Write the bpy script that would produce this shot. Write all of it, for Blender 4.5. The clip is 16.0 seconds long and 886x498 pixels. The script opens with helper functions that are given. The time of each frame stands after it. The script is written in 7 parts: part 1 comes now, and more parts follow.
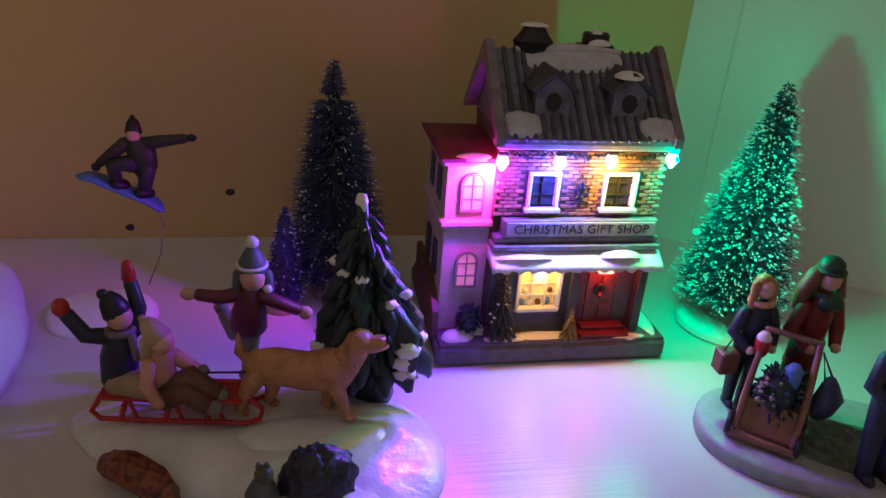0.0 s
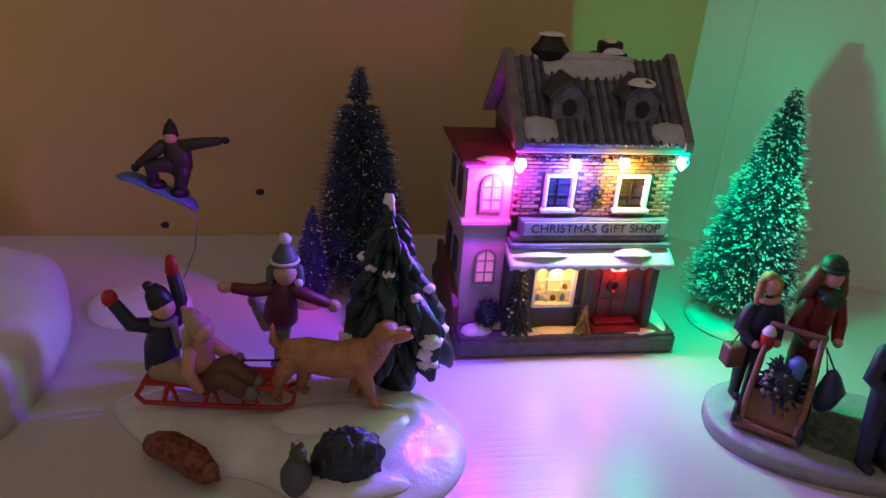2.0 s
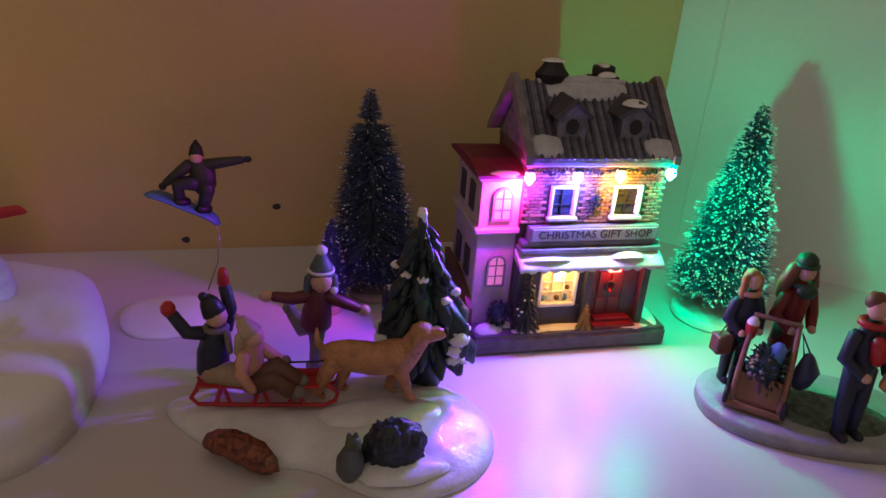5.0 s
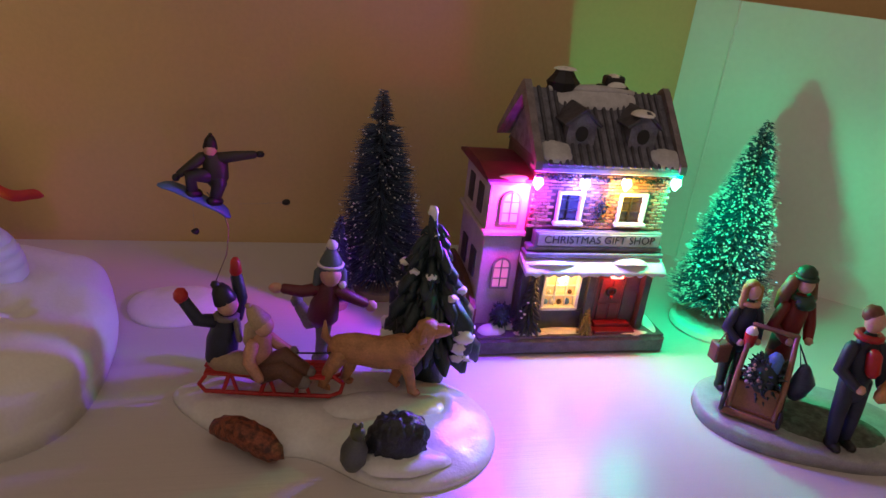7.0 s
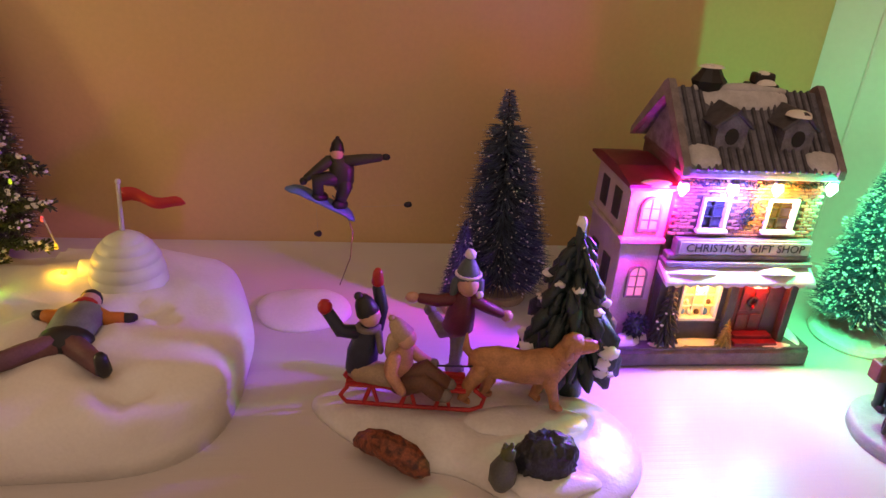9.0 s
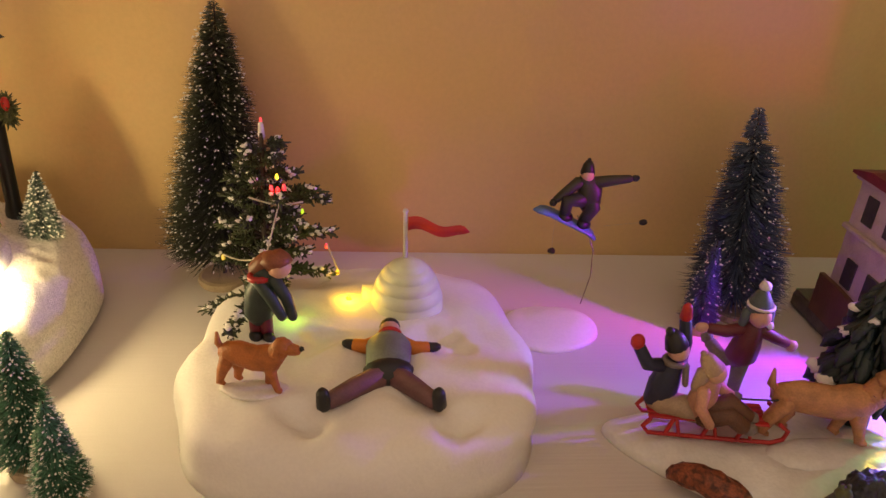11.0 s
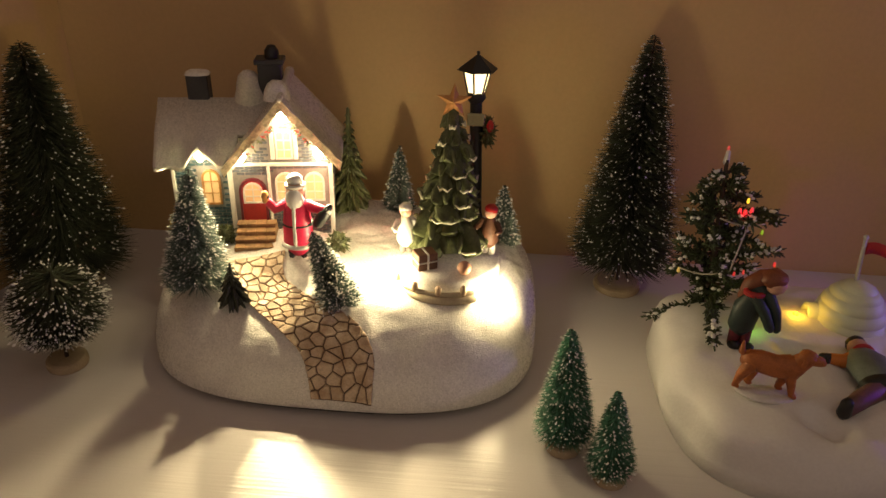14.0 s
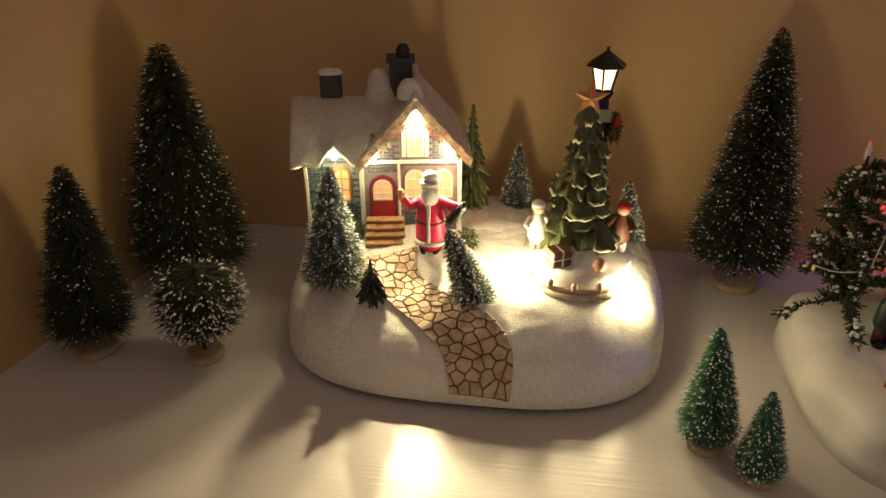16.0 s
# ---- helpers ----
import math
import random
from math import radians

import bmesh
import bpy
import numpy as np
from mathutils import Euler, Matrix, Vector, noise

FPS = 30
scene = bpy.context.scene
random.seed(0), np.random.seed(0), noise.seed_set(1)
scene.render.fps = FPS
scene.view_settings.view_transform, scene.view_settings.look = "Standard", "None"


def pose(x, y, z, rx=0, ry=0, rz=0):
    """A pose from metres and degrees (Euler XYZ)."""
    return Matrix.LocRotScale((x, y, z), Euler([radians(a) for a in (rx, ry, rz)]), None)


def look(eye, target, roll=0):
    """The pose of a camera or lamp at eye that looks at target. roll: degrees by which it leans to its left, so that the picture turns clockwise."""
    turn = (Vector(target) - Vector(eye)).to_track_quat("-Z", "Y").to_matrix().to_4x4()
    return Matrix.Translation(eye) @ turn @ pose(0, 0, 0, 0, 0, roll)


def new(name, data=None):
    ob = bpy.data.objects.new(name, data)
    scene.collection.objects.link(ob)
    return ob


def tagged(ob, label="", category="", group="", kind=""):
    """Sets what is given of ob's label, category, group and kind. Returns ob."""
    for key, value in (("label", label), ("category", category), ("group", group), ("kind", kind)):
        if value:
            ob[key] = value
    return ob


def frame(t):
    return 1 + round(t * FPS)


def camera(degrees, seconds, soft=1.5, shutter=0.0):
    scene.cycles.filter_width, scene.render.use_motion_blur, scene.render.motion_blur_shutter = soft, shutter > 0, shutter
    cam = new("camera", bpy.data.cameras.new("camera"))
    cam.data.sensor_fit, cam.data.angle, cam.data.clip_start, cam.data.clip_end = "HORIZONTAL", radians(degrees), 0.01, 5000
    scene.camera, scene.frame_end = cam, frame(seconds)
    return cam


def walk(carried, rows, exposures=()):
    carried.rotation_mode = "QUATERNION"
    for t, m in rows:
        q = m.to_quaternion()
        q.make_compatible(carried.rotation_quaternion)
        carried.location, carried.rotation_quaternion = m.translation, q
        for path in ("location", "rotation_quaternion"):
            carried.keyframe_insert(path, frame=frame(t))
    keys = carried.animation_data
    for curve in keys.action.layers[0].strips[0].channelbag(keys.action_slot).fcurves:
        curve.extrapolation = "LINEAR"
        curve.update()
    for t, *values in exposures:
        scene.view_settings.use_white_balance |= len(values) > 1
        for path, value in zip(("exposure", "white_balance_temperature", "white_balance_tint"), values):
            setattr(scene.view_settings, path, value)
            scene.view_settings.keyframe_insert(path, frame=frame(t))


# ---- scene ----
cam = camera(63.6, 16.0, 1.5)
PATH = [
    (0, (-0.016, -0.004, 0.246), (0.352, 1.772, -0.598), 4.3),
    (0.5, (-0.017, -0.012, 0.248), (0.34, 1.765, -0.599), 4.2),
    (1, (-0.019, -0.014, 0.25), (0.324, 1.764, -0.598), 4.2),
    (1.5, (-0.021, -0.018, 0.251), (0.308, 1.765, -0.593), 4.1),
    (2, (-0.024, -0.024, 0.253), (0.306, 1.76, -0.59), 4.1),
    (2.5, (-0.031, -0.027, 0.253), (0.299, 1.758, -0.587), 4.0),
    (3, (-0.037, -0.022, 0.25), (0.315, 1.761, -0.586), 4.3),
    (3.5, (-0.045, -0.029, 0.253), (0.344, 1.752, -0.569), 4.1),
    (4, (-0.065, -0.038, 0.257), (0.331, 1.737, -0.576), 2.9),
    (4.5, (-0.072, -0.043, 0.267), (0.352, 1.732, -0.55), 3.4),
    (4.7, (-0.071, -0.047, 0.268), (0.369, 1.722, -0.555), 3.8),
    (6.8, (-0.085, -0.066, 0.27), (0.415, 1.699, -0.526), 6.4),
    (7, (-0.081, -0.061, 0.266), (0.389, 1.713, -0.531), 6.7),
    (7.5, (-0.078, -0.044, 0.26), (0.309, 1.742, -0.552), 5.9),
    (8, (-0.084, -0.036, 0.259), (0.242, 1.757, -0.564), 5.3),
    (8.2, (-0.086, -0.036, 0.26), (0.228, 1.758, -0.565), 5.2),
    (10.3, (-0.231, -0.019, 0.291), (-0.002, 1.74, -0.634), 3.9),
    (10.5, (-0.247, -0.013, 0.293), (-0.036, 1.745, -0.637), 3.8),
    (11, (-0.267, -0.011, 0.294), (-0.11, 1.754, -0.634), 3.1),
    (11.5, (-0.292, -0.016, 0.293), (-0.169, 1.746, -0.644), 3.1),
    (12, (-0.325, -0.021, 0.296), (-0.24, 1.742, -0.645), 3.0),
    (12.5, (-0.363, -0.026, 0.3), (-0.32, 1.736, -0.645), 2.6),
    (13, (-0.407, -0.033, 0.306), (-0.399, 1.728, -0.643), 2.2),
    (13.5, (-0.452, -0.045, 0.308), (-0.489, 1.731, -0.611), 2.5),
    (14, (-0.512, -0.054, 0.319), (-0.625, 1.704, -0.627), 1.9),
    (14.5, (-0.534, -0.051, 0.316), (-0.694, 1.709, -0.62), 1.5),
    (15, (-0.548, -0.049, 0.322), (-0.709, 1.706, -0.622), 1.4),
    (15.5, (-0.558, -0.055, 0.327), (-0.737, 1.694, -0.627), 1.0),
    (16, (-0.575, -0.061, 0.323), (-0.798, 1.673, -0.648), 0.3),
]
EXPOSURES = [(0.0, 2.55, 5650, -3), (4.7, 2.78, 5850, -2), (7.0, 2.93, 6150, 2), (7.5, 3.1, 12500, 4), (8.0, 3.25, 7700, 14), (8.2, 3.3, 7700, 14), (10.3, 3.85, 7700, 3), (11.5, 3.78, 7700, 1), (13.0, 3.0, 7000, 3), (14.0, 2.5, 6600, 3), (16.0, 2.47, 6500, 2)]
walk(cam, [(t, look(eye, target, roll)) for t, eye, target, roll in PATH], EXPOSURES)

# ---- world and room light ----
world = bpy.data.worlds.new("night_room")
scene.world = world
world.use_nodes = True
world.node_tree.nodes["Background"].inputs[0].default_value = (1.0, 0.72, 0.60, 1)
world.node_tree.nodes["Background"].inputs[1].default_value = 0.048


def led(name, place, colour, watts, size=0.002):
    data = bpy.data.lights.new(name, "POINT")
    data.color, data.energy, data.shadow_soft_size = colour, watts, size
    ob = new(name, data)
    ob.location = place
    return ob


WARM = (1.0, 0.77, 0.44)
PIVOT = Vector((-0.6545, 0.402, 0.0))
COTTAGE_TURN = Matrix.Translation(PIVOT + Vector((0, 0.009, 0))) @ Matrix.Rotation(radians(10), 4, "Z") @ Matrix.Translation(-PIVOT)


def beam(name, place, way, colour, watts, degrees=150, size=0.002):
    """A lamp that throws its light mainly forwards, as a capped LED does."""
    data = bpy.data.lights.new(name, "SPOT")
    data.color, data.energy, data.shadow_soft_size = colour, watts, size
    data.spot_size, data.spot_blend = radians(degrees), 0.7
    ob = new(name, data)
    ob.matrix_world = look(place, Vector(place) + Vector(way))
    return ob


# gift shop: four coloured eave lamps, shop window and door lamp
for place, way, colour, watts, near in (((0.0850, 0.3500, 0.1230), (-0.80, -0.40, -0.45), (0.20, 0.02, 1.0), 0.185, 0.16), ((0.121, 0.3500, 0.1215), (-0.1, -0.8, -0.6), (0.13, 0.12, 1.0), 0.135, 0.24),
                                        ((0.151, 0.3500, 0.1225), (0, -0.8, -0.6), (1.0, 0.50, 0.04), 0.034, 0.50), ((0.1990, 0.3500, 0.1290), (0.75, -0.20, -0.60), (0.0, 1.0, 0.42), 0.100, 0.45)):
    beam("eave_led", place, way, colour, watts, 140, 0.005)
    led("eave_bulb", place, colour, watts * near)
beam("bay_led", (0.0835, 0.3550, 0.1185), (-0.25, 0.85, -0.35), (1.0, 0.02, 0.36), 0.170, 124)
# weak extra light with no bulb of its own, added to tint the gable pink
led("gable_pink_fill", (0.0790, 0.3520, 0.1285), (1.0, 0.0, 0.30), 0.008)
led("window_led", (0.121, 0.3540, 0.056), (1.0, 0.45, 0.08), 0.0042)
led("porch_led", (0.163, 0.3550, 0.056), (1.0, 0.03, 0.02), 0.0050)
# cottage scene: warm white lamps under the eaves, beside the turning tree and in the lantern
for place, watts in (((-0.7135, 0.3935, 0.1320), 0.06), ((-0.6858, 0.3925, 0.1320), 0.06), ((-0.6555, 0.3925, 0.1600), 0.11), ((-0.6320, 0.3925, 0.1340), 0.075)):
    p = COTTAGE_TURN @ Vector(place)
    beam("cottage_led", p, (0.15, -0.9, -0.40), WARM, watts * 0.85, 110)
    beam("cottage_beam", p, Vector((p.x + 0.035, 0.175, 0.0)) - p, WARM, watts * 2.9, 62)
    led("cottage_bulb", p, WARM, watts * 0.055)
# added fill without a bulb: brightens the trees and wall to the west
beam("wing_fill", COTTAGE_TURN @ Vector((-0.7350, 0.3970, 0.1270)), (-0.85, -0.20, -0.05), WARM, 0.022, 150)
led("base_led", (-0.5765, 0.357, 0.0800), WARM, 0.042, 0.006)
led("base_led", (-0.5010, 0.359, 0.0720), WARM, 0.038, 0.006)
led("lantern_led", (-0.5245, 0.464, 0.1765), WARM, 0.068, 0.004)
# coloured lights of the little decorated tree
led("tree_led", (-0.291, 0.384, 0.053), (1.0, 0.50, 0.03), 0.0016, 0.003)
led("tree_led", (-0.335, 0.400, 0.116), (1.0, 0.03, 0.05), 0.0004)
led("tree_led", (-0.325, 0.365, 0.053), (0.4, 1.0, 0.08), 0.0003)

# ---- materials ----


def mat(name, colour, rough=0.6, metal=0.0, spread=0.25, scale=60.0, bump=0.15, second=None, fine=900.0, emit=0.0, coat=0.0, island=0.0):
    """Painted or natural surface: two scales of colour variation, fine relief; second: a worn or dirty tint in blotches."""
    m = bpy.data.materials.new(name)
    m.use_nodes = True
    nt = m.node_tree
    bsdf = nt.nodes["Principled BSDF"]
    co = nt.nodes.new("ShaderNodeTexCoord")
    big, small = nt.nodes.new("ShaderNodeTexNoise"), nt.nodes.new("ShaderNodeTexNoise")
    big.inputs["Scale"].default_value, big.inputs["Detail"].default_value = scale, 4
    small.inputs["Scale"].default_value, small.inputs["Detail"].default_value = fine, 2
    for n in (big, small):
        nt.links.new(co.outputs["Object"], n.inputs["Vector"])
    ramp = nt.nodes.new("ShaderNodeValToRGB")
    c = colour
    s = second or tuple(max(0.0, v * (1 - spread)) for v in c)
    ramp.color_ramp.elements[0].position, ramp.color_ramp.elements[1].position = 0.36, 0.6
    ramp.color_ramp.elements[0].color, ramp.color_ramp.elements[1].color = (*s, 1), (*c, 1)
    nt.links.new(big.outputs[0], ramp.inputs[0])
    hsv = nt.nodes.new("ShaderNodeHueSaturation")
    rng = nt.nodes.new("ShaderNodeMapRange")
    rng.inputs[1].default_value, rng.inputs[2].default_value = 0.25, 0.75
    rng.inputs[3].default_value, rng.inputs[4].default_value = 1 - spread * 0.5, 1 + spread * 0.5
    nt.links.new(small.outputs[0], rng.inputs[0])
    value = rng.outputs[0]
    if island:
        geo, mix = nt.nodes.new("ShaderNodeNewGeometry"), nt.nodes.new("ShaderNodeMapRange")
        mix.inputs[3].default_value, mix.inputs[4].default_value = 1 - island, 1 + island
        nt.links.new(geo.outputs["Random Per Island"], mix.inputs[0])
        mul = nt.nodes.new("ShaderNodeMath")
        mul.operation = "MULTIPLY"
        nt.links.new(value, mul.inputs[0])
        nt.links.new(mix.outputs[0], mul.inputs[1])
        value = mul.outputs[0]
    nt.links.new(value, hsv.inputs["Value"])
    nt.links.new(ramp.outputs[0], hsv.inputs["Color"])
    nt.links.new(hsv.outputs[0], bsdf.inputs["Base Color"])
    bsdf.inputs["Roughness"].default_value, bsdf.inputs["Metallic"].default_value = rough, metal
    bsdf.inputs["Coat Weight"].default_value = coat
    if bump:
        b = nt.nodes.new("ShaderNodeBump")
        b.inputs["Strength"].default_value, b.inputs["Distance"].default_value = bump, 0.0008
        nt.links.new(small.outputs[0], b.inputs["Height"])
        nt.links.new(b.outputs[0], bsdf.inputs["Normal"])
    if emit:
        bsdf.inputs["Emission Color"].default_value, bsdf.inputs["Emission Strength"].default_value = (*colour, 1), emit
    return m


def glow(name, colour, strength):
    m = bpy.data.materials.new(name)
    m.use_nodes = True
    b = m.node_tree.nodes["Principled BSDF"]
    b.inputs["Base Color"].default_value, b.inputs["Roughness"].default_value = (*[0.3 + 0.5 * v for v in colour], 1), 0.25
    b.inputs["Emission Color"].default_value, b.inputs["Emission Strength"].default_value = (*colour, 1), strength
    return m


def sparkle(name, colour, rough=0.7, amount=0.72):
    """Snow paint with fine glitter flakes: single bright grains by cell noise."""
    m = mat(name, colour, rough, spread=0.12, scale=25, bump=0.7, fine=1300)
    nt = m.node_tree
    bsdf = nt.nodes["Principled BSDF"]
    co, vor = nt.nodes.new("ShaderNodeTexCoord"), nt.nodes.new("ShaderNodeTexVoronoi")
    vor.inputs["Scale"].default_value = 1000
    nt.links.new(co.outputs["Object"], vor.inputs["Vector"])
    sep, cut = nt.nodes.new("ShaderNodeSeparateColor"), nt.nodes.new("ShaderNodeMath")
    cut.operation, cut.inputs[1].default_value = "GREATER_THAN", amount
    nt.links.new(vor.outputs["Color"], sep.inputs[0])
    nt.links.new(sep.outputs[0], cut.inputs[0])
    rng = nt.nodes.new("ShaderNodeMapRange")
    rng.inputs[3].default_value, rng.inputs[4].default_value = rough, 0.18
    nt.links.new(cut.outputs[0], rng.inputs[0])
    nt.links.new(rng.outputs[0], bsdf.inputs["Roughness"])
    grain, hue = nt.nodes.new("ShaderNodeMapRange"), nt.nodes.new("ShaderNodeHueSaturation")
    grain.inputs[3].default_value, grain.inputs[4].default_value = 0.88, 1.10
    nt.links.new(sep.outputs[1], grain.inputs[0])
    nt.links.new(grain.outputs[0], hue.inputs["Value"])
    nt.links.new(bsdf.inputs["Base Color"].links[0].from_socket, hue.inputs["Color"])
    nt.links.new(hue.outputs[0], bsdf.inputs["Base Color"])
    return m


SNOW = mat("matt_snow_paint", (0.80, 0.79, 0.76), 0.55, spread=0.06, scale=18, bump=0.25, fine=500)
GLITTER = sparkle("glitter_snow", (0.80, 0.78, 0.73))
GLOSSY_SNOW = mat("glossy_snow_glaze", (0.72, 0.72, 0.70), 0.30, spread=0.10, scale=60, bump=0.35, fine=420, coat=0.2)
TIP_SNOW = mat("flocked_snow", (0.82, 0.82, 0.80), 0.8, spread=0.1, scale=200, bump=0)
WALL = mat("wall_paint", (0.62, 0.43, 0.20), 0.62, spread=0.06, scale=3, bump=0.2, fine=260)
PANEL = mat("white_board", (0.80, 0.80, 0.77), 0.4, spread=0.04, scale=4, bump=0.08, fine=200)
TABLE = mat("white_satin_tabletop", (0.61, 0.58, 0.565), 0.30, spread=0.05, scale=6, bump=0.0)
tn = TABLE.node_tree
co, mp, gr, bu = (tn.nodes.new(k) for k in ("ShaderNodeTexCoord", "ShaderNodeMapping", "ShaderNodeTexNoise", "ShaderNodeBump"))
mp.inputs["Scale"].default_value = (9, 420, 1)
gr.inputs["Scale"].default_value, gr.inputs["Detail"].default_value = 1.0, 3
bu.inputs["Strength"].default_value, bu.inputs["Distance"].default_value = 0.35, 0.0006
tn.links.new(co.outputs["Object"], mp.inputs["Vector"])
tn.links.new(mp.outputs[0], gr.inputs["Vector"])
tn.links.new(gr.outputs[0], bu.inputs["Height"])
tn.links.new(bu.outputs[0], tn.nodes["Principled BSDF"].inputs["Normal"])
DARK_GREEN = mat("dark_bristle", (0.062, 0.075, 0.048), 0.55, spread=0.4, scale=80, bump=0, island=0.5)
BLUE_GREEN = mat("blue_green_bristle", (0.10, 0.14, 0.22), 0.55, spread=0.4, scale=80, bump=0, island=0.5)
GREEN = mat("green_bristle", (0.11, 0.29, 0.19), 0.5, spread=0.4, scale=80, bump=0, island=0.5)
PALE_GREEN = mat("frosted_bristle", (0.17, 0.23, 0.20), 0.6, spread=0.4, scale=80, bump=0, island=0.5)
BARK = mat("dark_wood", (0.05, 0.03, 0.02), 0.7, spread=0.4, bump=0.4)
DISC = mat("pale_wood_disc", (0.42, 0.33, 0.22), 0.6, spread=0.2, bump=0.2)
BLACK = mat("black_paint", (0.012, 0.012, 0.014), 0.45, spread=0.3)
DARK = mat("charcoal_paint", (0.035, 0.033, 0.036), 0.5, spread=0.4)
SLATE = mat("slate_roof_paint", (0.17, 0.17, 0.21), 0.55, spread=0.45, scale=140, bump=0.5)
SLATE_DARK = mat("dark_roof_rib", (0.07, 0.07, 0.09), 0.55, spread=0.4, scale=140, bump=0.5)
STUCCO = mat("cream_stucco_paint", (0.44, 0.37, 0.36), 0.6, spread=0.15, scale=90, bump=0.4)
MORTAR = mat("mortar_paint", (0.10, 0.07, 0.055), 0.7, spread=0.3, scale=120, bump=0.4)
TRIM = mat("white_trim_paint", (0.72, 0.70, 0.66), 0.5, spread=0.12, scale=120, bump=0.2)
GREY_TRIM = mat("grey_trim_paint", (0.22, 0.19, 0.20), 0.5, spread=0.3, scale=120, bump=0.3)
SIGN = mat("grey_sign_paint", (0.42, 0.41, 0.40), 0.5, spread=0.15, scale=200, bump=0.2)
RED = mat("red_paint", (0.45, 0.018, 0.02), 0.4, spread=0.25, bump=0.15)
DARK_RED = mat("dark_red_paint", (0.16, 0.014, 0.03), 0.5, spread=0.3, bump=0.3)
PINK = mat("skin_pink_paint", (0.62, 0.36, 0.27), 0.45, spread=0.12, bump=0.1)
ORANGE = mat("orange_paint", (0.55, 0.17, 0.02), 0.5, spread=0.2)
NAVY = mat("navy_paint", (0.018, 0.022, 0.05), 0.5, spread=0.35, bump=0.3)
BLUE = mat("blue_paint", (0.10, 0.22, 0.52), 0.4, spread=0.3, bump=0.2)
GREYCLOTH = mat("grey_cloth_paint", (0.20, 0.17, 0.16), 0.6, spread=0.3, bump=0.3)
BEIGE = mat("beige_paint", (0.42, 0.30, 0.20), 0.55, spread=0.25, bump=0.3)
PEACH = mat("peach_coat_paint", (0.58, 0.30, 0.20), 0.5, spread=0.25, bump=0.3)
BROWN = mat("brown_paint", (0.13, 0.055, 0.03), 0.55, spread=0.35, bump=0.4)
TAN = mat("tan_dog_paint", (0.50, 0.24, 0.11), 0.5, spread=0.3, bump=0.5, scale=150)
RUST = mat("orange_brown_dog_paint", (0.42, 0.13, 0.03), 0.5, spread=0.3, bump=0.5, scale=150)
LOG = mat("log_bark_paint", (0.27, 0.075, 0.035), 0.5, spread=0.6, scale=260, bump=1.0, fine=700, second=(0.07, 0.02, 0.012))
ROCK = mat("dark_rock_paint", (0.03, 0.035, 0.045), 0.45, spread=0.5, scale=250, bump=0.9, fine=500)
LEAF = mat("leaf_green_paint", (0.095, 0.110, 0.042), 0.5, spread=0.4, scale=200, bump=0.5)
PINE = mat("pine_green_paint", (0.014, 0.032, 0.036), 0.42, spread=0.4, scale=160, bump=0.6)
GOLD = mat("gold_star_paint", (0.55, 0.27, 0.09), 0.35, metal=0.4, spread=0.25)
PATHSTONE = mat("path_stone_paint", (0.60, 0.48, 0.34), 0.6, spread=0.3, scale=120, bump=0.6, second=(0.42, 0.29, 0.18))
GROUT = mat("path_grout_paint", (0.12, 0.075, 0.045), 0.7, spread=0.3)
WOODSTEP = mat("step_wood_paint", (0.42, 0.25, 0.12), 0.55, spread=0.35, scale=200, bump=0.5)
GREEN_CLOTH = mat("green_cloth_paint", (0.02, 0.07, 0.035), 0.5, spread=0.35)
PLATE = mat("grey_resin_plate", (0.36, 0.36, 0.37), 0.5, spread=0.2, scale=100, bump=0.4)
MOSS = mat("mossy_ground_paint", (0.11, 0.13, 0.10), 0.7, spread=0.6, scale=160, bump=1.0, fine=500)
WIRE = mat("steel_wire", (0.25, 0.22, 0.20), 0.35, metal=1.0, spread=0.1)
LIT_WINDOW = glow("lit_window", (1.0, 0.52, 0.12), 0.06)
LAMP_WHITE = glow("lit_lamp", (1.0, 0.80, 0.48), 7.0)
LANTERN = glow("lit_lantern_glass", (1.0, 0.74, 0.34), 0.55)

# ---- mesh tools ----
ORIGIN = {}
SPIN = [None]


def thing(name, loc, label, category, group=""):
    ob = new(name)
    ob.location = loc
    ob.empty_display_size = 0.01
    ORIGIN[ob] = Vector(loc)
    return tagged(ob, label, category, group)


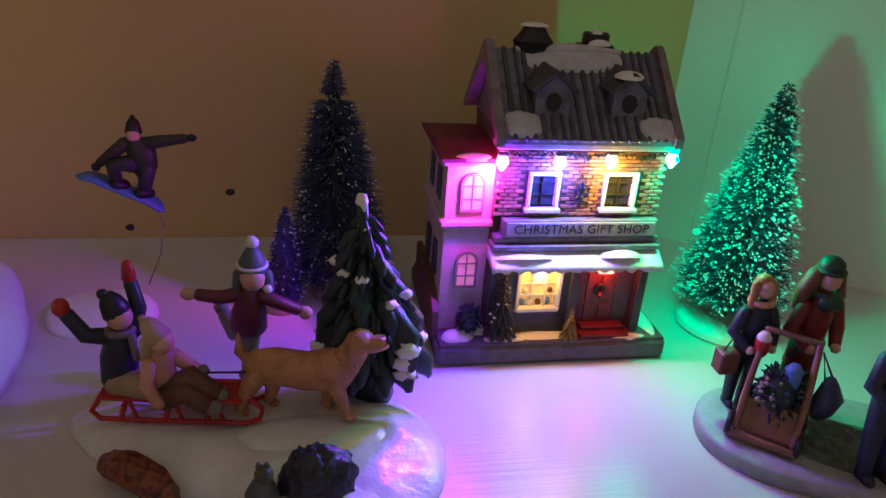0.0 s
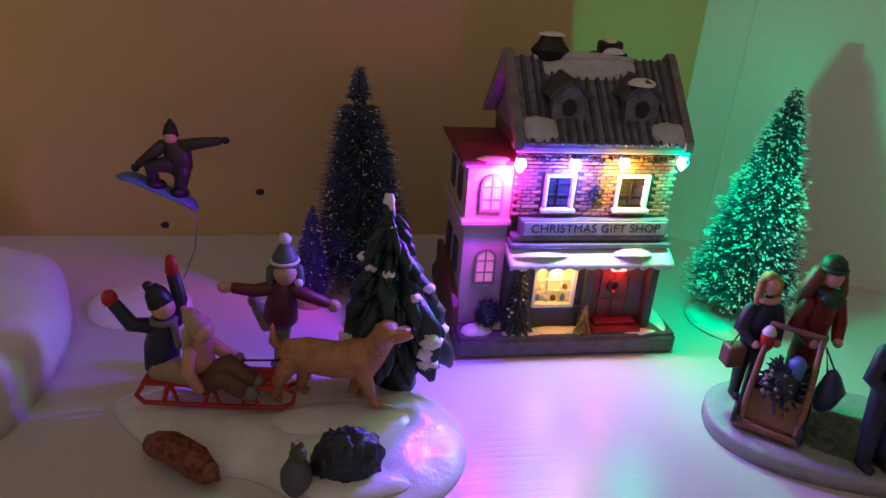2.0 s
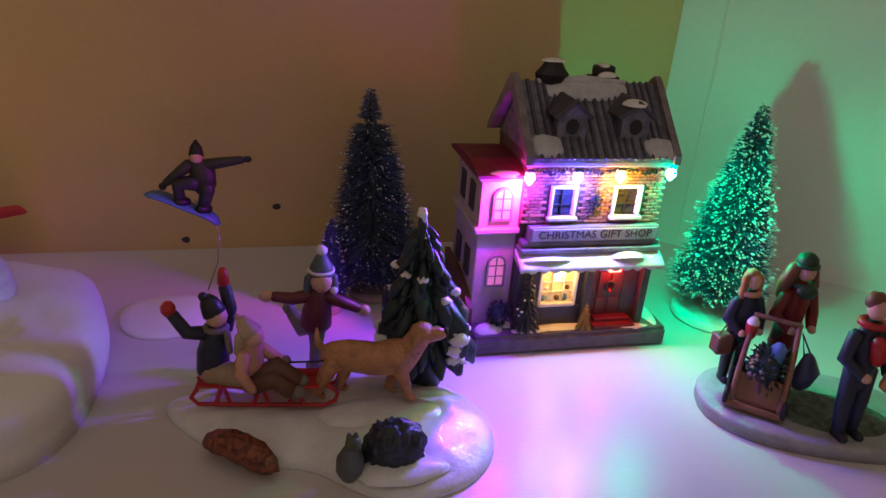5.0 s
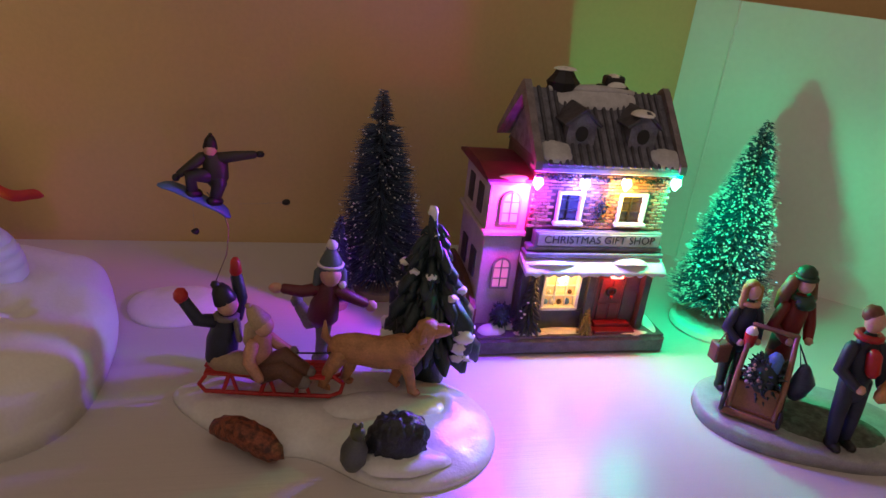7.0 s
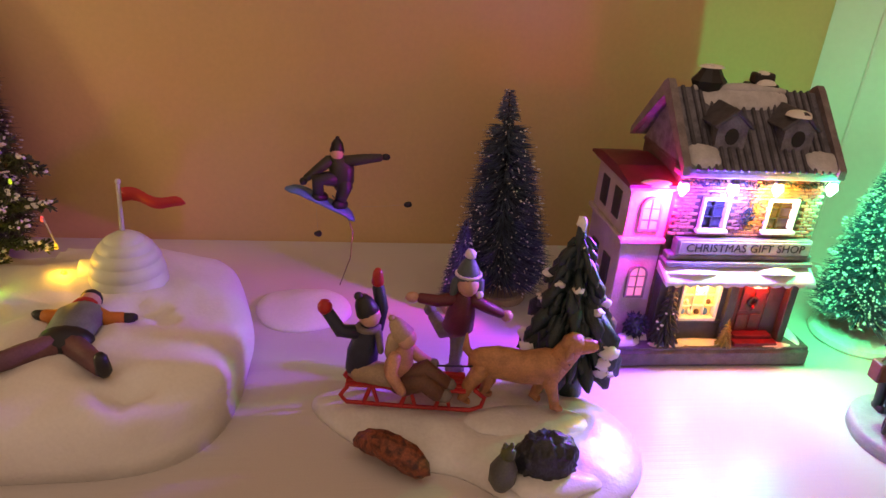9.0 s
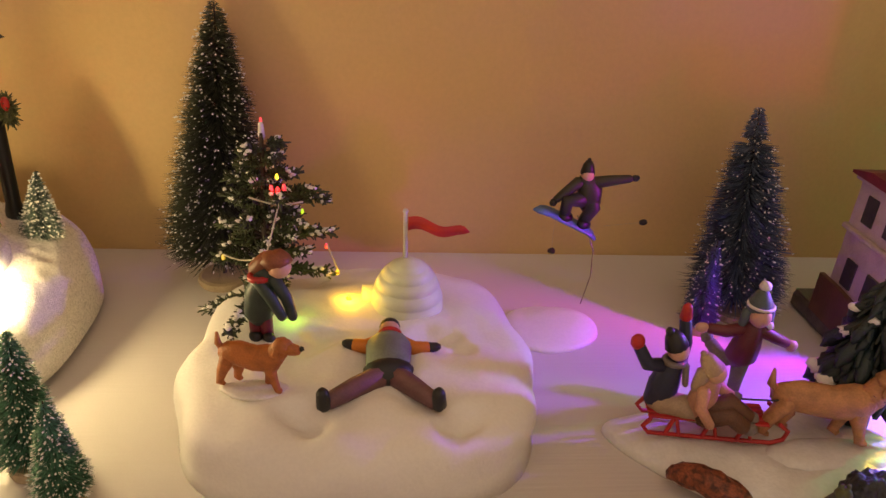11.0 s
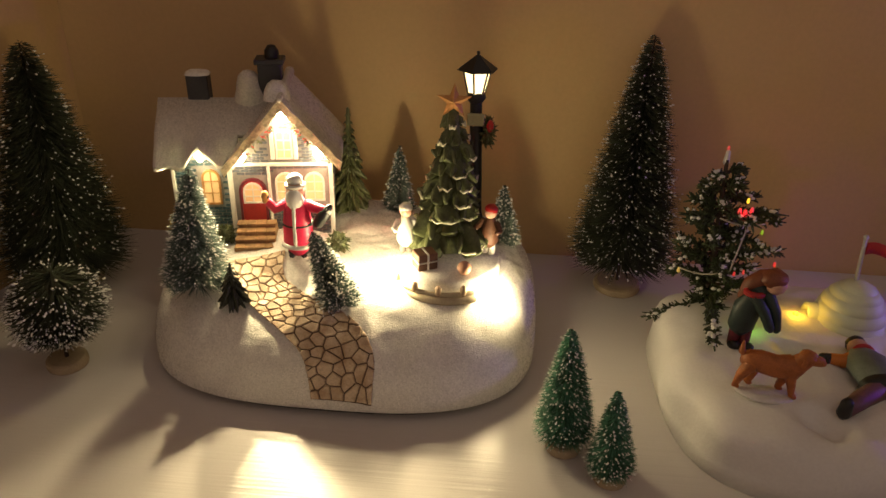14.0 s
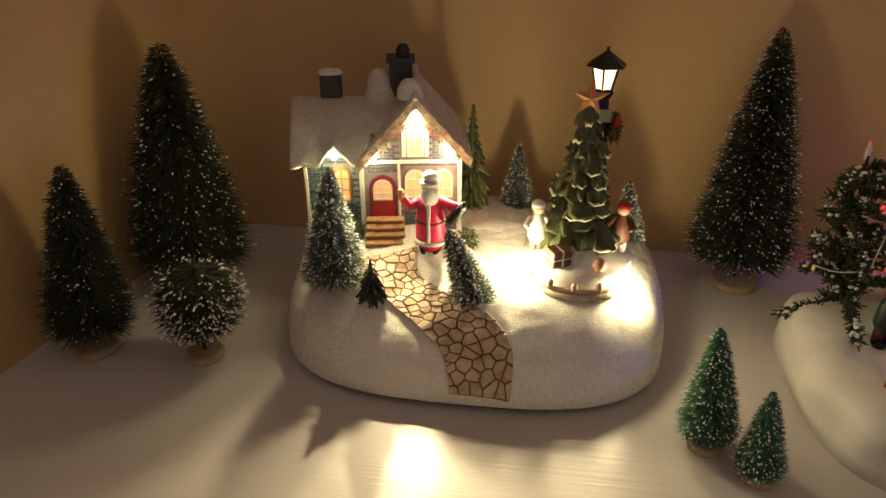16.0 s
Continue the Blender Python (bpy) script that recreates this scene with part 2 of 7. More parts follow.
class Mesh:
    """Collects shaped pieces, each with a material slot, and links them as one mesh object."""

    def __init__(self):
        self.v, self.f, self.m, self.s = [], [], [], []

    def add(self, verts, faces, slot=0, smooth=True):
        k = len(self.v)
        self.v += [tuple(v) for v in verts]
        self.f += [tuple(i + k for i in f) for f in faces]
        self.m += [slot] * len(faces)
        self.s += [smooth] * len(faces)
        return self

    def box(self, lo, hi, slot=0, bevel=0.0004, turn=None):
        lo, hi = Vector(lo), Vector(hi)
        c, h = (lo + hi) / 2, (hi - lo) / 2
        b = min(bevel, *(0.45 * abs(x) for x in h))
        turn = turn or Matrix.Identity(3)
        vs, ix = [], {}
        for a in range(3):
            for sx in (-1, 1):
                for sy in (-1, 1):
                    for sz in (-1, 1):
                        s = (sx, sy, sz)
                        p = Vector([s[k] * (h[k] - (0 if k == a else b)) for k in range(3)])
                        ix[a, s] = len(vs)
                        vs.append(c + turn @ p)
        fs = []
        ring = [(-1, -1), (1, -1), (1, 1), (-1, 1)]
        for a in range(3):
            u, w = (a + 1) % 3, (a + 2) % 3
            for sa in (-1, 1):
                q = []
                for su, sw in ring if sa > 0 else ring[::-1]:
                    s = [0, 0, 0]
                    s[a], s[u], s[w] = sa, su, sw
                    q.append(ix[a, tuple(s)])
                fs.append(q)
            for su in (-1, 1):
                for sw in (-1, 1):
                    s0, s1 = [0, 0, 0], [0, 0, 0]
                    s0[a], s1[a] = -1, 1
                    for s in (s0, s1):
                        s[u], s[w] = su, sw
                    q = [ix[u, tuple(s0)], ix[u, tuple(s1)], ix[w, tuple(s1)], ix[w, tuple(s0)]]
                    fs.append(q if su * sw < 0 else q[::-1])
        for sx in (-1, 1):
            for sy in (-1, 1):
                for sz in (-1, 1):
                    s = (sx, sy, sz)
                    q = [ix[0, s], ix[1, s], ix[2, s]]
                    fs.append(q if sx * sy * sz > 0 else q[::-1])
        return self.add(vs, fs, slot, False)

    def prism(self, outline, y0, y1, slot=0, axis="y"):
        """An outline of (x, z) pairs drawn out from y0 to y1 (axis z: of (x, y) pairs, x: of (y, z) pairs)."""
        def at(p, d):
            return {"y": (p[0], d, p[1]), "z": (p[0], p[1], d), "x": (d, p[0], p[1])}[axis]
        n = len(outline)
        vs = [at(p, y0) for p in outline] + [at(p, y1) for p in outline]
        fs = [list(range(n)), list(range(2 * n - 1, n - 1, -1))]
        fs += [(i, i + n, (i + 1) % n + n, (i + 1) % n) for i in range(n)]
        return self.add(vs, fs, slot, False)

    def tube(self, pts, radii, slot=0, n=8, flat=1.0, smooth=True):
        """A tapering limb through the points; closed and rounded at both ends. flat squashes it along the second cross axis."""
        pts = [Vector(p) for p in pts]
        if not isinstance(radii, (list, tuple)):
            radii = [radii] * len(pts)
        d0, d1 = (pts[0] - pts[1]).normalized(), (pts[-1] - pts[-2]).normalized()
        pts = [pts[0] + d0 * radii[0] * 0.7, *pts, pts[-1] + d1 * radii[-1] * 0.7]
        radii = [radii[0] * 0.55, *radii, radii[-1] * 0.55]
        vs, fs = [], []
        side = None
        for i, (p, r) in enumerate(zip(pts, radii)):
            d = (pts[min(i + 1, len(pts) - 1)] - pts[max(i - 1, 0)]).normalized()
            if side is None:
                side = d.cross(Vector((0, 1, 0)) if abs(d.y) < 0.9 else Vector((1, 0, 0))).normalized()
            side = (side - d * side.dot(d)).normalized()
            up = d.cross(side)
            vs += [p + side * r * math.cos(a) + up * r * flat * math.sin(a) for a in (2 * math.pi * k / n for k in range(n))]
        for i in range(len(pts) - 1):
            fs += [(i * n + k, i * n + (k + 1) % n, (i + 1) * n + (k + 1) % n, (i + 1) * n + k) for k in range(n)]
        fs += [list(range(n))[::-1], [len(vs) - n + k for k in range(n)]]
        return self.add(vs, fs, slot, smooth)

    def ball(self, c, r, slot=0, n=10, rough=0.0, seed=0, freq=120.0):
        rx, ry, rz = r if isinstance(r, (list, tuple)) else (r, r, r)
        c = Vector(c)
        vs, fs, m = [c + Vector((0, 0, -rz))], [], max(4, n // 2)
        for i in range(1, m):
            a = math.pi * i / m - math.pi / 2
            vs += [c + Vector((rx * math.cos(a) * math.cos(b), ry * math.cos(a) * math.sin(b), rz * math.sin(a))) for b in (2 * math.pi * k / n for k in range(n))]
        vs.append(c + Vector((0, 0, rz)))
        if rough:
            vs = [c + (v - c) * (1 + rough * noise.noise(v * freq + Vector((seed, 0, 0)))) for v in vs]
        fs += [(0, 1 + (k + 1) % n, 1 + k) for k in range(n)]
        for i in range(m - 2):
            fs += [(1 + i * n + k, 1 + i * n + (k + 1) % n, 1 + (i + 1) * n + (k + 1) % n, 1 + (i + 1) * n + k) for k in range(n)]
        e = len(vs) - 1
        fs += [(e, e - n + k, e - n + (k + 1) % n) for k in range(n)]
        return self.add(vs, fs, slot)

    def done(self, name, mats, parent=None, label="", category="", kind="", root=None):
        me = bpy.data.meshes.new(name)
        top = parent
        while top is not None and top.parent is not None:
            top = top.parent
        o = ORIGIN.get(top, Vector((0, 0, 0)))
        vs = [SPIN[0] @ Vector(v) - o if SPIN[0] else Vector(v) - o for v in self.v]
        me.from_pydata(vs, [], self.f)
        for m in mats if isinstance(mats, (list, tuple)) else [mats]:
            me.materials.append(m)
        me.polygons.foreach_set("material_index", self.m)
        me.polygons.foreach_set("use_smooth", self.s)
        me.update()
        ob = new(name, me)
        ob.parent = parent
        return tagged(ob, label, category, kind=kind)


def pieces(name, boxes, material, parent, bevel=0.0004, label=""):
    """One object for each box of the list (low corner, high corner)."""
    return [Mesh().box(lo, hi, 0, bevel).done(name, material, parent, label) for lo, hi in boxes]


def mound(mesh, outline, height, p=4.0, rings=28, segs=96, bumps=0.0, freq=30.0, slot=0, floor=0.0, dents=(), inset=0.0, lumpy=0.0):
    """A rounded snow form: outline(angle) gives (x, y), height(x, y) its top; the section is a superellipse of power p.
    dents: (x, y, rx, ry, depth) hollows pressed into the top."""
    pts = [Vector(outline(2 * math.pi * k / segs)) for k in range(segs)]
    c = sum(pts, Vector((0, 0))) / segs
    vs, fs = [], []
    for i in range(rings + 1):
        a = math.pi / 2 * i / rings
        f, g = math.sin(a) ** (2 / p), max(0.0, math.cos(a)) ** (2 / p)
        under = 1 - inset * max(0.0, 1 - g * 4)
        for q in pts:
            x, y = c + (q - c) * f * under * (1 + lumpy * (1 - (1 - 2 * g) ** 4) * noise.noise(Vector((q.x, q.y, g * 0.045)) * 24))
            h = height(x, y)
            z = floor + h * g
            z += bumps * g * noise.noise(Vector((x, y, 0.3)) * freq) + 0.25 * bumps * g * noise.noise(Vector((x, y, 0.7)) * freq * 3)
            for dx, dy, rx, ry, d in dents:
                w = ((x - dx) / rx) ** 2 + ((y - dy) / ry) ** 2
                z -= g * d * math.exp(-w * w)
            vs.append((x, y, max(z, floor)))
    for i in range(1, rings):
        fs += [(i * segs + k, (i + 1) * segs + k, (i + 1) * segs + (k + 1) % segs, i * segs + (k + 1) % segs) for k in range(segs)]
    vs[0] = tuple(sum((Vector(v) for v in vs[segs:2 * segs]), Vector()) / segs)
    fs += [(0, segs + k, segs + (k + 1) % segs) for k in range(segs)]
    fs.append([rings * segs + k for k in range(segs)][::-1])
    return mesh.add(vs, fs, slot)


def bristles(seed, axis0, axis1, profile, count, width, snow, blob, droop=0.15, mats=(None, None), lo=0.1):
    """Spikes from a twisted wire out to profile(h), and flocked blobs on a share of their tips. Gives two meshes."""
    rs = np.random.RandomState(seed)
    a0, a1 = np.array(axis0), np.array(axis1)
    ax = (a1 - a0) / np.linalg.norm(a1 - a0)
    e1 = np.cross(ax, (0, 1, 0.1))
    e1 /= np.linalg.norm(e1)
    e2 = np.cross(ax, e1)
    h = lo + (1 - lo) * (1 - rs.rand(count) ** 0.62 * 0.998)
    th = rs.rand(count) * 2 * np.pi
    length = np.array([profile(x) for x in h]) * (0.80 + 0.28 * rs.rand(count) + 0.06 * np.sin(th * 5 + h * 60))
    out = np.cos(th)[:, None] * e1 + np.sin(th)[:, None] * e2
    way = out + ax * (rs.rand(count, 1) * 0.5 - 0.25 - droop)
    way /= np.linalg.norm(way, axis=1)[:, None]
    root = a0 + (a1 - a0) * h[:, None]
    tip = root + way * length[:, None]
    s = np.cross(way, ax)
    s /= np.linalg.norm(s, axis=1)[:, None]
    u = np.cross(s, way)
    w = width * (0.7 + 0.6 * rs.rand(count, 1))
    mid = root + (tip - root) * 0.55
    vs = np.stack([root + s * w * 0.6, root - s * w * 0.6, mid + s * w + u * w, mid - s * w + u * w, mid - u * w, tip], 1).reshape(-1, 3)
    k = np.arange(count)[:, None] * 6
    fs = np.concatenate([k + [0, 1, 3], k + [0, 3, 2], k + [2, 3, 5], k + [3, 4, 5], k + [4, 2, 5], k + [0, 2, 4], k + [1, 4, 3]])
    spikes = (vs, fs)
    up = np.clip(0.55 + 0.6 * (way @ np.array((0, 0, 1.0))), 0.1, 1)
    pick = np.where(rs.rand(count) < snow * up * 1.6)[0]
    c = tip[pick] - way[pick] * length[pick][:, None] * 0.06
    r = blob * (0.5 + rs.rand(len(pick), 1) ** 2 * 1.3)
    wy, sd, uu = way[pick], s[pick], u[pick]
    lens = 1.0 + 1.2 * rs.rand(len(pick), 1)
    vb = np.stack([c + wy * r * lens, c - wy * r * lens * 1.5, c + sd * r, c - sd * r, c + uu * r, c - uu * r], 1).reshape(-1, 3)
    k = np.arange(len(pick))[:, None] * 6
    fb = np.concatenate([k + q for q in ([0, 2, 4], [0, 4, 3], [0, 3, 5], [0, 5, 2], [1, 4, 2], [1, 3, 4], [1, 5, 3], [1, 2, 5])])
    return spikes, (vb, fb)


def raw(name, data, material, parent, label="", kind=""):
    vs, fs = data
    top = parent
    while top.parent is not None:
        top = top.parent
    me = bpy.data.meshes.new(name)
    me.from_pydata((vs - np.array(ORIGIN[top])).tolist(), [], fs.tolist())
    me.materials.append(material)
    ob = new(name, me)
    ob.parent = parent
    return tagged(ob, label, kind=kind)


def cone_profile(r, lo=0.10, tip=0.08, bulge=1.0, tuft=0.0):
    def f(h):
        t = (h - lo) / (1 - lo)
        v = r * ((1 - t) ** bulge * (1 - tip) + tip)
        if t < 0.06:
            v *= 0.82 + 3.0 * t
        if tuft and t > 0.81:
            v = 0.13 * r if t < 0.85 else r * (0.27 - 0.16 * (t - 0.85) / 0.15)
        return v
    return f


def bristle_tree(name, base, top, radius, green, label, seed, count=5200, width=0.00035, snow=0.25, blob=0.00046, lo=0.12, disc=0.018, parent=None, bulge=0.85, tuft=0.0, group="bottle-brush trees", profile=None, tip=0.08):
    root = parent or thing(name, base, label, "bottle-brush tree", group)
    holder = root
    spikes, blobs = bristles(seed, base, top, profile or cone_profile(radius, lo, tip, bulge, tuft), count, width, snow, blob, lo=lo)
    crown = raw("crown" if not parent else name, spikes, green, holder, label if parent else "", "")
    if len(blobs[0]):
        raw("snow_flock", blobs, TIP_SNOW, crown if parent else holder, "white flocked snow tips")
    b, t = Vector(base), Vector(top)
    Mesh().tube([b, b + (t - b) * 0.5, b + (t - b) * 0.99], [0.0016, 0.0012, 0.0005], n=6).done("trunk", BARK, crown if parent else holder)
    if disc:
        m = Mesh()
        n = 28
        prof = [(disc * 0.96, 0.0), (disc, 0.002), (disc * 0.97, 0.0055), (disc * 0.85, 0.0065)]
        vs = [(b.x + r * math.cos(2 * math.pi * k / n), b.y + r * math.sin(2 * math.pi * k / n), b.z + z) for r, z in prof for k in range(n)]
        fs = [(i * n + k, i * n + (k + 1) % n, (i + 1) * n + (k + 1) % n, (i + 1) * n + k) for i in range(3) for k in range(n)]
        fs += [list(range(n))[::-1], [3 * n + k for k in range(n)]]
        m.add(vs, fs, 0, False).done("base_disc", TIP_SNOW if disc > 0.025 else DISC, crown if parent else holder)
    return root

# ---- the setting ----


def slab(name, lo, hi, material, bevel=0.001, label=""):
    return Mesh().box(lo, hi, 0, bevel).done(name, material, None, label, kind="structure")


slab("table_top", (-1.25, -0.20, -0.03), (0.95, 0.543, 0.0), TABLE, 0.002)
slab("wall_back", (-2.1, 0.543, -0.8), (1.6, 0.643, 1.7), WALL)
slab("wall_east", (1.6, -2.5, -0.8), (1.7, 0.643, 1.7), WALL)
slab("wall_far_west", (-2.2, -2.5, -0.8), (-2.1, 0.543, 1.7), WALL)
slab("floor", (-2.2, -2.6, -0.9), (1.8, 0.643, -0.8), DISC)
# splayed wall at the west end, and the upright white board at the east end with its folded edge
m = Mesh().prism([(-0.880, 0.5425), (-0.945, 0.24), (-1.06, -0.20), (-1.26, -0.20), (-1.26, 0.5425)], -0.03, 1.0, 0, "z")
m.done("wall_west", WALL, None, kind="structure")
board = thing("display_board", (0.4, 0.44, 0.0), "white upright folded display board behind the tree", "board")
Mesh().prism([(0.283, 0.5425), (0.3115, 0.519), (0.640, 0.235), (0.648, 0.243), (0.318, 0.528), (0.300, 0.5425)], 0.0, 0.243, 0, "z").done("panel", PANEL, board)
Mesh().tube([(0.3115, 0.5185, 0.001), (0.3115, 0.5185, 0.242)], 0.0012, 0, 8).done("folded_edge", PANEL, board)

# ---- trees ----
bristle_tree("bottle_brush_tree", (0.004, 0.447, 0), (0.001, 0.479, 0.156), 0.042, BLUE_GREEN, "dark blue-green bottle-brush tree with snow dots on a round disc", 1, 7000, snow=0.16, lo=0.10, disc=0.020, bulge=0.62, tuft=1)
bristle_tree("bottle_brush_tree", (-0.034, 0.425, 0), (-0.031, 0.430, 0.072), 0.016, BLUE_GREEN, "small dark bottle-brush tree with white tips", 2, 2600, snow=0.10, lo=0.12, disc=0.012, bulge=0.7)
bristle_tree("bottle_brush_tree", (0.268, 0.385, 0), (0.295, 0.419, 0.163), 0.043, BLUE_GREEN, "snow-tipped green bottle-brush tree on a white disc", 3, 7500, snow=0.50, blob=0.0007, lo=0.12, disc=0.033, bulge=0.75)
bristle_tree("bottle_brush_tree", (-0.395, 0.490, 0), (-0.390, 0.522, 0.209), 0.050, DARK_GREEN, "tall dark green bottle-brush tree with snow specks", 4, 9500, snow=0.24, lo=0.13, disc=0.020, bulge=0.72)
bristle_tree("bottle_brush_tree", (-0.855, 0.440, 0), (-0.852, 0.440, 0.200), 0.056, DARK_GREEN, "tall dark bottle-brush tree flecked with snow", 5, 9500, snow=0.13, blob=0.00055, lo=0.12, disc=0.024, bulge=0.62)
bristle_tree("bottle_brush_tree", (-0.884, 0.330, 0), (-0.881, 0.340, 0.142), 0.036, DARK_GREEN, "dark blue-black bottle-brush tree in shadow", 6, 6000, snow=0.08, lo=0.16, disc=0.018, bulge=0.62)
bristle_tree("bottle_brush_tree", (-0.455, 0.287, 0), (-0.457, 0.300, 0.081), 0.0215, GREEN, "small bright green bottle-brush tree with frosted tip", 7, 5200, width=0.0003, snow=0.24, blob=0.00042, lo=0.14, disc=0.011, bulge=0.7)
bristle_tree("bottle_brush_tree", (-0.429, 0.264, 0), (-0.431, 0.270, 0.061), 0.0165, GREEN, "tiny bright green bottle-brush tree with frosted tip", 8, 4200, width=0.0003, snow=0.22, blob=0.00042, lo=0.14, disc=0.010, bulge=0.7)
bristle_tree("bristle_bush", (-0.800, 0.332, 0), (-0.797, 0.334, 0.075), 0.034, DARK_GREEN, "round frosted bristle bush on a short stem", 9, 5200, snow=0.5, blob=0.0006, lo=0.32, disc=0.014,
             profile=lambda h: 0.034 * math.sqrt(max(0.02, 1 - ((h - 0.68) / 0.36) ** 2)))


# ---- gift shop ornament ----
shop = thing("gift_shop_ornament", (0.131, 0.40, 0), "lit resin Christmas gift shop model with snowy roof and coloured lamps", "ornament")


def blob_patch(mesh, c, rx, ry, h, slot=0, tilt=None, seed=0, n=22):
    """A lump of modelled snow with an uneven outline; tilt: a 3x3 turn to lay it on a slope."""
    tilt = tilt or Matrix.Identity(3)
    c = Vector(c)
    vs, fs = [], []
    for i in range(5):
        a = math.pi / 2 * i / 4
        for k in range(n):
            b = 2 * math.pi * k / n
            w = 1 + 0.24 * noise.noise(Vector((math.cos(b) * 1.6, math.sin(b) * 1.6, seed * 3.7)))
            vs.append(c + tilt @ Vector((rx * w * math.sin(a) * math.cos(b), ry * w * math.sin(a) * math.sin(b), h * math.cos(a) - 0.0004)))
    for i in range(1, 4):
        fs += [(i * n + k, (i + 1) * n + k, (i + 1) * n + (k + 1) % n, i * n + (k + 1) % n) for k in range(n)]
    fs += [(0, n + k, n + (k + 1) % n) for k in range(n)]
    return mesh.add(vs, fs, slot)


m = Mesh().box((0.058, 0.347, 0), (0.205, 0.462, 0.0135), 0, 0.0022)
m.box((0.0595, 0.3485, 0.0130), (0.2035, 0.4605, 0.0150), 0, 0.001)
m.done("base", mat("dark_plinth_paint", (0.11, 0.09, 0.10), 0.5, spread=0.4, scale=120, bump=0.5), shop, "dark resin plinth")
for c, rx, ry, h, s in (((0.071, 0.357, 0.0145), 0.0105, 0.007, 0.006, 1), ((0.100, 0.353, 0.0145), 0.014, 0.004, 0.003, 2), ((0.125, 0.356, 0.0145), 0.020, 0.006, 0.0022, 3), ((0.197, 0.375, 0.0145), 0.006, 0.022, 0.003, 4), ((0.178, 0.352, 0.0145), 0.015, 0.0035, 0.002, 5), ((0.085, 0.366, 0.0145), 0.012, 0.008, 0.004, 6)):
    blob_patch(Mesh(), c, rx, ry, h, 0, None, s).done("snow_lump", SNOW, shop, "lump of white painted snow")

# main block, with the two upper windows and the shop front cut back into it
m = Mesh()
for lo, hi in (((0.088, 0.366, 0.013), (0.186, 0.425, 0.140)), ((0.088, 0.361, 0.093), (0.1055, 0.3655, 0.138)), ((0.1245, 0.361, 0.093), (0.1505, 0.3655, 0.138)),
               ((0.1715, 0.361, 0.093), (0.186, 0.3655, 0.138)), ((0.1055, 0.361, 0.120), (0.1245, 0.3655, 0.138)), ((0.1505, 0.361, 0.120), (0.1715, 0.3655, 0.138)),
               ((0.1055, 0.361, 0.092), (0.1245, 0.3655, 0.0985)), ((0.1505, 0.361, 0.092), (0.1715, 0.3655, 0.0985))):
    m.box(lo, hi, 0, 0.0003)
upper = m.done("front_wall", MORTAR, shop, "brick upper storey")
PANE = mat("dark_window_pane", (0.05, 0.05, 0.07), 0.12, spread=0.3)
for x0, x1, lit in ((0.1055, 0.1245, 0), (0.1505, 0.1715, 1)):
    w = Mesh()
    z0, z1 = 0.0985, 0.120
    for lo, hi in (((x0, 0.3590, z0), (x0 + 0.0022, 0.3640, z1)), ((x1 - 0.0022, 0.3590, z0), (x1, 0.3640, z1)), ((x0 + 0.0022, 0.3590, z1 - 0.0022), (x1 - 0.0022, 0.3640, z1)), ((x0 - 0.0012, 0.3570, z0 - 0.0024), (x1 + 0.0012, 0.3640, z0))):
        w.box(lo, hi, 0, 0.0004)
    fr = w.done("window_frame", TRIM, shop, "white moulded window frame")
    xm = (x0 + x1) / 2
    pieces("glazing_bar", [((xm - 0.0005, 0.3618, z0), (xm + 0.0005, 0.3645, z1 - 0.002))] + [((x0 + 0.002, 0.3622, z0 + (z1 - z0) * k / 3 - 0.0004), (x1 - 0.002, 0.3645, z0 + (z1 - z0) * k / 3 + 0.0004)) for k in (1, 2)], DARK, fr, 0.0001)
    Mesh().box((x0 + 0.002, 0.3642, z0), (x1 - 0.002, 0.3652, z1 - 0.002), 0, 0.0001).done("pane", PANE, fr)

# bricks of the upper storey, shared mesh data
bk = bpy.data.meshes.new("brick")
tmp = Mesh().box((-0.0026, -0.0008, -0.00095), (0.0026, 0.0008, 0.00095), 0, 0.0003)
bk.from_pydata(tmp.v, [], tmp.f)
RANDOM_BRICK = mat("shop_brick_paint", (0.34, 0.15, 0.10), 0.55, spread=0.3, scale=120, bump=0.4)
nt = RANDOM_BRICK.node_tree
info = nt.nodes.new("ShaderNodeObjectInfo")
hsv2, rg = nt.nodes.new("ShaderNodeHueSaturation"), nt.nodes.new("ShaderNodeMapRange")
rg.inputs[3].default_value, rg.inputs[4].default_value = 0.55, 1.45
nt.links.new(info.outputs["Random"], rg.inputs[0])
nt.links.new(rg.outputs[0], hsv2.inputs["Value"])
nt.links.new(nt.nodes["Principled BSDF"].inputs["Base Color"].links[0].from_socket, hsv2.inputs["Color"])
nt.links.new(hsv2.outputs[0], nt.nodes["Principled BSDF"].inputs["Base Color"])
bk.materials.append(RANDOM_BRICK)
rnd = random.Random(5)
for row in range(19):
    z = 0.0945 + row * 0.0023
    x = 0.0895 + (0.0028 if row % 2 else 0)
    while x < 0.186:
        blocked = any(a - 0.0022 < x < b + 0.0022 and 0.0955 < z < 0.1215 for a, b in ((0.1055, 0.1245), (0.1505, 0.1715)))
        if not blocked:
            ob = new("brick", bk)
            ob.parent = upper
            ob.location = (x - 0.131 + rnd.uniform(-0.0002, 0.0002), 0.3607 - 0.40 + rnd.uniform(-0.0002, 0.0002), z)
            ob.rotation_euler = (0, rnd.uniform(-0.05, 0.05), 0)
        x += 0.0056

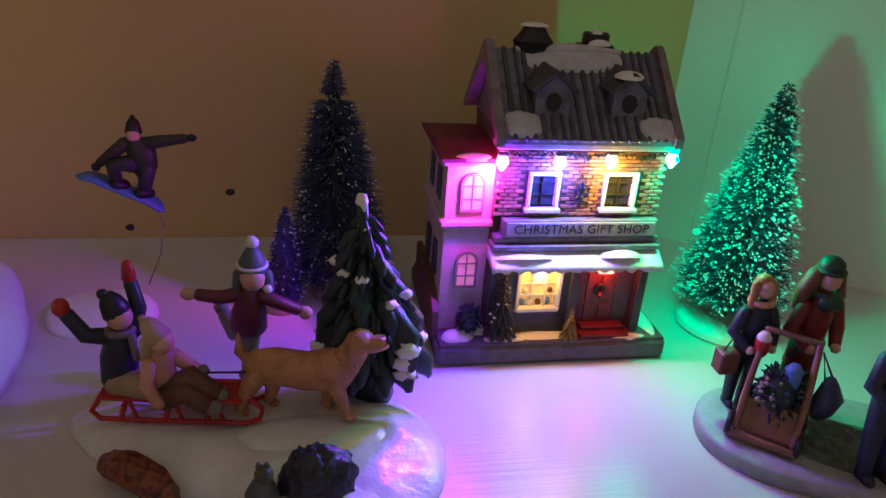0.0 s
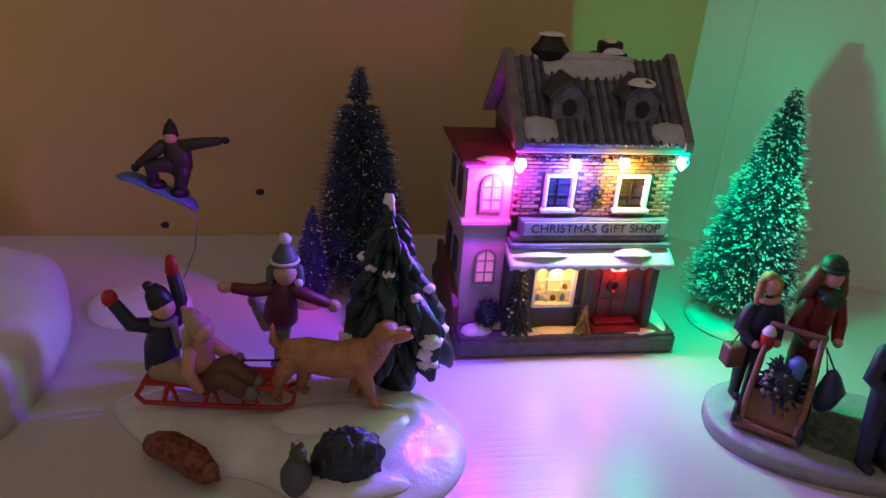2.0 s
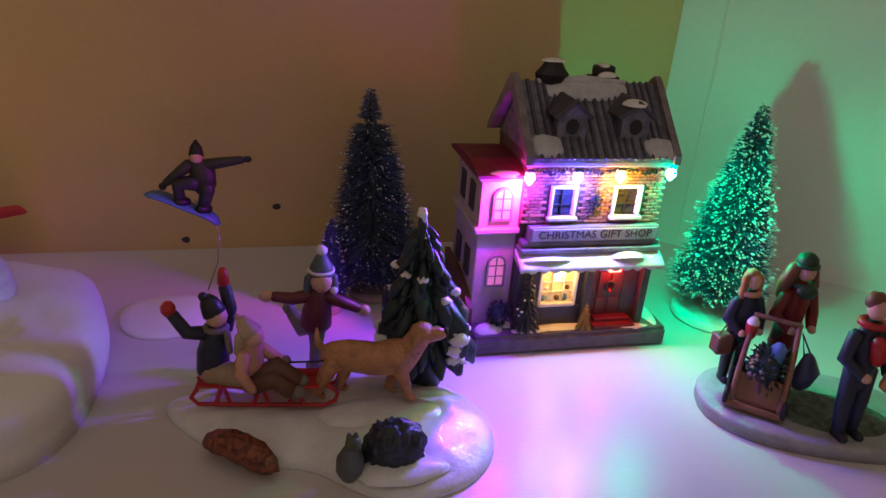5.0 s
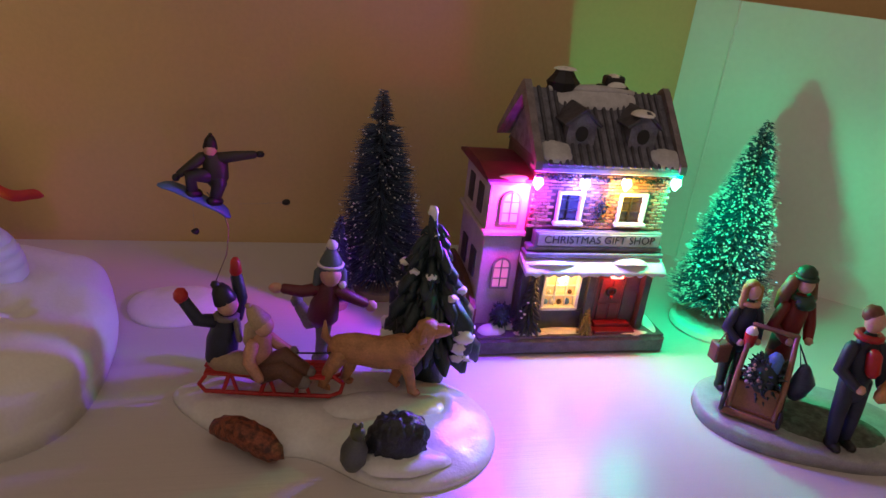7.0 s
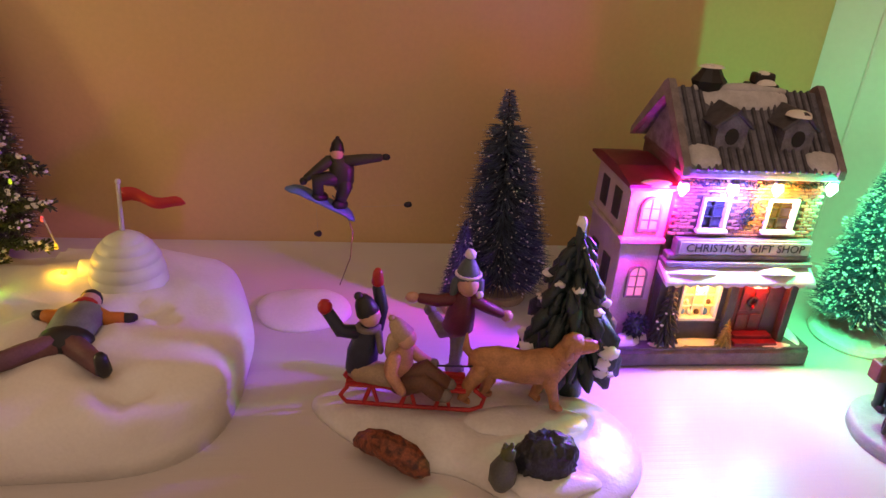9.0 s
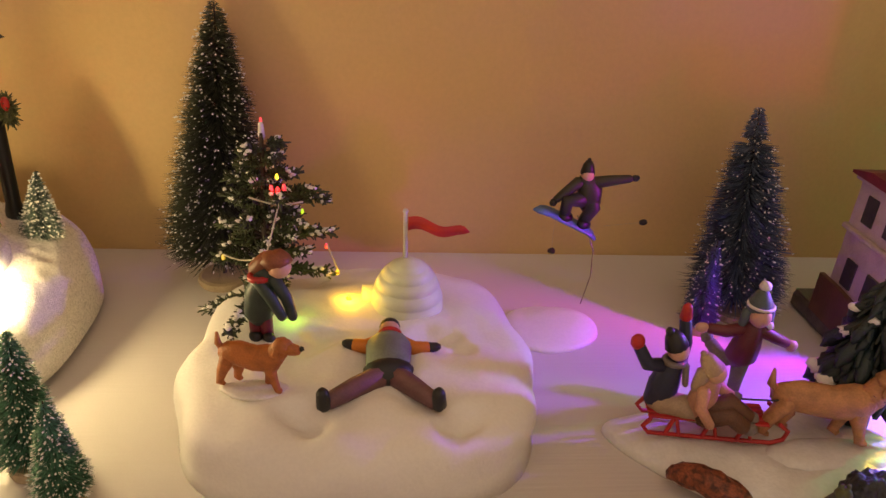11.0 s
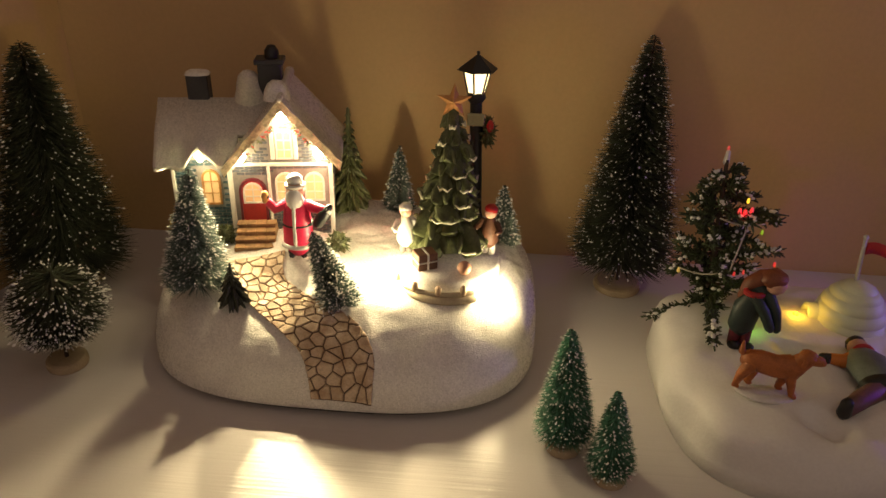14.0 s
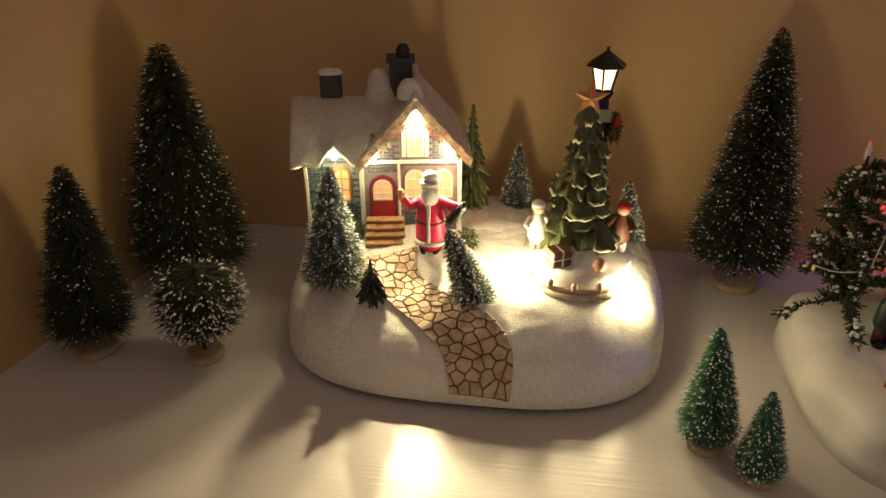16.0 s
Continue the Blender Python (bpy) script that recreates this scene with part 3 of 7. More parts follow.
# cornice, sign band, awning and shop front
m = Mesh().box((0.084, 0.3535, 0.1345), (0.190, 0.366, 0.1385), 0, 0.0008)
m.done("eave_cornice", GREY_TRIM, shop)
m = Mesh()
rnd = random.Random(8)
for k in range(170):
    x = rnd.uniform(0.090, 0.186)
    sag = 0.0035 * abs(math.sin((x - 0.088) * math.pi / 0.033))
    p = Vector((x, 0.3585 + rnd.uniform(-0.0015, 0.0015), 0.1345 - sag - rnd.uniform(0, 0.0025)))
    d = Vector((rnd.uniform(-1, 1), rnd.uniform(-1, 0), rnd.uniform(-1, 0.5))).normalized() * 0.0022
    m.tube([p, p + d], [0.0005, 0.0002], 0, 4)
m.done("garland", PINE, shop, "dark green garland under the eave")
m = Mesh().box((0.0925, 0.3555, 0.0815), (0.1865, 0.3635, 0.0925), 0, 0.0005)
sign = m.done("sign_board", GREY_TRIM, shop, "sign board with dark capitals")
Mesh().box((0.0945, 0.3545, 0.0828), (0.1850, 0.3556, 0.0912), 0, 0.0002).done("sign_face", SIGN, sign)
txt = bpy.data.curves.new("sign_text", "FONT")
txt.body, txt.size, txt.align_x, txt.align_y, txt.extrude = "CHRISTMAS GIFT SHOP", 0.0078, "CENTER", "CENTER", 0.00018
txt.space_character = 1.02
tx = new("sign_text", txt)
tx.parent = sign
tx.matrix_local = Matrix.Translation((0.1397 - 0.131, 0.3543 - 0.40, 0.0870)) @ Matrix.Rotation(radians(90), 4, "X")
txt.materials.append(DARK)
m = Mesh().box((0.0885, 0.3565, 0.0775), (0.1895, 0.3655, 0.0815), 0, 0.0008).box((0.0870, 0.3540, 0.0735), (0.1905, 0.3655, 0.0772), 0, 0.0008)
m.done("shop_cornice", GREY_TRIM, shop)
m = Mesh()
n = 44
rnd = random.Random(3)
top = [(0.0865 + (0.1915 - 0.0865) * k / n) for k in range(n + 1)]
vs, fs = [], []
for x in top:
    drip = 0.0018 * (0.5 + 0.5 * math.sin(x * 1900)) + rnd.uniform(0, 0.0012)
    vs += [(x, 0.3640, 0.0738), (x, 0.3560, 0.0715), (x, 0.3480, 0.0670), (x, 0.3462, 0.0650 - drip), (x, 0.3476, 0.0650 - drip * 0.9), (x, 0.3640, 0.0672)]
for k in range(n):
    fs += [(6 * k + i, 6 * k + (i + 1) % 6, 6 * k + 6 + (i + 1) % 6, 6 * k + 6 + i) for i in range(6)]
fs += [tuple(range(6))[::-1], tuple(6 * n + i for i in range(6))]
m.add(vs, fs, 0)
blob_patch(m, (0.166, 0.3530, 0.0695), 0.013, 0.0065, 0.005, 0, Matrix.Rotation(radians(-25), 3, "X"), 7)
blob_patch(m, (0.106, 0.3530, 0.0695), 0.017, 0.0055, 0.003, 0, Matrix.Rotation(radians(-25), 3, "X"), 9)
m.done("awning", SNOW, shop, "snow-laden awning with dripping edge")
FRONT = mat("dark_shopfront_paint", (0.045, 0.045, 0.05), 0.45, spread=0.35, scale=150, bump=0.3)
FRONT_PIECES = (((0.0885, 0.3570, 0.0140), (0.0945, 0.3660, 0.0700)), ((0.1395, 0.3570, 0.0140), (0.1450, 0.3660, 0.0700)), ((0.1830, 0.3570, 0.0140), (0.1885, 0.3660, 0.0700)), ((0.0945, 0.3600, 0.0140), (0.1395, 0.3660, 0.0285)),
               ((0.0945, 0.3590, 0.0285), (0.1395, 0.3660, 0.0305)), ((0.0945, 0.3600, 0.0640), (0.1395, 0.3660, 0.0700)), ((0.0945, 0.3605, 0.0305), (0.1065, 0.3660, 0.0640)), ((0.1345, 0.3605, 0.0305), (0.1395, 0.3660, 0.0640)), ((0.1450, 0.3620, 0.0640), (0.1830, 0.3660, 0.0700)), ((0.1715, 0.3630, 0.0140), (0.1830, 0.3660, 0.0640)), ((0.1450, 0.3630, 0.0140), (0.1500, 0.3660, 0.0640)))
pieces("shop_post", FRONT_PIECES[:3], FRONT, shop)
pieces("shop_panel", FRONT_PIECES[3:], FRONT, shop)
WINDOW_PIECES = (((0.1065, 0.3590, 0.0305), (0.1085, 0.3640, 0.0630)), ((0.1325, 0.3590, 0.0305), (0.1345, 0.3640, 0.0630)), ((0.1085, 0.3590, 0.0610), (0.1325, 0.3640, 0.0630)), ((0.1075, 0.3580, 0.0305), (0.1335, 0.3640, 0.0325)),
               ((0.1165, 0.3615, 0.0325), (0.1175, 0.3640, 0.0610)), ((0.1250, 0.3615, 0.0325), (0.1260, 0.3640, 0.0610)), ((0.1085, 0.3615, 0.0480), (0.1325, 0.3640, 0.0488)), ((0.1085, 0.3615, 0.0400), (0.1325, 0.3640, 0.0408)))
w = Mesh()
for lo, hi in WINDOW_PIECES[:4]:
    w.box(Vector(lo) - Vector((0.0002, 0, 0.0002)), Vector(hi) + Vector((0.0002, 0, 0.0002)), 0, 0.0003)
fr = w.done("shop_window", TRIM, shop, "pale framed shop window with goods")
pieces("glazing_bar", WINDOW_PIECES[4:], TRIM, fr, 0.0002)
Mesh().box((0.1085, 0.3643, 0.0325), (0.1325, 0.3655, 0.0610), 0, 0.0001).done("pane", LIT_WINDOW, fr, "glowing yellow window")
for k, (x, r, z) in enumerate(((0.1115, 0.0022, 0.0350), (0.1165, 0.0026, 0.0352), (0.1220, 0.0021, 0.0348), (0.1275, 0.0027, 0.0352), (0.1130, 0.0018, 0.0428), (0.1290, 0.0018, 0.0428))):
    Mesh().ball((x, 0.3636, z), r, 0, 8).done("shop_toy", (BLUE, TRIM, BROWN)[k % 3], fr)
Mesh().tube([(0.1205, 0.3620, 0.0590), (0.1205, 0.3615, 0.0560), (0.1205, 0.3620, 0.0520)], [0.0018, 0.0036, 0.0022], 0, 10).done("window_lamp", glow("lit_window_lamp", (1.0, 0.72, 0.22), 1.6), fr, "glowing yellow lamp behind the glass")
d = Mesh().box((0.1500, 0.3635, 0.0165), (0.1715, 0.3662, 0.0640), 0, 0.0004)
for x0, x1 in ((0.1525, 0.1595), (0.1620, 0.1690)):
    d.box((x0, 0.3625, 0.0200), (x1, 0.3636, 0.0330), 0, 0.0005).box((x0, 0.3625, 0.0360), (x1, 0.3636, 0.0540), 0, 0.0005)
dr = d.done("shop_door", mat("dark_red_door_paint", (0.10, 0.02, 0.02), 0.45, spread=0.35, scale=150, bump=0.3), shop, "dark red panelled door")
wr = Mesh()
wr.tube([(0.1608 + 0.0032 * math.cos(a), 0.3618, 0.0435 + 0.0032 * math.sin(a)) for a in np.linspace(0, 6.28, 15)], 0.0011, 0, 6)
wr.done("wreath", PINE, dr)
Mesh().ball((0.1608, 0.3605, 0.0400), 0.0013, 0, 8).done("bow", RED, dr)
Mesh().box((0.1575, 0.3598, 0.0545), (0.1675, 0.3630, 0.0625), 0, 0.001).done("porch_lamp", glow("lit_red_lamp", (1.0, 0.10, 0.06), 1.6), shop, "glowing red porch lamp")
m = Mesh().box((0.1480, 0.3500, 0.0145), (0.1800, 0.3640, 0.0172), 0, 0.0005).box((0.1500, 0.3560, 0.0170), (0.1785, 0.3640, 0.0198), 0, 0.0005)
m.done("door_step", DARK_RED, shop)


def lamp_bulb(parent, p, colour, strength):
    l = Mesh().box((p[0] - 0.0028, p[1] + 0.0012, p[2] + 0.0030), (p[0] + 0.0028, p[1] + 0.0045, p[2] + 0.0050), 0, 0.0006).done("eave_lamp", DARK, parent)
    Mesh().tube([(p[0], p[1] + 0.0035, p[2] + 0.003), (p[0], p[1] + 0.0032, p[2] - 0.001), (p[0], p[1] + 0.0035, p[2] - 0.0045)], [0.0026, 0.0036, 0.0016], 0, 12).done("bulb", glow("lit_bulb", colour, strength * 1.5), l)


for p, colour, s in (((0.088, 0.3530, 0.1275), (1.0, 0.25, 0.80), 1.6), ((0.121, 0.3530, 0.1275), (0.55, 0.40, 1.0), 1.6), ((0.151, 0.3530, 0.1285), (1.0, 0.66, 0.14), 1.2), ((0.1875, 0.3530, 0.1300), (0.25, 1.0, 0.62), 2.0)):
    lamp_bulb(shop, p, colour, s)
# a hanging dark wreath between the windows
m = Mesh()
rnd = random.Random(12)
for k in range(70):
    p = Vector((0.1375 + rnd.gauss(0, 0.0022), 0.3595 + rnd.uniform(-0.001, 0.001), 0.108 + rnd.gauss(0, 0.0045)))
    m.tube([p, p + Vector((rnd.uniform(-1, 1), -0.6, rnd.uniform(-1, 1))).normalized() * 0.002], [0.0006, 0.0003], 0, 4)
m.done("wall_shrub", PINE, shop)

# side bay with arched windows
m = Mesh().box((0.0605, 0.368, 0.014), (0.0880, 0.428, 0.0850), 0, 0.0006).box((0.0600, 0.3672, 0.0880), (0.0880, 0.428, 0.1225), 0, 0.0006)
m.done("side_bay", STUCCO, shop, "cream stucco side bay")
m = Mesh().box((0.0575, 0.3640, 0.0845), (0.0890, 0.431, 0.0885), 0, 0.001).box((0.0570, 0.3630, 0.1215), (0.0890, 0.432, 0.1250), 0, 0.001)
m.done("bay_cornice", STUCCO, shop)
m = Mesh().prism([(0.360, 0.1248), (0.360, 0.1268), (0.385, 0.1315), (0.415, 0.1315), (0.434, 0.1268), (0.434, 0.1248)], 0.0550, 0.0885, 0, "x")
m.done("bay_roof", DARK_RED, shop)
m = Mesh()
blob_patch(m, (0.074, 0.3645, 0.1262), 0.012, 0.005, 0.003, 0, None, 4)
m.done("bay_roof_snow", SNOW, shop)


def arch(x0, x1, z0, z1, n=9):
    r = (x1 - x0) / 2
    return [(x0, z0), (x1, z0)] + [((x0 + x1) / 2 + r * math.cos(a), z1 - r + r * math.sin(a)) for a in np.linspace(0, math.pi, n)]


def ring_arch(mesh, x0, x1, z0, z1, w, y0, y1, slot=0):
    outer, inner = arch(x0, x1, z0, z1), arch(x0 + w, x1 - w, z0 + w, z1 - w)
    n = len(outer)
    vs = [(x, y, z) for y in (y0, y1) for ol in (outer, inner) for x, z in ol]
    fs = []
    for i in range(n):
        j = (i + 1) % n
        fs += [(i, j, n + j, n + i), (2 * n + j, 2 * n + i, 3 * n + i, 3 * n + j), (j, i, 2 * n + i, 2 * n + j), (n + i, n + j, 3 * n + j, 3 * n + i)]
    return mesh.add(vs, fs, slot, False)


def arched_window(parent, x0, x1, z0, z1, y, pane, frame_mat, name="arched_window", label=""):
    """An arched frame with cross bars and a glowing or dark pane, on a wall that faces the viewer at y."""
    fr = ring_arch(Mesh(), x0, x1, z0, z1, 0.0014, y - 0.0014, y + 0.0004).done(name, frame_mat, parent, label)
    Mesh().prism(arch(x0 + 0.0012, x1 - 0.0012, z0 + 0.0012, z1 - 0.0012), y - 0.0006, y + 0.0002).done("pane", pane, fr if parent.parent is None else parent)
    xm = (x0 + x1) / 2
    bars = [((xm - 0.0004, y - 0.0013, z0 + 0.001), (xm + 0.0004, y - 0.0005, z1 - 0.001))] + [((x0 + 0.001, y - 0.0012, z0 + (z1 - z0) * k / 3 - 0.0004), (x1 - 0.001, y - 0.0005, z0 + (z1 - z0) * k / 3 + 0.0004)) for k in (1, 2)]
    if parent.parent is None:
        pieces("glazing_bar", bars, frame_mat, fr, 0.0001)
    else:
        b = Mesh()
        for lo, hi in bars:
            b.box(lo, hi, 0, 0.0001)
        b.done("window_cross", frame_mat, parent)
    return fr


PINK_PANE = glow("pink_lit_pane", (1.0, 0.22, 0.42), 0.05)
arched_window(shop, 0.0685, 0.0825, 0.0935, 0.1170, 0.3668, PINK_PANE, GREY_TRIM)
arched_window(shop, 0.0690, 0.0825, 0.0440, 0.0680, 0.3676, PINK_PANE, GREY_TRIM)
for y0, y1, z0, z1 in ((0.380, 0.392, 0.095, 0.115), (0.404, 0.416, 0.095, 0.115), (0.380, 0.392, 0.046, 0.067), (0.404, 0.416, 0.046, 0.067)):
    Mesh().box((0.0592, y0, z0), (0.0606, y1, z1), 0, 0.0005).done("side_window", DARK, shop)

# roof: ribbed slates, ends, two dormers, snow, chimney pots
ridge, eave, y_r, y_e = 0.1785, 0.1385, 0.3950, 0.3510
pitch = math.atan2(ridge - eave, y_r - y_e)
m = Mesh().prism([(y_e, eave), (y_e, eave + 0.0025), (y_r, ridge + 0.0025), (0.434, eave + 0.0025), (0.434, eave), (y_r, ridge - 0.001)], 0.0845, 0.1855, 0, "x")
m.prism([(0.3655, 0.1370), (y_r, ridge - 0.002), (0.4280, 0.1370)], 0.0880, 0.0900, 0, "x").prism([(0.3655, 0.1370), (y_r, ridge - 0.002), (0.4280, 0.1370)], 0.1820, 0.1840, 0, "x")
roof = m.done("roof", SLATE, shop, "dark slate-painted ribbed roof")
m = Mesh()
rnd = random.Random(2)
x = 0.0925
while x < 0.181:
    w = rnd.uniform(0.0008, 0.0014)
    m.box((x - w, y_e + 0.001, -0.0012 + eave + 0.0025), (x + w, y_e + 0.001 + 0.001, eave + 0.0035), 0, 0.0002)
    c = Vector((x, (y_e + y_r) / 2, (eave + ridge) / 2 + 0.0026))
    m.box(c - Vector((w, 0.0305, 0.0012)), c + Vector((w, 0.0305, 0.0012)), 0, 0.0005, Matrix.Rotation(pitch, 3, "X"))
    x += rnd.uniform(0.0045, 0.0065)
m.done("roof_ribs", SLATE_DARK, roof)
for x0, x1 in ((0.0815, 0.0865), (0.1838, 0.1885)):
    m = Mesh().prism([(y_e - 0.002, eave - 0.001), (y_e - 0.002, eave + 0.005), (y_r - 0.004, ridge + 0.005), (y_r, ridge + 0.0075), (y_r + 0.004, ridge + 0.005), (0.437, eave + 0.004), (0.437, eave - 0.001), (y_r, ridge - 0.003)], x0, x1, 0, "x")
    m.done("verge", GREY_TRIM, roof)
slope = Matrix.Rotation(pitch, 3, "X")
ROOF_SNOW = mat("grey_roof_snow", (0.55, 0.55, 0.57), 0.6, spread=0.15, scale=150, bump=0.4)
for x, t, rx, ry, s in ((0.131, 0.90, 0.031, 0.0110, 1), (0.098, 0.16, 0.0105, 0.0095, 2), (0.177, 0.13, 0.013, 0.0085, 3)):
    blob_patch(Mesh(), (x, y_e + (y_r - y_e) * t, eave + 0.0030 + (ridge - eave) * t), rx, ry, 0.0028, 0, slope, s).done("snow_patch", ROOF_SNOW, roof, "patch of snow on the roof")
Mesh().tube([(0.100, y_r, ridge + 0.0022), (0.131, y_r - 0.001, ridge + 0.0035), (0.162, y_r, ridge + 0.0022)], [0.002, 0.0035, 0.002], 0, 8).done("ridge_snow", ROOF_SNOW, roof)
for x, s in ((0.1145, 1), (0.1585, 2)):
    yf = 0.3620
    zb = eave + (yf - y_e) * math.tan(pitch)
    m = Mesh().prism([(x - 0.0098, zb - 0.002), (x + 0.0098, zb - 0.002), (x + 0.0098, zb + 0.0165), (x, zb + 0.0250), (x - 0.0098, zb + 0.0165)], yf, 0.392)
    dm = m.done("dormer", SLATE, roof, "small gabled dormer")
    r = Mesh()
    for sg in (-1, 1):
        c = Vector((x + sg * 0.0062, yf + 0.012, zb + 0.0214))
        r.box(c - Vector((0.0086, 0.0145, 0.0012)), c + Vector((0.0086, 0.0145, 0.0012)), 0, 0.0006, Matrix.Rotation(radians(39 * sg), 3, "Y"))
    r.done("dormer_roof", SLATE_DARK, dm)
    Mesh().prism([(x + 0.0044 * math.cos(a), zb + 0.0105 + 0.0052 * math.sin(a)) for a in np.linspace(0, 2 * math.pi, 13)[:-1]], yf - 0.0006, yf + 0.001).done("dormer_window", BLACK, dm)
    if s == 2:
        w = Mesh()
        blob_patch(w, (x - 0.001, yf + 0.004, zb + 0.0245), 0.0085, 0.008, 0.0035, 0, None, 11)
        w.done("dormer_snow", SNOW, dm)
m = Mesh().tube([(0.110, y_r + 0.002, ridge + 0.001), (0.110, y_r + 0.002, ridge + 0.007), (0.110, y_r + 0.002, ridge + 0.0105)], [0.0095, 0.0120, 0.0088], 0, 9, 0.7, False)
ch = m.done("chimney", BLACK, roof, "squat dark chimney")
m = Mesh()
blob_patch(m, (0.110, y_r + 0.002, ridge + 0.0155), 0.0085, 0.005, 0.002, 0, None, 5)
m.done("chimney_snow", SNOW, ch)
m = Mesh().box((0.1385, 0.397, ridge + 0.001), (0.1600, 0.407, ridge + 0.0058), 0, 0.0015).box((0.1420, 0.398, ridge + 0.0055), (0.1565, 0.406, ridge + 0.0125), 0, 0.0012)
ch = m.done("chimney", BLACK, roof)
m = Mesh()
blob_patch(m, (0.150, 0.3975, ridge + 0.0060), 0.0070, 0.003, 0.0035, 0, None, 3)
blob_patch(m, (0.1485, 0.4015, ridge + 0.0122), 0.0045, 0.004, 0.002, 0, None, 6)
m.done("chimney_snow", SNOW, ch)

# planting round the shop
def shrub(name, parent, c, rx, rz, green, count, seed, size=0.0022):
    """A modelled resin shrub: many small pointed leaf tufts round a core."""
    r = random.Random(seed)
    m = Mesh().ball(c, (rx * 0.75, rx * 0.75, rz * 0.8), 0, 10, 0.2, seed)
    for k in range(count):
        a, u = r.uniform(0, 6.283), r.uniform(-0.9, 1)
        d = Vector((math.cos(a) * math.sqrt(1 - u * u), math.sin(a) * math.sqrt(1 - u * u), u))
        p = Vector(c) + Vector((d.x * rx, d.y * rx, d.z * rz)) * 0.82
        m.tube([p, p + (d + Vector((r.uniform(-.5, .5), r.uniform(-.5, .5), r.uniform(-.6, .3)))) * size], [size * 0.32, size * 0.1], 0, 5)
    return m.done(name, green, parent)


def resin_conifer(name, parent, base, h, r0, green, tiers, seed, snow=None, parts_label=""):
    r = random.Random(seed)
    b = Vector(base)
    m = Mesh().tube([b, b + Vector((0, 0, h * 0.97))], [r0 * 0.45, r0 * 0.08], 0, 8)
    for t in range(tiers):
        f = t / tiers
        n = max(5, int(11 * (1 - f) + 4))
        for k in range(n):
            a = 6.283 * k / n + t * 0.9 + r.uniform(-.25, .25)
            rad = r0 * (1 - f) ** 0.85 * r.uniform(0.82, 1.12) + 0.0008
            z = h * (0.10 + 0.88 * f)
            p0 = b + Vector((0, 0, z + rad * 0.35))
            p1 = b + Vector((math.cos(a) * rad * 0.6, math.sin(a) * rad * 0.6, z + rad * 0.12))
            p2 = b + Vector((math.cos(a) * rad, math.sin(a) * rad, z - rad * 0.22))
            m.tube([p0, p1, p2], [rad * 0.22, rad * 0.24, rad * 0.09], 0, 5, 0.6)
            if snow and r.random() < snow:
                m.ball(p2 * 0.65 + p1 * 0.35 + Vector((0, 0, rad * 0.14)), (rad * 0.16, rad * 0.16, rad * 0.10), 1, 6)
    return m.done(name, [green, SNOW], parent, parts_label)


resin_conifer("conifer", shop, (0.0965, 0.3530, 0.0140), 0.055, 0.0085, mat("dark_purple_green_paint", (0.03, 0.035, 0.03), 0.5, spread=0.4), 11, 21, 0.12)
resin_conifer("small_conifer", shop, (0.1405, 0.3515, 0.0145), 0.022, 0.0045, mat("golden_green_paint", (0.22, 0.16, 0.05), 0.5, spread=0.4), 7, 22)
shrub("round_bush", shop, (0.0785, 0.3600, 0.0260), 0.0085, 0.0100, PINE, 130, 3)
m = Mesh().prism([(0.362, 0.013), (0.362, 0.030), (0.372, 0.036), (0.390, 0.042), (0.415, 0.044), (0.435, 0.044), (0.435, 0.013)], 0.0565, 0.0602, 0, "x")
m.done("garden_wall", BROWN, shop, "dark brown sloping garden wall")

# ---- snowy cottage ornament with turning tree ----
cot = thing("cottage_ornament", (-0.609, 0.40, 0), "lit snowy cottage ornament on a glitter hill with path and tree", "ornament")


def cot_out(a):
    x, y = math.cos(a), math.sin(a)
    k = (abs(x) ** 3.0 + abs(y) ** 3.0) ** (-1 / 3.0)
    return (-0.609 + 0.139 * k * x, 0.405 + 0.107 * k * y)


def cot_height(x, y):
    return 0.0765 + 0.004 * noise.noise(Vector((x, y, 0)) * 22)


def hill_z(x, y):
    """Top of the cottage hill: flat behind, falling in a round curve towards the front."""
    u, v = (x + 0.609) / 0.139, (y - 0.405) / 0.107
    r = (abs(u) ** 3 + abs(v) ** 3) ** (1 / 3)
    front = max(0.0, -v) / max(1e-6, math.hypot(u, v))
    p = 4 - 2.05 * front ** 0.8
    g = max(0.0, 1 - r ** p) ** (1 / p)
    q = Vector((x, y, 0.3))
    lumps = 0.0016 * noise.noise(q * 55) + 0.0009 * noise.noise(q * 150) + 0.0004 * noise.noise(q * 420)
    return HILL_LIP + (cot_height(x, y) - HILL_LIP) * g + lumps * min(1.0, g * 2)


HILL_LIP = 0.0075
rings, segs = 70, 200
vs, fs = [(-0.609, 0.405, hill_z(-0.609, 0.405))], []
shell = [(math.sin(math.pi / 2 * i / rings) ** 0.8, None) for i in range(1, rings + 1)] + [(0.999, 0.0062), (0.985, 0.0046), (0.960, 0.0046)]
for f, z in shell:
    for k in range(segs):
        x, y = cot_out(2 * math.pi * k / segs)
        x, y = -0.609 + (x + 0.609) * f, 0.405 + (y - 0.405) * f
        vs.append((x, y, hill_z(x, y) if z is None else z))
fs += [(0, 1 + k, 1 + (k + 1) % segs) for k in range(segs)]
for i in range(len(shell) - 1):
    fs += [(1 + i * segs + k, 1 + (i + 1) * segs + k, 1 + (i + 1) * segs + (k + 1) % segs, 1 + i * segs + (k + 1) % segs) for k in range(segs)]
fs.append([1 + (len(shell) - 1) * segs + k for k in range(segs)][::-1])
hill = Mesh().add(vs, fs, 0).done("hill", GLITTER, cot, "white glitter snow hill")
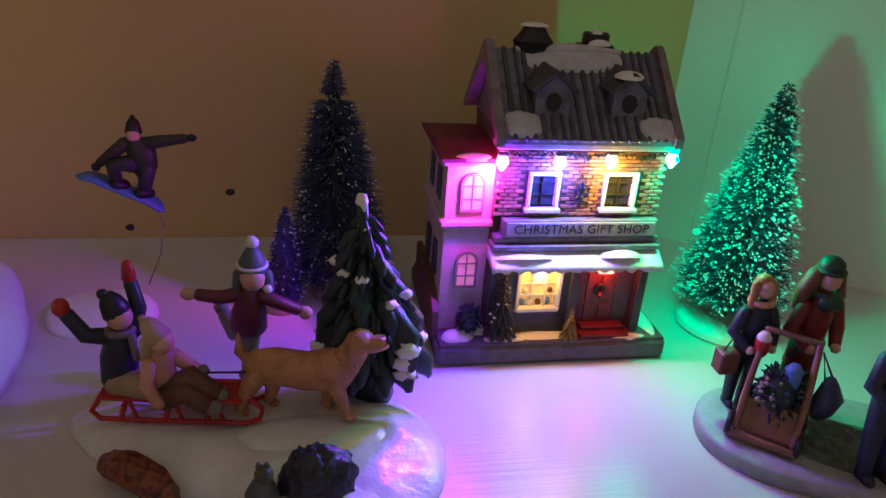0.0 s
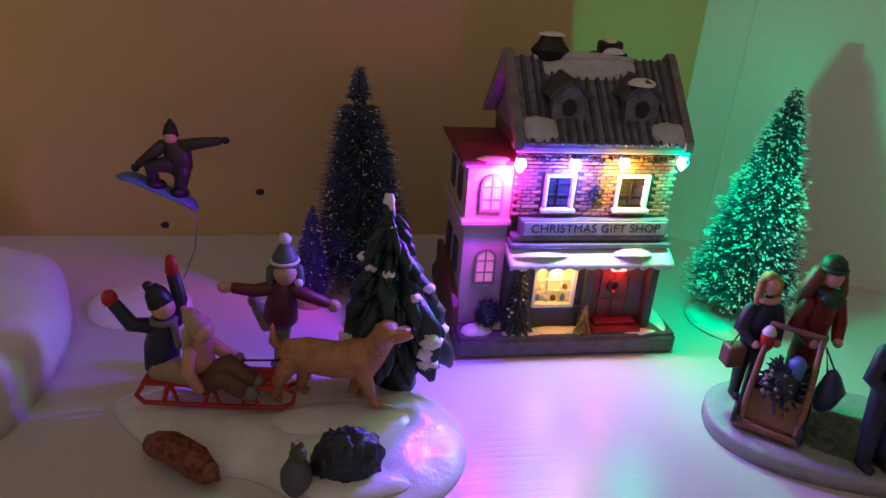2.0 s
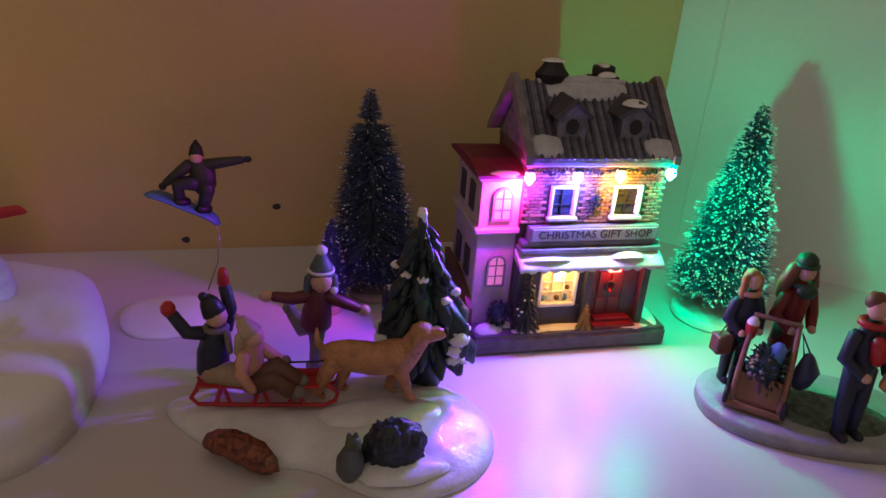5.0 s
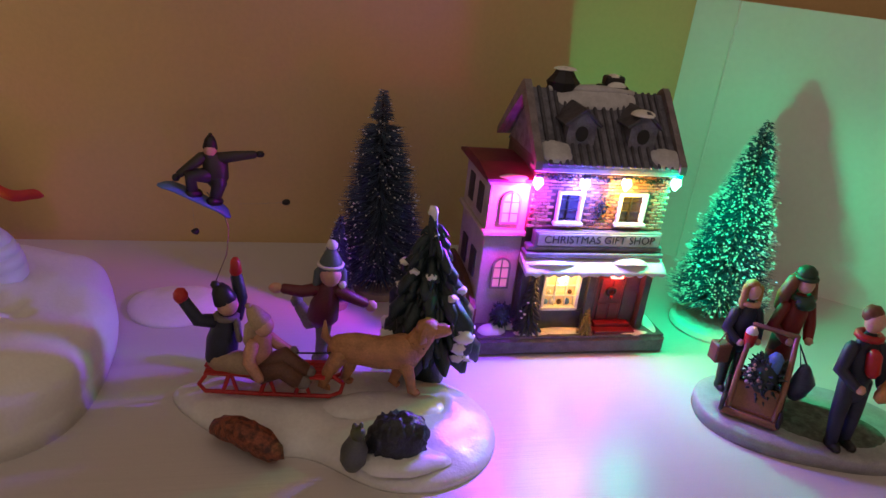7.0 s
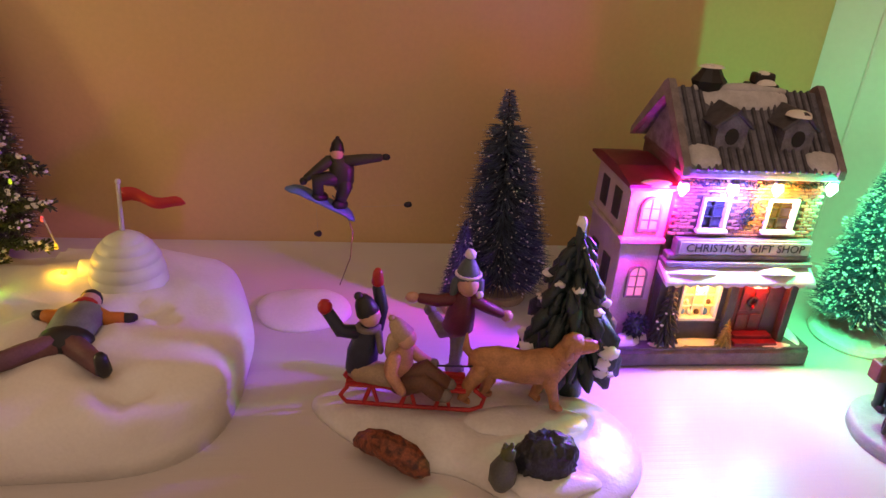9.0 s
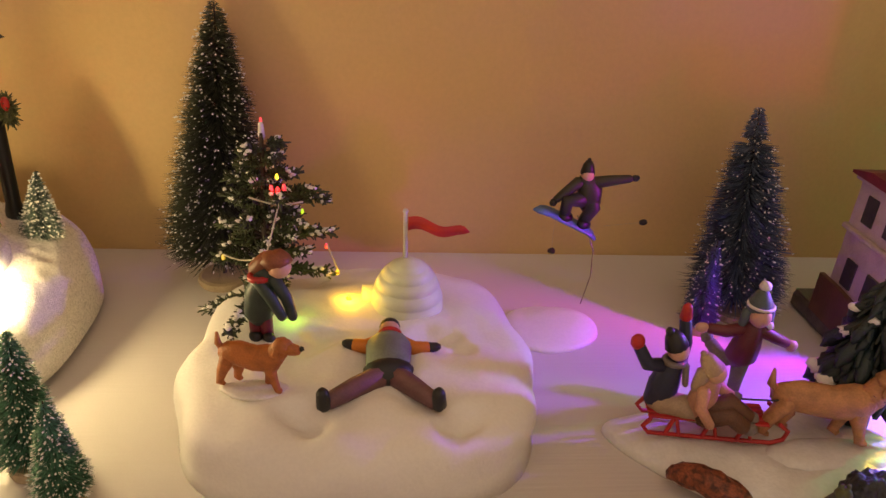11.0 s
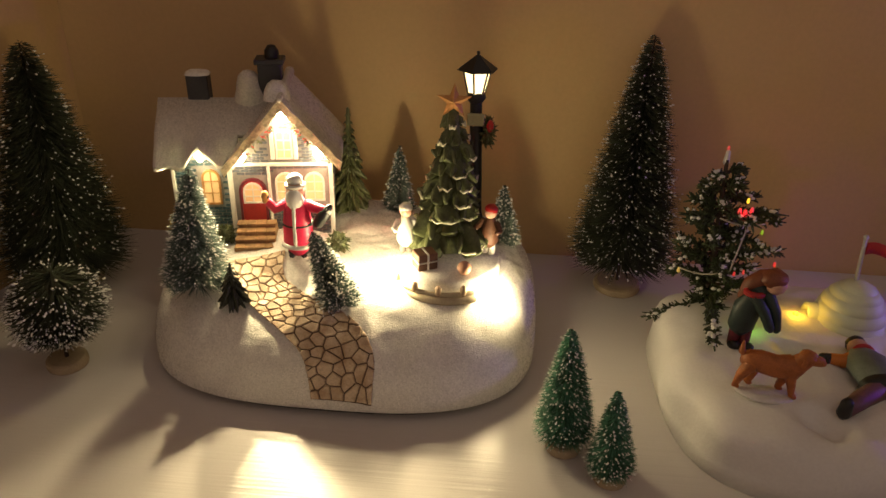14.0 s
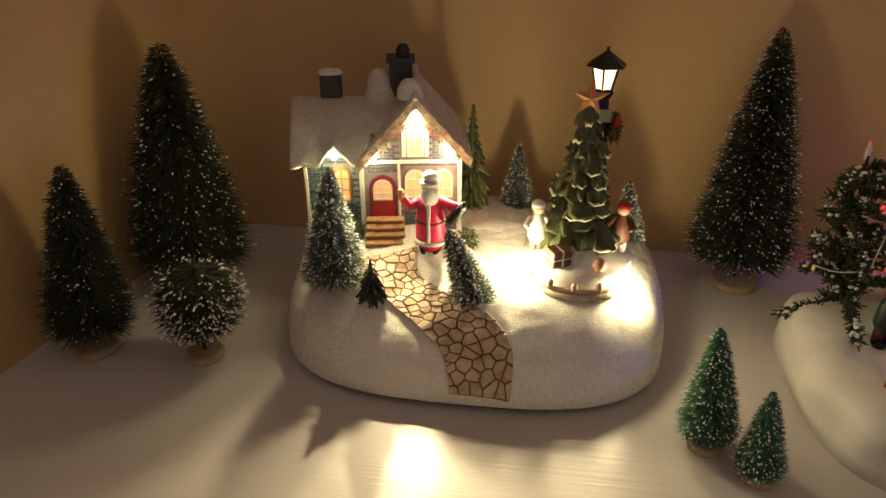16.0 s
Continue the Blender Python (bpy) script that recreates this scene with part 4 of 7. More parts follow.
# inset foot under the lip; its black paints in the shade of the gap
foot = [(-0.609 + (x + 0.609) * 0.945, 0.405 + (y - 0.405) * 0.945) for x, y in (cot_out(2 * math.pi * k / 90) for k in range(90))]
Mesh().prism(foot, 0.0, 0.0052, 0, "z").done("under_base", BLACK, cot, "recessed underside, blackened for the shade of the gap")

# winding crazy-paved path: two edge lines drawn over the hill, stones as cells between them
EDGE_L = [(-0.690, 0.3680), (-0.6790, 0.349), (-0.6670, 0.336), (-0.6550, 0.3275), (-0.6422, 0.3209), (-0.6270, 0.3119), (-0.6205, 0.3045), (-0.6172, 0.2986)]
EDGE_R = [(-0.6490, 0.3770), (-0.6472, 0.3600), (-0.6370, 0.3488), (-0.6230, 0.3422), (-0.6080, 0.3372), (-0.5901, 0.3282), (-0.5765, 0.3120), (-0.5765, 0.2986)]


def glide(line, s):
    t = max(0.0, min(s, 0.99999)) * (len(line) - 1)
    i, f = int(t), t - int(t)
    p0, a, b, p3 = (Vector(line[max(0, min(len(line) - 1, i + k))]) for k in (-1, 0, 1, 2))
    return 0.5 * (2 * a + (b - p0) * f + (2 * p0 - 5 * a + 4 * b - p3) * f * f + (3 * a - p0 - 3 * b + p3) * f ** 3)


def along(s, v, lift=0.0):
    """Place on the path: s from 0 (door) to 1 (foot), v from -1 to 1 across, raised by lift from the hill."""
    q = glide(EDGE_L, s).lerp(glide(EDGE_R, s), 0.5 + 0.5 * v)
    e = 0.0012
    z = hill_z(q.x, q.y)
    n = Vector((hill_z(q.x - e, q.y) - hill_z(q.x + e, q.y), hill_z(q.x, q.y - e) - hill_z(q.x, q.y + e), 2 * e)).normalized()
    return Vector((q.x, q.y, z)) + n * lift


m = Mesh()
K, W = 90, 12
vs = [along(k / K, -1 + 2 * j / W, 0.0012 if 0 < j < W else -0.0006) for k in range(K + 1) for j in range(W + 1)]
m.add(vs, [((W + 1) * k + j, (W + 1) * k + j + 1, (W + 1) * (k + 1) + j + 1, (W + 1) * (k + 1) + j) for k in range(K) for j in range(W)], 0)
path = m.done("path", GROUT, cot, "winding crazy-paved stone path")
rnd = random.Random(31)
ROWS, COLS, TALL, WIDE = 19, 5, 0.136, 0.040
seeds = [((i + 0.5 + rnd.uniform(-.38, .38)) / ROWS * TALL, (j + 0.5 * (i % 2) + 0.25 + rnd.uniform(-.36, .36)) / COLS * WIDE) for i in range(ROWS) for j in range(-1, COLS + 1)]


def clip(poly, a, b, c):
    """The part of a polygon where a*x + b*y <= c."""
    out = []
    for k, p in enumerate(poly):
        q = poly[(k + 1) % len(poly)]
        dp, dq = a * p[0] + b * p[1] - c, a * q[0] + b * q[1] - c
        if dp <= 0:
            out.append(p)
        if dp * dq < 0:
            w = dp / (dp - dq)
            out.append((p[0] + (q[0] - p[0]) * w, p[1] + (q[1] - p[1]) * w))
    return out


for k, (a, b) in enumerate(seeds):
    cell = [(0.001, 0.0008), (TALL - 0.0005, 0.0008), (TALL - 0.0005, WIDE - 0.0008), (0.001, WIDE - 0.0008)]
    for j, (c, d) in enumerate(seeds):
        if j != k and abs(a - c) < 0.03 and abs(b - d) < 0.03 and len(cell) > 2:
            nx, ny = c - a, d - b
            length = math.hypot(nx, ny)
            cell = clip(cell, nx / length, ny / length, (nx * (a + c) + ny * (b + d)) / 2 / length - 0.00030)
    if len(cell) < 3:
        continue
    n = len(cell)
    cs, cv = sum(p[0] for p in cell) / n, sum(p[1] for p in cell) / n
    if max(math.hypot(p[0] - cs, p[1] - cv) for p in cell) < 0.0018:
        continue
    high = 0.0021 + rnd.uniform(0, 0.0004)
    ring = [[along((cs + (p[0] - cs) * f) / TALL, (cv + (p[1] - cv) * f) / WIDE * 2 - 1, h) for p in cell] for f, h in ((1.0, 0.0010), (0.97, high - 0.0005), (0.86, high))]
    fs = [(r * n + i, r * n + (i + 1) % n, (r + 1) * n + (i + 1) % n, (r + 1) * n + i) for r in (0, 1) for i in range(n)]
    Mesh().add(ring[0] + ring[1] + ring[2] + [along(cs / TALL, cv / WIDE * 2 - 1, high)], fs + [(2 * n + i, 2 * n + (i + 1) % n, 3 * n) for i in range(n)], 0, False).done("stone", PATHSTONE, path)
# cottage: gabled part, wing, roofs; the house stands a little turned on the hill
SPIN[0] = COTTAGE_TURN
FY, FX0, FX1, GZ, EZ, AZ, AX = 0.4020, -0.6955, -0.6235, 0.0680, 0.1295, 0.1715, -0.6555
m = Mesh().prism([(FX0, GZ), (FX1, GZ), (FX1, EZ), (AX, AZ - 0.002), (FX0, EZ)], FY, 0.465)
PALE_JOINT = mat("pale_joint_paint", (0.27, 0.26, 0.25), 0.6, spread=0.25, scale=120, bump=0.3)
wall = m.done("cottage_wall", PALE_JOINT, cot, "brick gabled front wall")
m = Mesh().box((-0.7360, 0.4090, GZ), (-0.6945, 0.458, 0.1360), 0, 0.0004)
wing = m.done("cottage_wing", PALE_JOINT, cot, "blue-grey brick side wing")
bm2 = bpy.data.meshes.new("brick")
tmp = Mesh().box((-0.0026, -0.0005, -0.00085), (0.0026, 0.0005, 0.00085), 0, 0.0003)
bm2.from_pydata(tmp.v, [], tmp.f)
bm2.materials.append(mat("slate_brick_paint", (0.11, 0.12, 0.15), 0.55, spread=0.4, scale=150, bump=0.4))
bm3 = bpy.data.meshes.new("brick")
bm3.from_pydata(tmp.v, [], tmp.f)
bm3.materials.append(mat("teal_brick_paint", (0.05, 0.10, 0.12), 0.55, spread=0.4, scale=150, bump=0.4))
OPEN = ((-0.6900, -0.6700, 0.07, 0.1195), (-0.6640, -0.6480, 0.100, 0.1245), (-0.6440, -0.6280, 0.100, 0.1245), (-0.6670, -0.6480, 0.1310, 0.1550), (-0.7170, -0.7030, 0.094, 0.1240))
rnd = random.Random(9)
for row in range(44):
    z = GZ + 0.0035 + row * 0.0023
    x = -0.7340 + (0.0029 if row % 2 else 0)
    while x < FX1 - 0.001:
        is_wing = x < FX0
        half = (FX1 - FX0) / 2 if z < EZ else 0.037 * max(0.0, (AZ - 0.006 - z) / (AZ - EZ))
        keep = (z < 0.130 and x < FX0 - 0.003) if is_wing else (x > FX0 + 0.003 and abs(x - (AX if z > EZ else (FX0 + FX1) / 2)) < half - 0.003)
        if keep and not any(a - 0.003 < x < b + 0.003 and c - 0.001 < z < d + 0.001 for a, b, c, d in OPEN):
            ob = new("brick", bm3 if is_wing else bm2)
            ob.parent = wing if is_wing else wall
            ob.location = COTTAGE_TURN @ Vector((x + rnd.uniform(-.0002, .0002), (0.4090 if is_wing else FY) - 0.0003, z)) - Vector((-0.609, 0.40, 0))
            ob.rotation_euler = (0, rnd.uniform(-.04, .04), radians(10))
        x += 0.0058
pieces("timber", (((FX0 - 0.001, FY - 0.0026, GZ), (FX0 + 0.0022, FY + 0.002, EZ + 0.001)), ((FX1 - 0.0022, FY - 0.0026, GZ), (FX1 + 0.001, FY + 0.002, EZ + 0.001)), ((-0.6690, FY - 0.0024, GZ), (-0.6670, FY + 0.002, EZ - 0.001)), ((FX0 + 0.002, FY - 0.0024, EZ - 0.0012), (FX1 - 0.002, FY + 0.002, EZ + 0.0012)),
               ((-0.7370, FY + 0.0045, GZ), (-0.7345, FY + 0.009, 0.1340)), ((-0.6970, FY + 0.0045, GZ), (-0.6950, FY + 0.009, 0.1340))), TRIM, cot, label="white timber framing")
d = Mesh().prism(arch(-0.6885, -0.6715, 0.0800, 0.1175), FY - 0.0014, FY + 0.001)
door = d.done("door", RED, cot, "red arched door with lit window")
arched_window(door, -0.6870, -0.6730, 0.1000, 0.1160, FY - 0.0014, LIT_WINDOW, TRIM, "door_window")
ring_arch(Mesh(), -0.6898, -0.6702, 0.0790, 0.1190, 0.0016, FY - 0.0022, FY + 0.001).done("door_frame", DARK_RED, door)
arched_window(cot, -0.6640, -0.6490, 0.1010, 0.1232, FY - 0.0004, LIT_WINDOW, TRIM, label="white arched window with yellow light")
arched_window(cot, -0.6435, -0.6290, 0.1010, 0.1232, FY - 0.0004, LIT_WINDOW, TRIM, label="white arched window with yellow light")
arched_window(cot, -0.7165, -0.7035, 0.0960, 0.1230, FY + 0.0064, LIT_WINDOW, GOLD, label="arched wing window with yellow light")
m = Mesh()
x0, x1, z0, z1 = -0.6620, -0.6500, 0.1330, 0.1540
for lo, hi in (((x0, FY - 0.0016, z0), (x0 + 0.0014, FY, z1)), ((x1 - 0.0014, FY - 0.0016, z0), (x1, FY, z1)), ((x0 + 0.0014, FY - 0.0016, z1 - 0.0014), (x1 - 0.0014, FY, z1)), ((x0 + 0.0014, FY - 0.0016, z0), (x1 - 0.0014, FY, z0 + 0.0014)), ((-0.6565, FY - 0.0014, z0), (-0.6555, FY, z1)), ((x0, FY - 0.0014, 0.1395), (x1, FY, 0.1405)), ((x0, FY - 0.0014, 0.1465), (x1, FY, 0.1475))):
    m.box(lo, hi, 0, 0.0003)
gw = m.done("gable_window", TRIM, cot, "white gable window with six lit panes")
Mesh().box((x0 + 0.001, FY - 0.0008, z0 + 0.001), (x1 - 0.001, FY + 0.0002, z1 - 0.001), 0, 0.0001).done("pane", LIT_WINDOW, gw)
for a, b in ((-0.6655, -0.6625), (-0.6495, -0.6465)):
    Mesh().box((a, FY - 0.0016, 0.1330), (b, FY + 0.0002, 0.1540), 0, 0.0004).done("shutter", TRIM, gw)
# thick snow roofs
ROOF = sparkle("snowy_roof_paint", (0.66, 0.62, 0.55))
EDGE = mat("thatch_edge_paint", (0.46, 0.36, 0.24), 0.65, spread=0.5, scale=260, bump=0.8, fine=700)
m = Mesh()
gl, gr, ga = (-0.6990, 0.1295), (-0.6155, 0.1335), (AX, 0.1785)
for (ax, az), sg in ((gl, -1), (gr, 1)):
    n = 10
    vs = []
    for y in (0.3925, 0.3945, 0.42, 0.468):
        for k in range(n + 1):
            f = k / n
            z = az + (ga[1] - az) * f
            x = ax + (ga[0] - ax) * f
            wv = 0.0007 * math.sin(f * 37 + sg) if y < 0.397 else 0
            vs += [(x, y, z + wv + (0.001 if y > 0.3935 else 0)), (x - 0.0015 * sg, y, z - 0.0062 + wv)]
    w = 2 * (n + 1)
    fs = []
    for r in range(3):
        for k in range(n):
            a = r * w + 2 * k
            fs += [(a, a + 2, a + w + 2, a + w), (a + 1, a + w + 1, a + w + 3, a + 3)]
        fs += [(r * w, r * w + w, r * w + w + 1, r * w + 1)]
    m.add(vs, fs, 0)
    m.add([vs[i] for i in range(w)], [(2 * k, 2 * k + 1, 2 * k + 3, 2 * k + 2) for k in range(n)], 1)
m.tube([(AX, 0.3930, 0.1780), (AX, 0.43, 0.1790), (AX, 0.468, 0.1785)], [0.0018, 0.0036, 0.0036], 0, 10)
groof = m.done("gable_roof", [ROOF, EDGE], cot, "snow-covered steep gable roof")
m = Mesh()
n = 16
n = 40
vs = []
for k in range(n + 1):
    x = -0.7440 + 0.090 * k / n
    dip = 0.0150 * max(0.0, 1 - abs(x + 0.7125) / 0.0115) + 0.0010 * math.sin(x * 400)
    front = ((x, 0.3930, 0.1285 + dip), (x, 0.3925, 0.1325 + dip), (x, 0.410, 0.1520)) if x < -0.689 else ((x, 0.4085, 0.1462), (x, 0.4080, 0.1502), (x, 0.410, 0.1520))
    vs += [*front, (x, 0.4300, 0.1690), (x, 0.447, 0.1540), (x, 0.4680, 0.1330), (x, 0.4680, 0.1290), (x, 0.4300, 0.1620)]
fs = [(8 * k + i, 8 * k + (i + 1) % 8, 8 * k + 8 + (i + 1) % 8, 8 * k + 8 + i) for k in range(n) for i in range(8)]
fs += [tuple(range(8))[::-1], tuple(8 * n + i for i in range(8))]
m.add(vs, fs, 0)
m.ball((-0.6800, 0.434, 0.1670), (0.0120, 0.0100, 0.0185), 0, 20, 0.25, 3, 90)
wroof = m.done("wing_roof", ROOF, cot, "snow-covered wing roof")
m = Mesh().box((-0.7232, 0.4285, 0.158), (-0.7082, 0.4405, 0.1850), 0, 0.0008)
ch = m.done("chimney", DARK, wroof, "dark chimney with snow cap")
blob_patch(Mesh(), (-0.7157, 0.4345, 0.1852), 0.0090, 0.0085, 0.0030, 0, None, 2).done("chimney_snow", GLITTER, ch)
m = Mesh().box((-0.6735, 0.4290, 0.160), (-0.6570, 0.4430, 0.1945), 0, 0.0008).box((-0.6755, 0.4275, 0.1925), (-0.6550, 0.4445, 0.1960), 0, 0.0006)
ch = m.done("chimney", DARK, groof, "tall dark chimney with pot")
Mesh().tube([(-0.6635, 0.4360, 0.194), (-0.6635, 0.4360, 0.2010)], [0.0052, 0.0050], 0, 12).done("chimney_pot", BLACK, ch)
blob_patch(Mesh(), (-0.6590, 0.4120, 0.1745), 0.0095, 0.012, 0.0125, 0, None, 2).done("roof_drift", GLITTER, groof)
m = Mesh()
rnd = random.Random(4)
for k in range(90):
    f = rnd.random()
    sg = -1 if k % 2 else 1
    x, z = AX + sg * (0.006 + 0.025 * f), 0.1600 - 0.028 * f - rnd.uniform(0, 0.004)
    p = Vector((x, FY - 0.002, z))
    m.tube([p, p + Vector((rnd.uniform(-1, 1), -rnd.random(), rnd.uniform(-1, 1))).normalized() * 0.0024], [0.0006, 0.0002], 0 if rnd.random() < 0.8 else 1, 4)
m.done("gable_garland", [LEAF, RED], cot, "green garland with red berries")
for p in ((-0.7135, 0.3965, 0.1350), (-0.6858, 0.3955, 0.1345), (AX, 0.3955, 0.1630), (-0.6320, 0.3955, 0.1365)):
    Mesh().tube([(p[0], p[1] + 0.0045, p[2] + 0.0055), (p[0], p[1] + 0.0035, p[2] + 0.001), (p[0], p[1] + 0.003, p[2] - 0.001)], [0.0024, 0.0038, 0.0024], 0, 12).done("eave_bulb", LAMP_WHITE, cot, "bright warm white bulb")
st = Mesh()
for k in range(4):
    st.box((-0.6930 + 0.0006 * k, 0.3760 + 0.0060 * k, 0.0715), (-0.6640 - 0.0004 * k, 0.4030, 0.0765 + 0.0032 * k), 0, 0.0006)
steps = st.done("steps", WOODSTEP, cot, "brown plank steps to the door")
for k in range(4):
    for j in range(4):
        x = -0.6925 + 0.0070 * j
        Mesh().box((x, 0.3750 + 0.0060 * k, 0.0758 + 0.0032 * k), (x + 0.0066, 0.3825 + 0.0060 * k, 0.0770 + 0.0032 * k), 0, 0.0004).done("plank", WOODSTEP, steps)

SPIN[0] = None
# Santa figurine
def santa():
    m = Mesh()
    o = Vector((-0.6405, 0.3790, 0.0735))
    P = lambda x, y, z: o + Vector((x, y, z))
    for sx in (-1, 1):
        m.tube([P(0.004 * sx, -0.001, 0.0005), P(0.0042 * sx, 0, 0.012)], [0.0042, 0.0038], 2, 10)
        m.tube([P(0.0042 * sx, -0.0045, 0.001), P(0.004 * sx, 0, 0.002)], [0.0030, 0.0034], 2, 8)
    m.tube([P(0, 0, 0.010), P(0, 0, 0.016), P(0, -0.001, 0.027), P(0, 0, 0.040), P(0, 0, 0.045)], [0.0108, 0.0105, 0.0100, 0.0085, 0.005], 0, 16, 0.85)
    m.tube([P(0.0105 * math.cos(a), 0.0092 * math.sin(a), 0.0105) for a in np.linspace(0, 6.28, 17)], 0.0018, 1, 6)
    m.tube([P(0.0100 * math.cos(a), 0.0086 * math.sin(a), 0.0265) for a in np.linspace(0, 6.28, 17)], 0.0012, 2, 6)
    m.tube([P(0, -0.0085, 0.012), P(0, -0.0090, 0.026), P(0, -0.0075, 0.040)], 0.0014, 1, 6)
    m.tube([P(-0.007, 0, 0.040), P(-0.0145, -0.002, 0.0365), P(-0.0185, -0.005, 0.0435)], [0.0040, 0.0036, 0.0030], 0, 10)
    m.tube([P(0.007, 0, 0.040), P(0.0145, -0.002, 0.0385), P(0.0195, -0.004, 0.0385)], [0.0040, 0.0036, 0.0030], 0, 10)
    m.ball(P(-0.0192, -0.0055, 0.0468), 0.0030, 2, 8).ball(P(0.0222, -0.0045, 0.0385), 0.0032, 1, 8)
    m.tube([P(-0.0192, -0.0065, 0.044), P(-0.0192, -0.0065, 0.0495)], 0.0022, 3, 8)
    m.tube([P(0.0150, -0.005, 0.028), P(0.0200, -0.005, 0.036), P(0.0235, -0.004, 0.041)], [0.0036, 0.0042, 0.0024], 2, 8)
    m.ball(P(0, -0.001, 0.0505), (0.0062, 0.006, 0.0068), 4, 12)
    m.ball(P(0, -0.0048, 0.0455), (0.0062, 0.0042, 0.0080), 1, 12, 0.15, 2, 300)
    m.tube([P(0.0058 * math.cos(a), -0.001 + 0.0055 * math.sin(a), 0.0545) for a in np.linspace(0, 6.28, 15)], 0.0015, 1, 6)
    m.ball(P(0, 0, 0.0580), (0.0056, 0.0054, 0.0046), 1, 10)
    return m.done("santa_figure", [mat("bright_red_coat_paint", (0.70, 0.018, 0.09), 0.4, spread=0.2, bump=0.15), TRIM, BLACK, GOLD, PINK], cot, "red-coated figure with white beard and raised arm")


santa()

# turning base with modelled tree, children, gifts
BC = Vector((-0.538, 0.388, 0.0715))
m = Mesh()
n = 40
prof = [(0.0385, -0.0120), (0.0385, 0.0040), (0.0370, 0.0060), (0.0, 0.0085)]
vs = [(BC.x + r * math.cos(2 * math.pi * k / n), BC.y + r * 0.98 * math.sin(2 * math.pi * k / n), BC.z + z) for r, z in prof for k in range(n)]
m.add(vs, [(i * n + k, i * n + (k + 1) % n, (i + 1) * n + (k + 1) % n, (i + 1) * n + k) for i in range(3) for k in range(n)], 0)
m.done("turning_base", GLITTER, cot, "round snowy turning base")
m = Mesh()
tb = Vector((-0.5375, 0.398, 0.079))
m.tube([tb, tb + Vector((0, 0.004, 0.05)), tb + Vector((0, 0.012, 0.098))], [0.0150, 0.0085, 0.0030], 0, 12)
rnd = random.Random(17)
for t in range(9):
    f = t / 9
    n = int(7 - 3 * f)
    ax = tb + Vector((0, 0.012 * f, 0.012 + 0.086 * f))
    for k in range(n):
        a = 6.283 * (k + rnd.uniform(-.18, .18)) / n + t * 0.77
        r = (0.0205 * (1 - f) ** 0.85 + 0.0040) * rnd.uniform(0.78, 1.18)
        d, s = Vector((math.cos(a), math.sin(a), 0)), Vector((-math.sin(a), math.cos(a), 0))
        wd = r * rnd.uniform(0.30, 0.42)
        drop, curl = rnd.uniform(0.001, 0.005), rnd.uniform(0.000, 0.0035)
        top, mid, low = ax + Vector((0, 0, 0.009 * (1 - 0.5 * f))) + d * r * 0.25, ax + d * r * 0.70 + Vector((0, 0, 0.002)), ax + d * r * 0.98 + Vector((0, 0, -drop))
        tip = low + d * r * 0.24 + Vector((0, 0, curl))
        m.tube([top, mid, low, tip], [wd * 0.6, wd, wd * 0.8, wd * 0.3], 0, 8, 0.45)
        for e in (-1, 1):
            m.tube([mid + s * wd * 0.4 * e, low + s * wd * 1.1 * e + Vector((0, 0, rnd.uniform(-.001, .002)))], [wd * 0.5, wd * 0.22], 0, 6, 0.6)
        if rnd.random() < 0.45:
            continue
        lip = [low + s * wd * 1.15 + Vector((0, 0, 0.0010)), low + s * wd * 0.6 + d * 0.002 + Vector((0, 0, -0.0012)), tip + Vector((0, 0, -0.0004)), low - s * wd * 0.6 + d * 0.002 + Vector((0, 0, -0.0012)), low - s * wd * 1.15 + Vector((0, 0, 0.0012))]
        m.tube(lip, [0.0003, 0.0009, 0.0013, 0.0009, 0.0003], 1, 6)
m.v = [tuple(Vector(v) + noise.noise_vector(Vector(v) * 260) * 0.0009) for v in m.v]
m.done("modelled_tree", [LEAF, mat("cream_snow_edge", (0.70, 0.68, 0.50), 0.4, spread=0.1)], cot, "green modelled tree with snow-edged boughs")
m = Mesh()
sc = Vector((-0.5375, 0.408, 0.1820))
ring = [sc + Vector((math.sin(a) * r, -0.001, math.cos(a) * r)) for a, r in ((2 * math.pi * k / 10, 0.0125 if k % 2 == 0 else 0.0050) for k in range(10))]
m.add(ring + [sc + Vector((0, -0.0045, 0)), sc + Vector((0, 0.0025, 0))], [(k, (k + 1) % 10, 10) for k in range(10)] + [((k + 1) % 10, k, 11) for k in range(10)], 0, False)
m.done("star", GOLD, cot, "gold five-pointed star")


def child(name, p, face, coat, legs, hat, lean=(0, 0), label=""):
    m = Mesh()
    o = Vector(p)
    P = lambda x, y, z: o + Vector((x * math.cos(face) - y * math.sin(face) + lean[0] * z, x * math.sin(face) + y * math.cos(face) + lean[1] * z, z))
    for sx in (-1, 1):
        m.tube([P(0.0025 * sx, 0, 0.0005), P(0.0025 * sx, 0, 0.014)], [0.0024, 0.0026], 1, 8)
        m.tube([P(0.005 * sx, 0, 0.024), P(0.0085 * sx, -0.002, 0.0195), P(0.008 * sx, -0.006, 0.020)], [0.0024, 0.0022, 0.0018], 0, 8)
    m.tube([P(0, 0, 0.010), P(0, 0, 0.018), P(0, 0, 0.027)], [0.0066, 0.0058, 0.0034], 0, 12)
    m.ball(P(0, 0, 0.0315), 0.0046, 2, 10)
    m.ball(P(0, 0.0006, 0.0335), (0.0050, 0.0050, 0.0038), 3, 10)
    return m.done(name, [coat, legs, PINK, hat], cot, label)


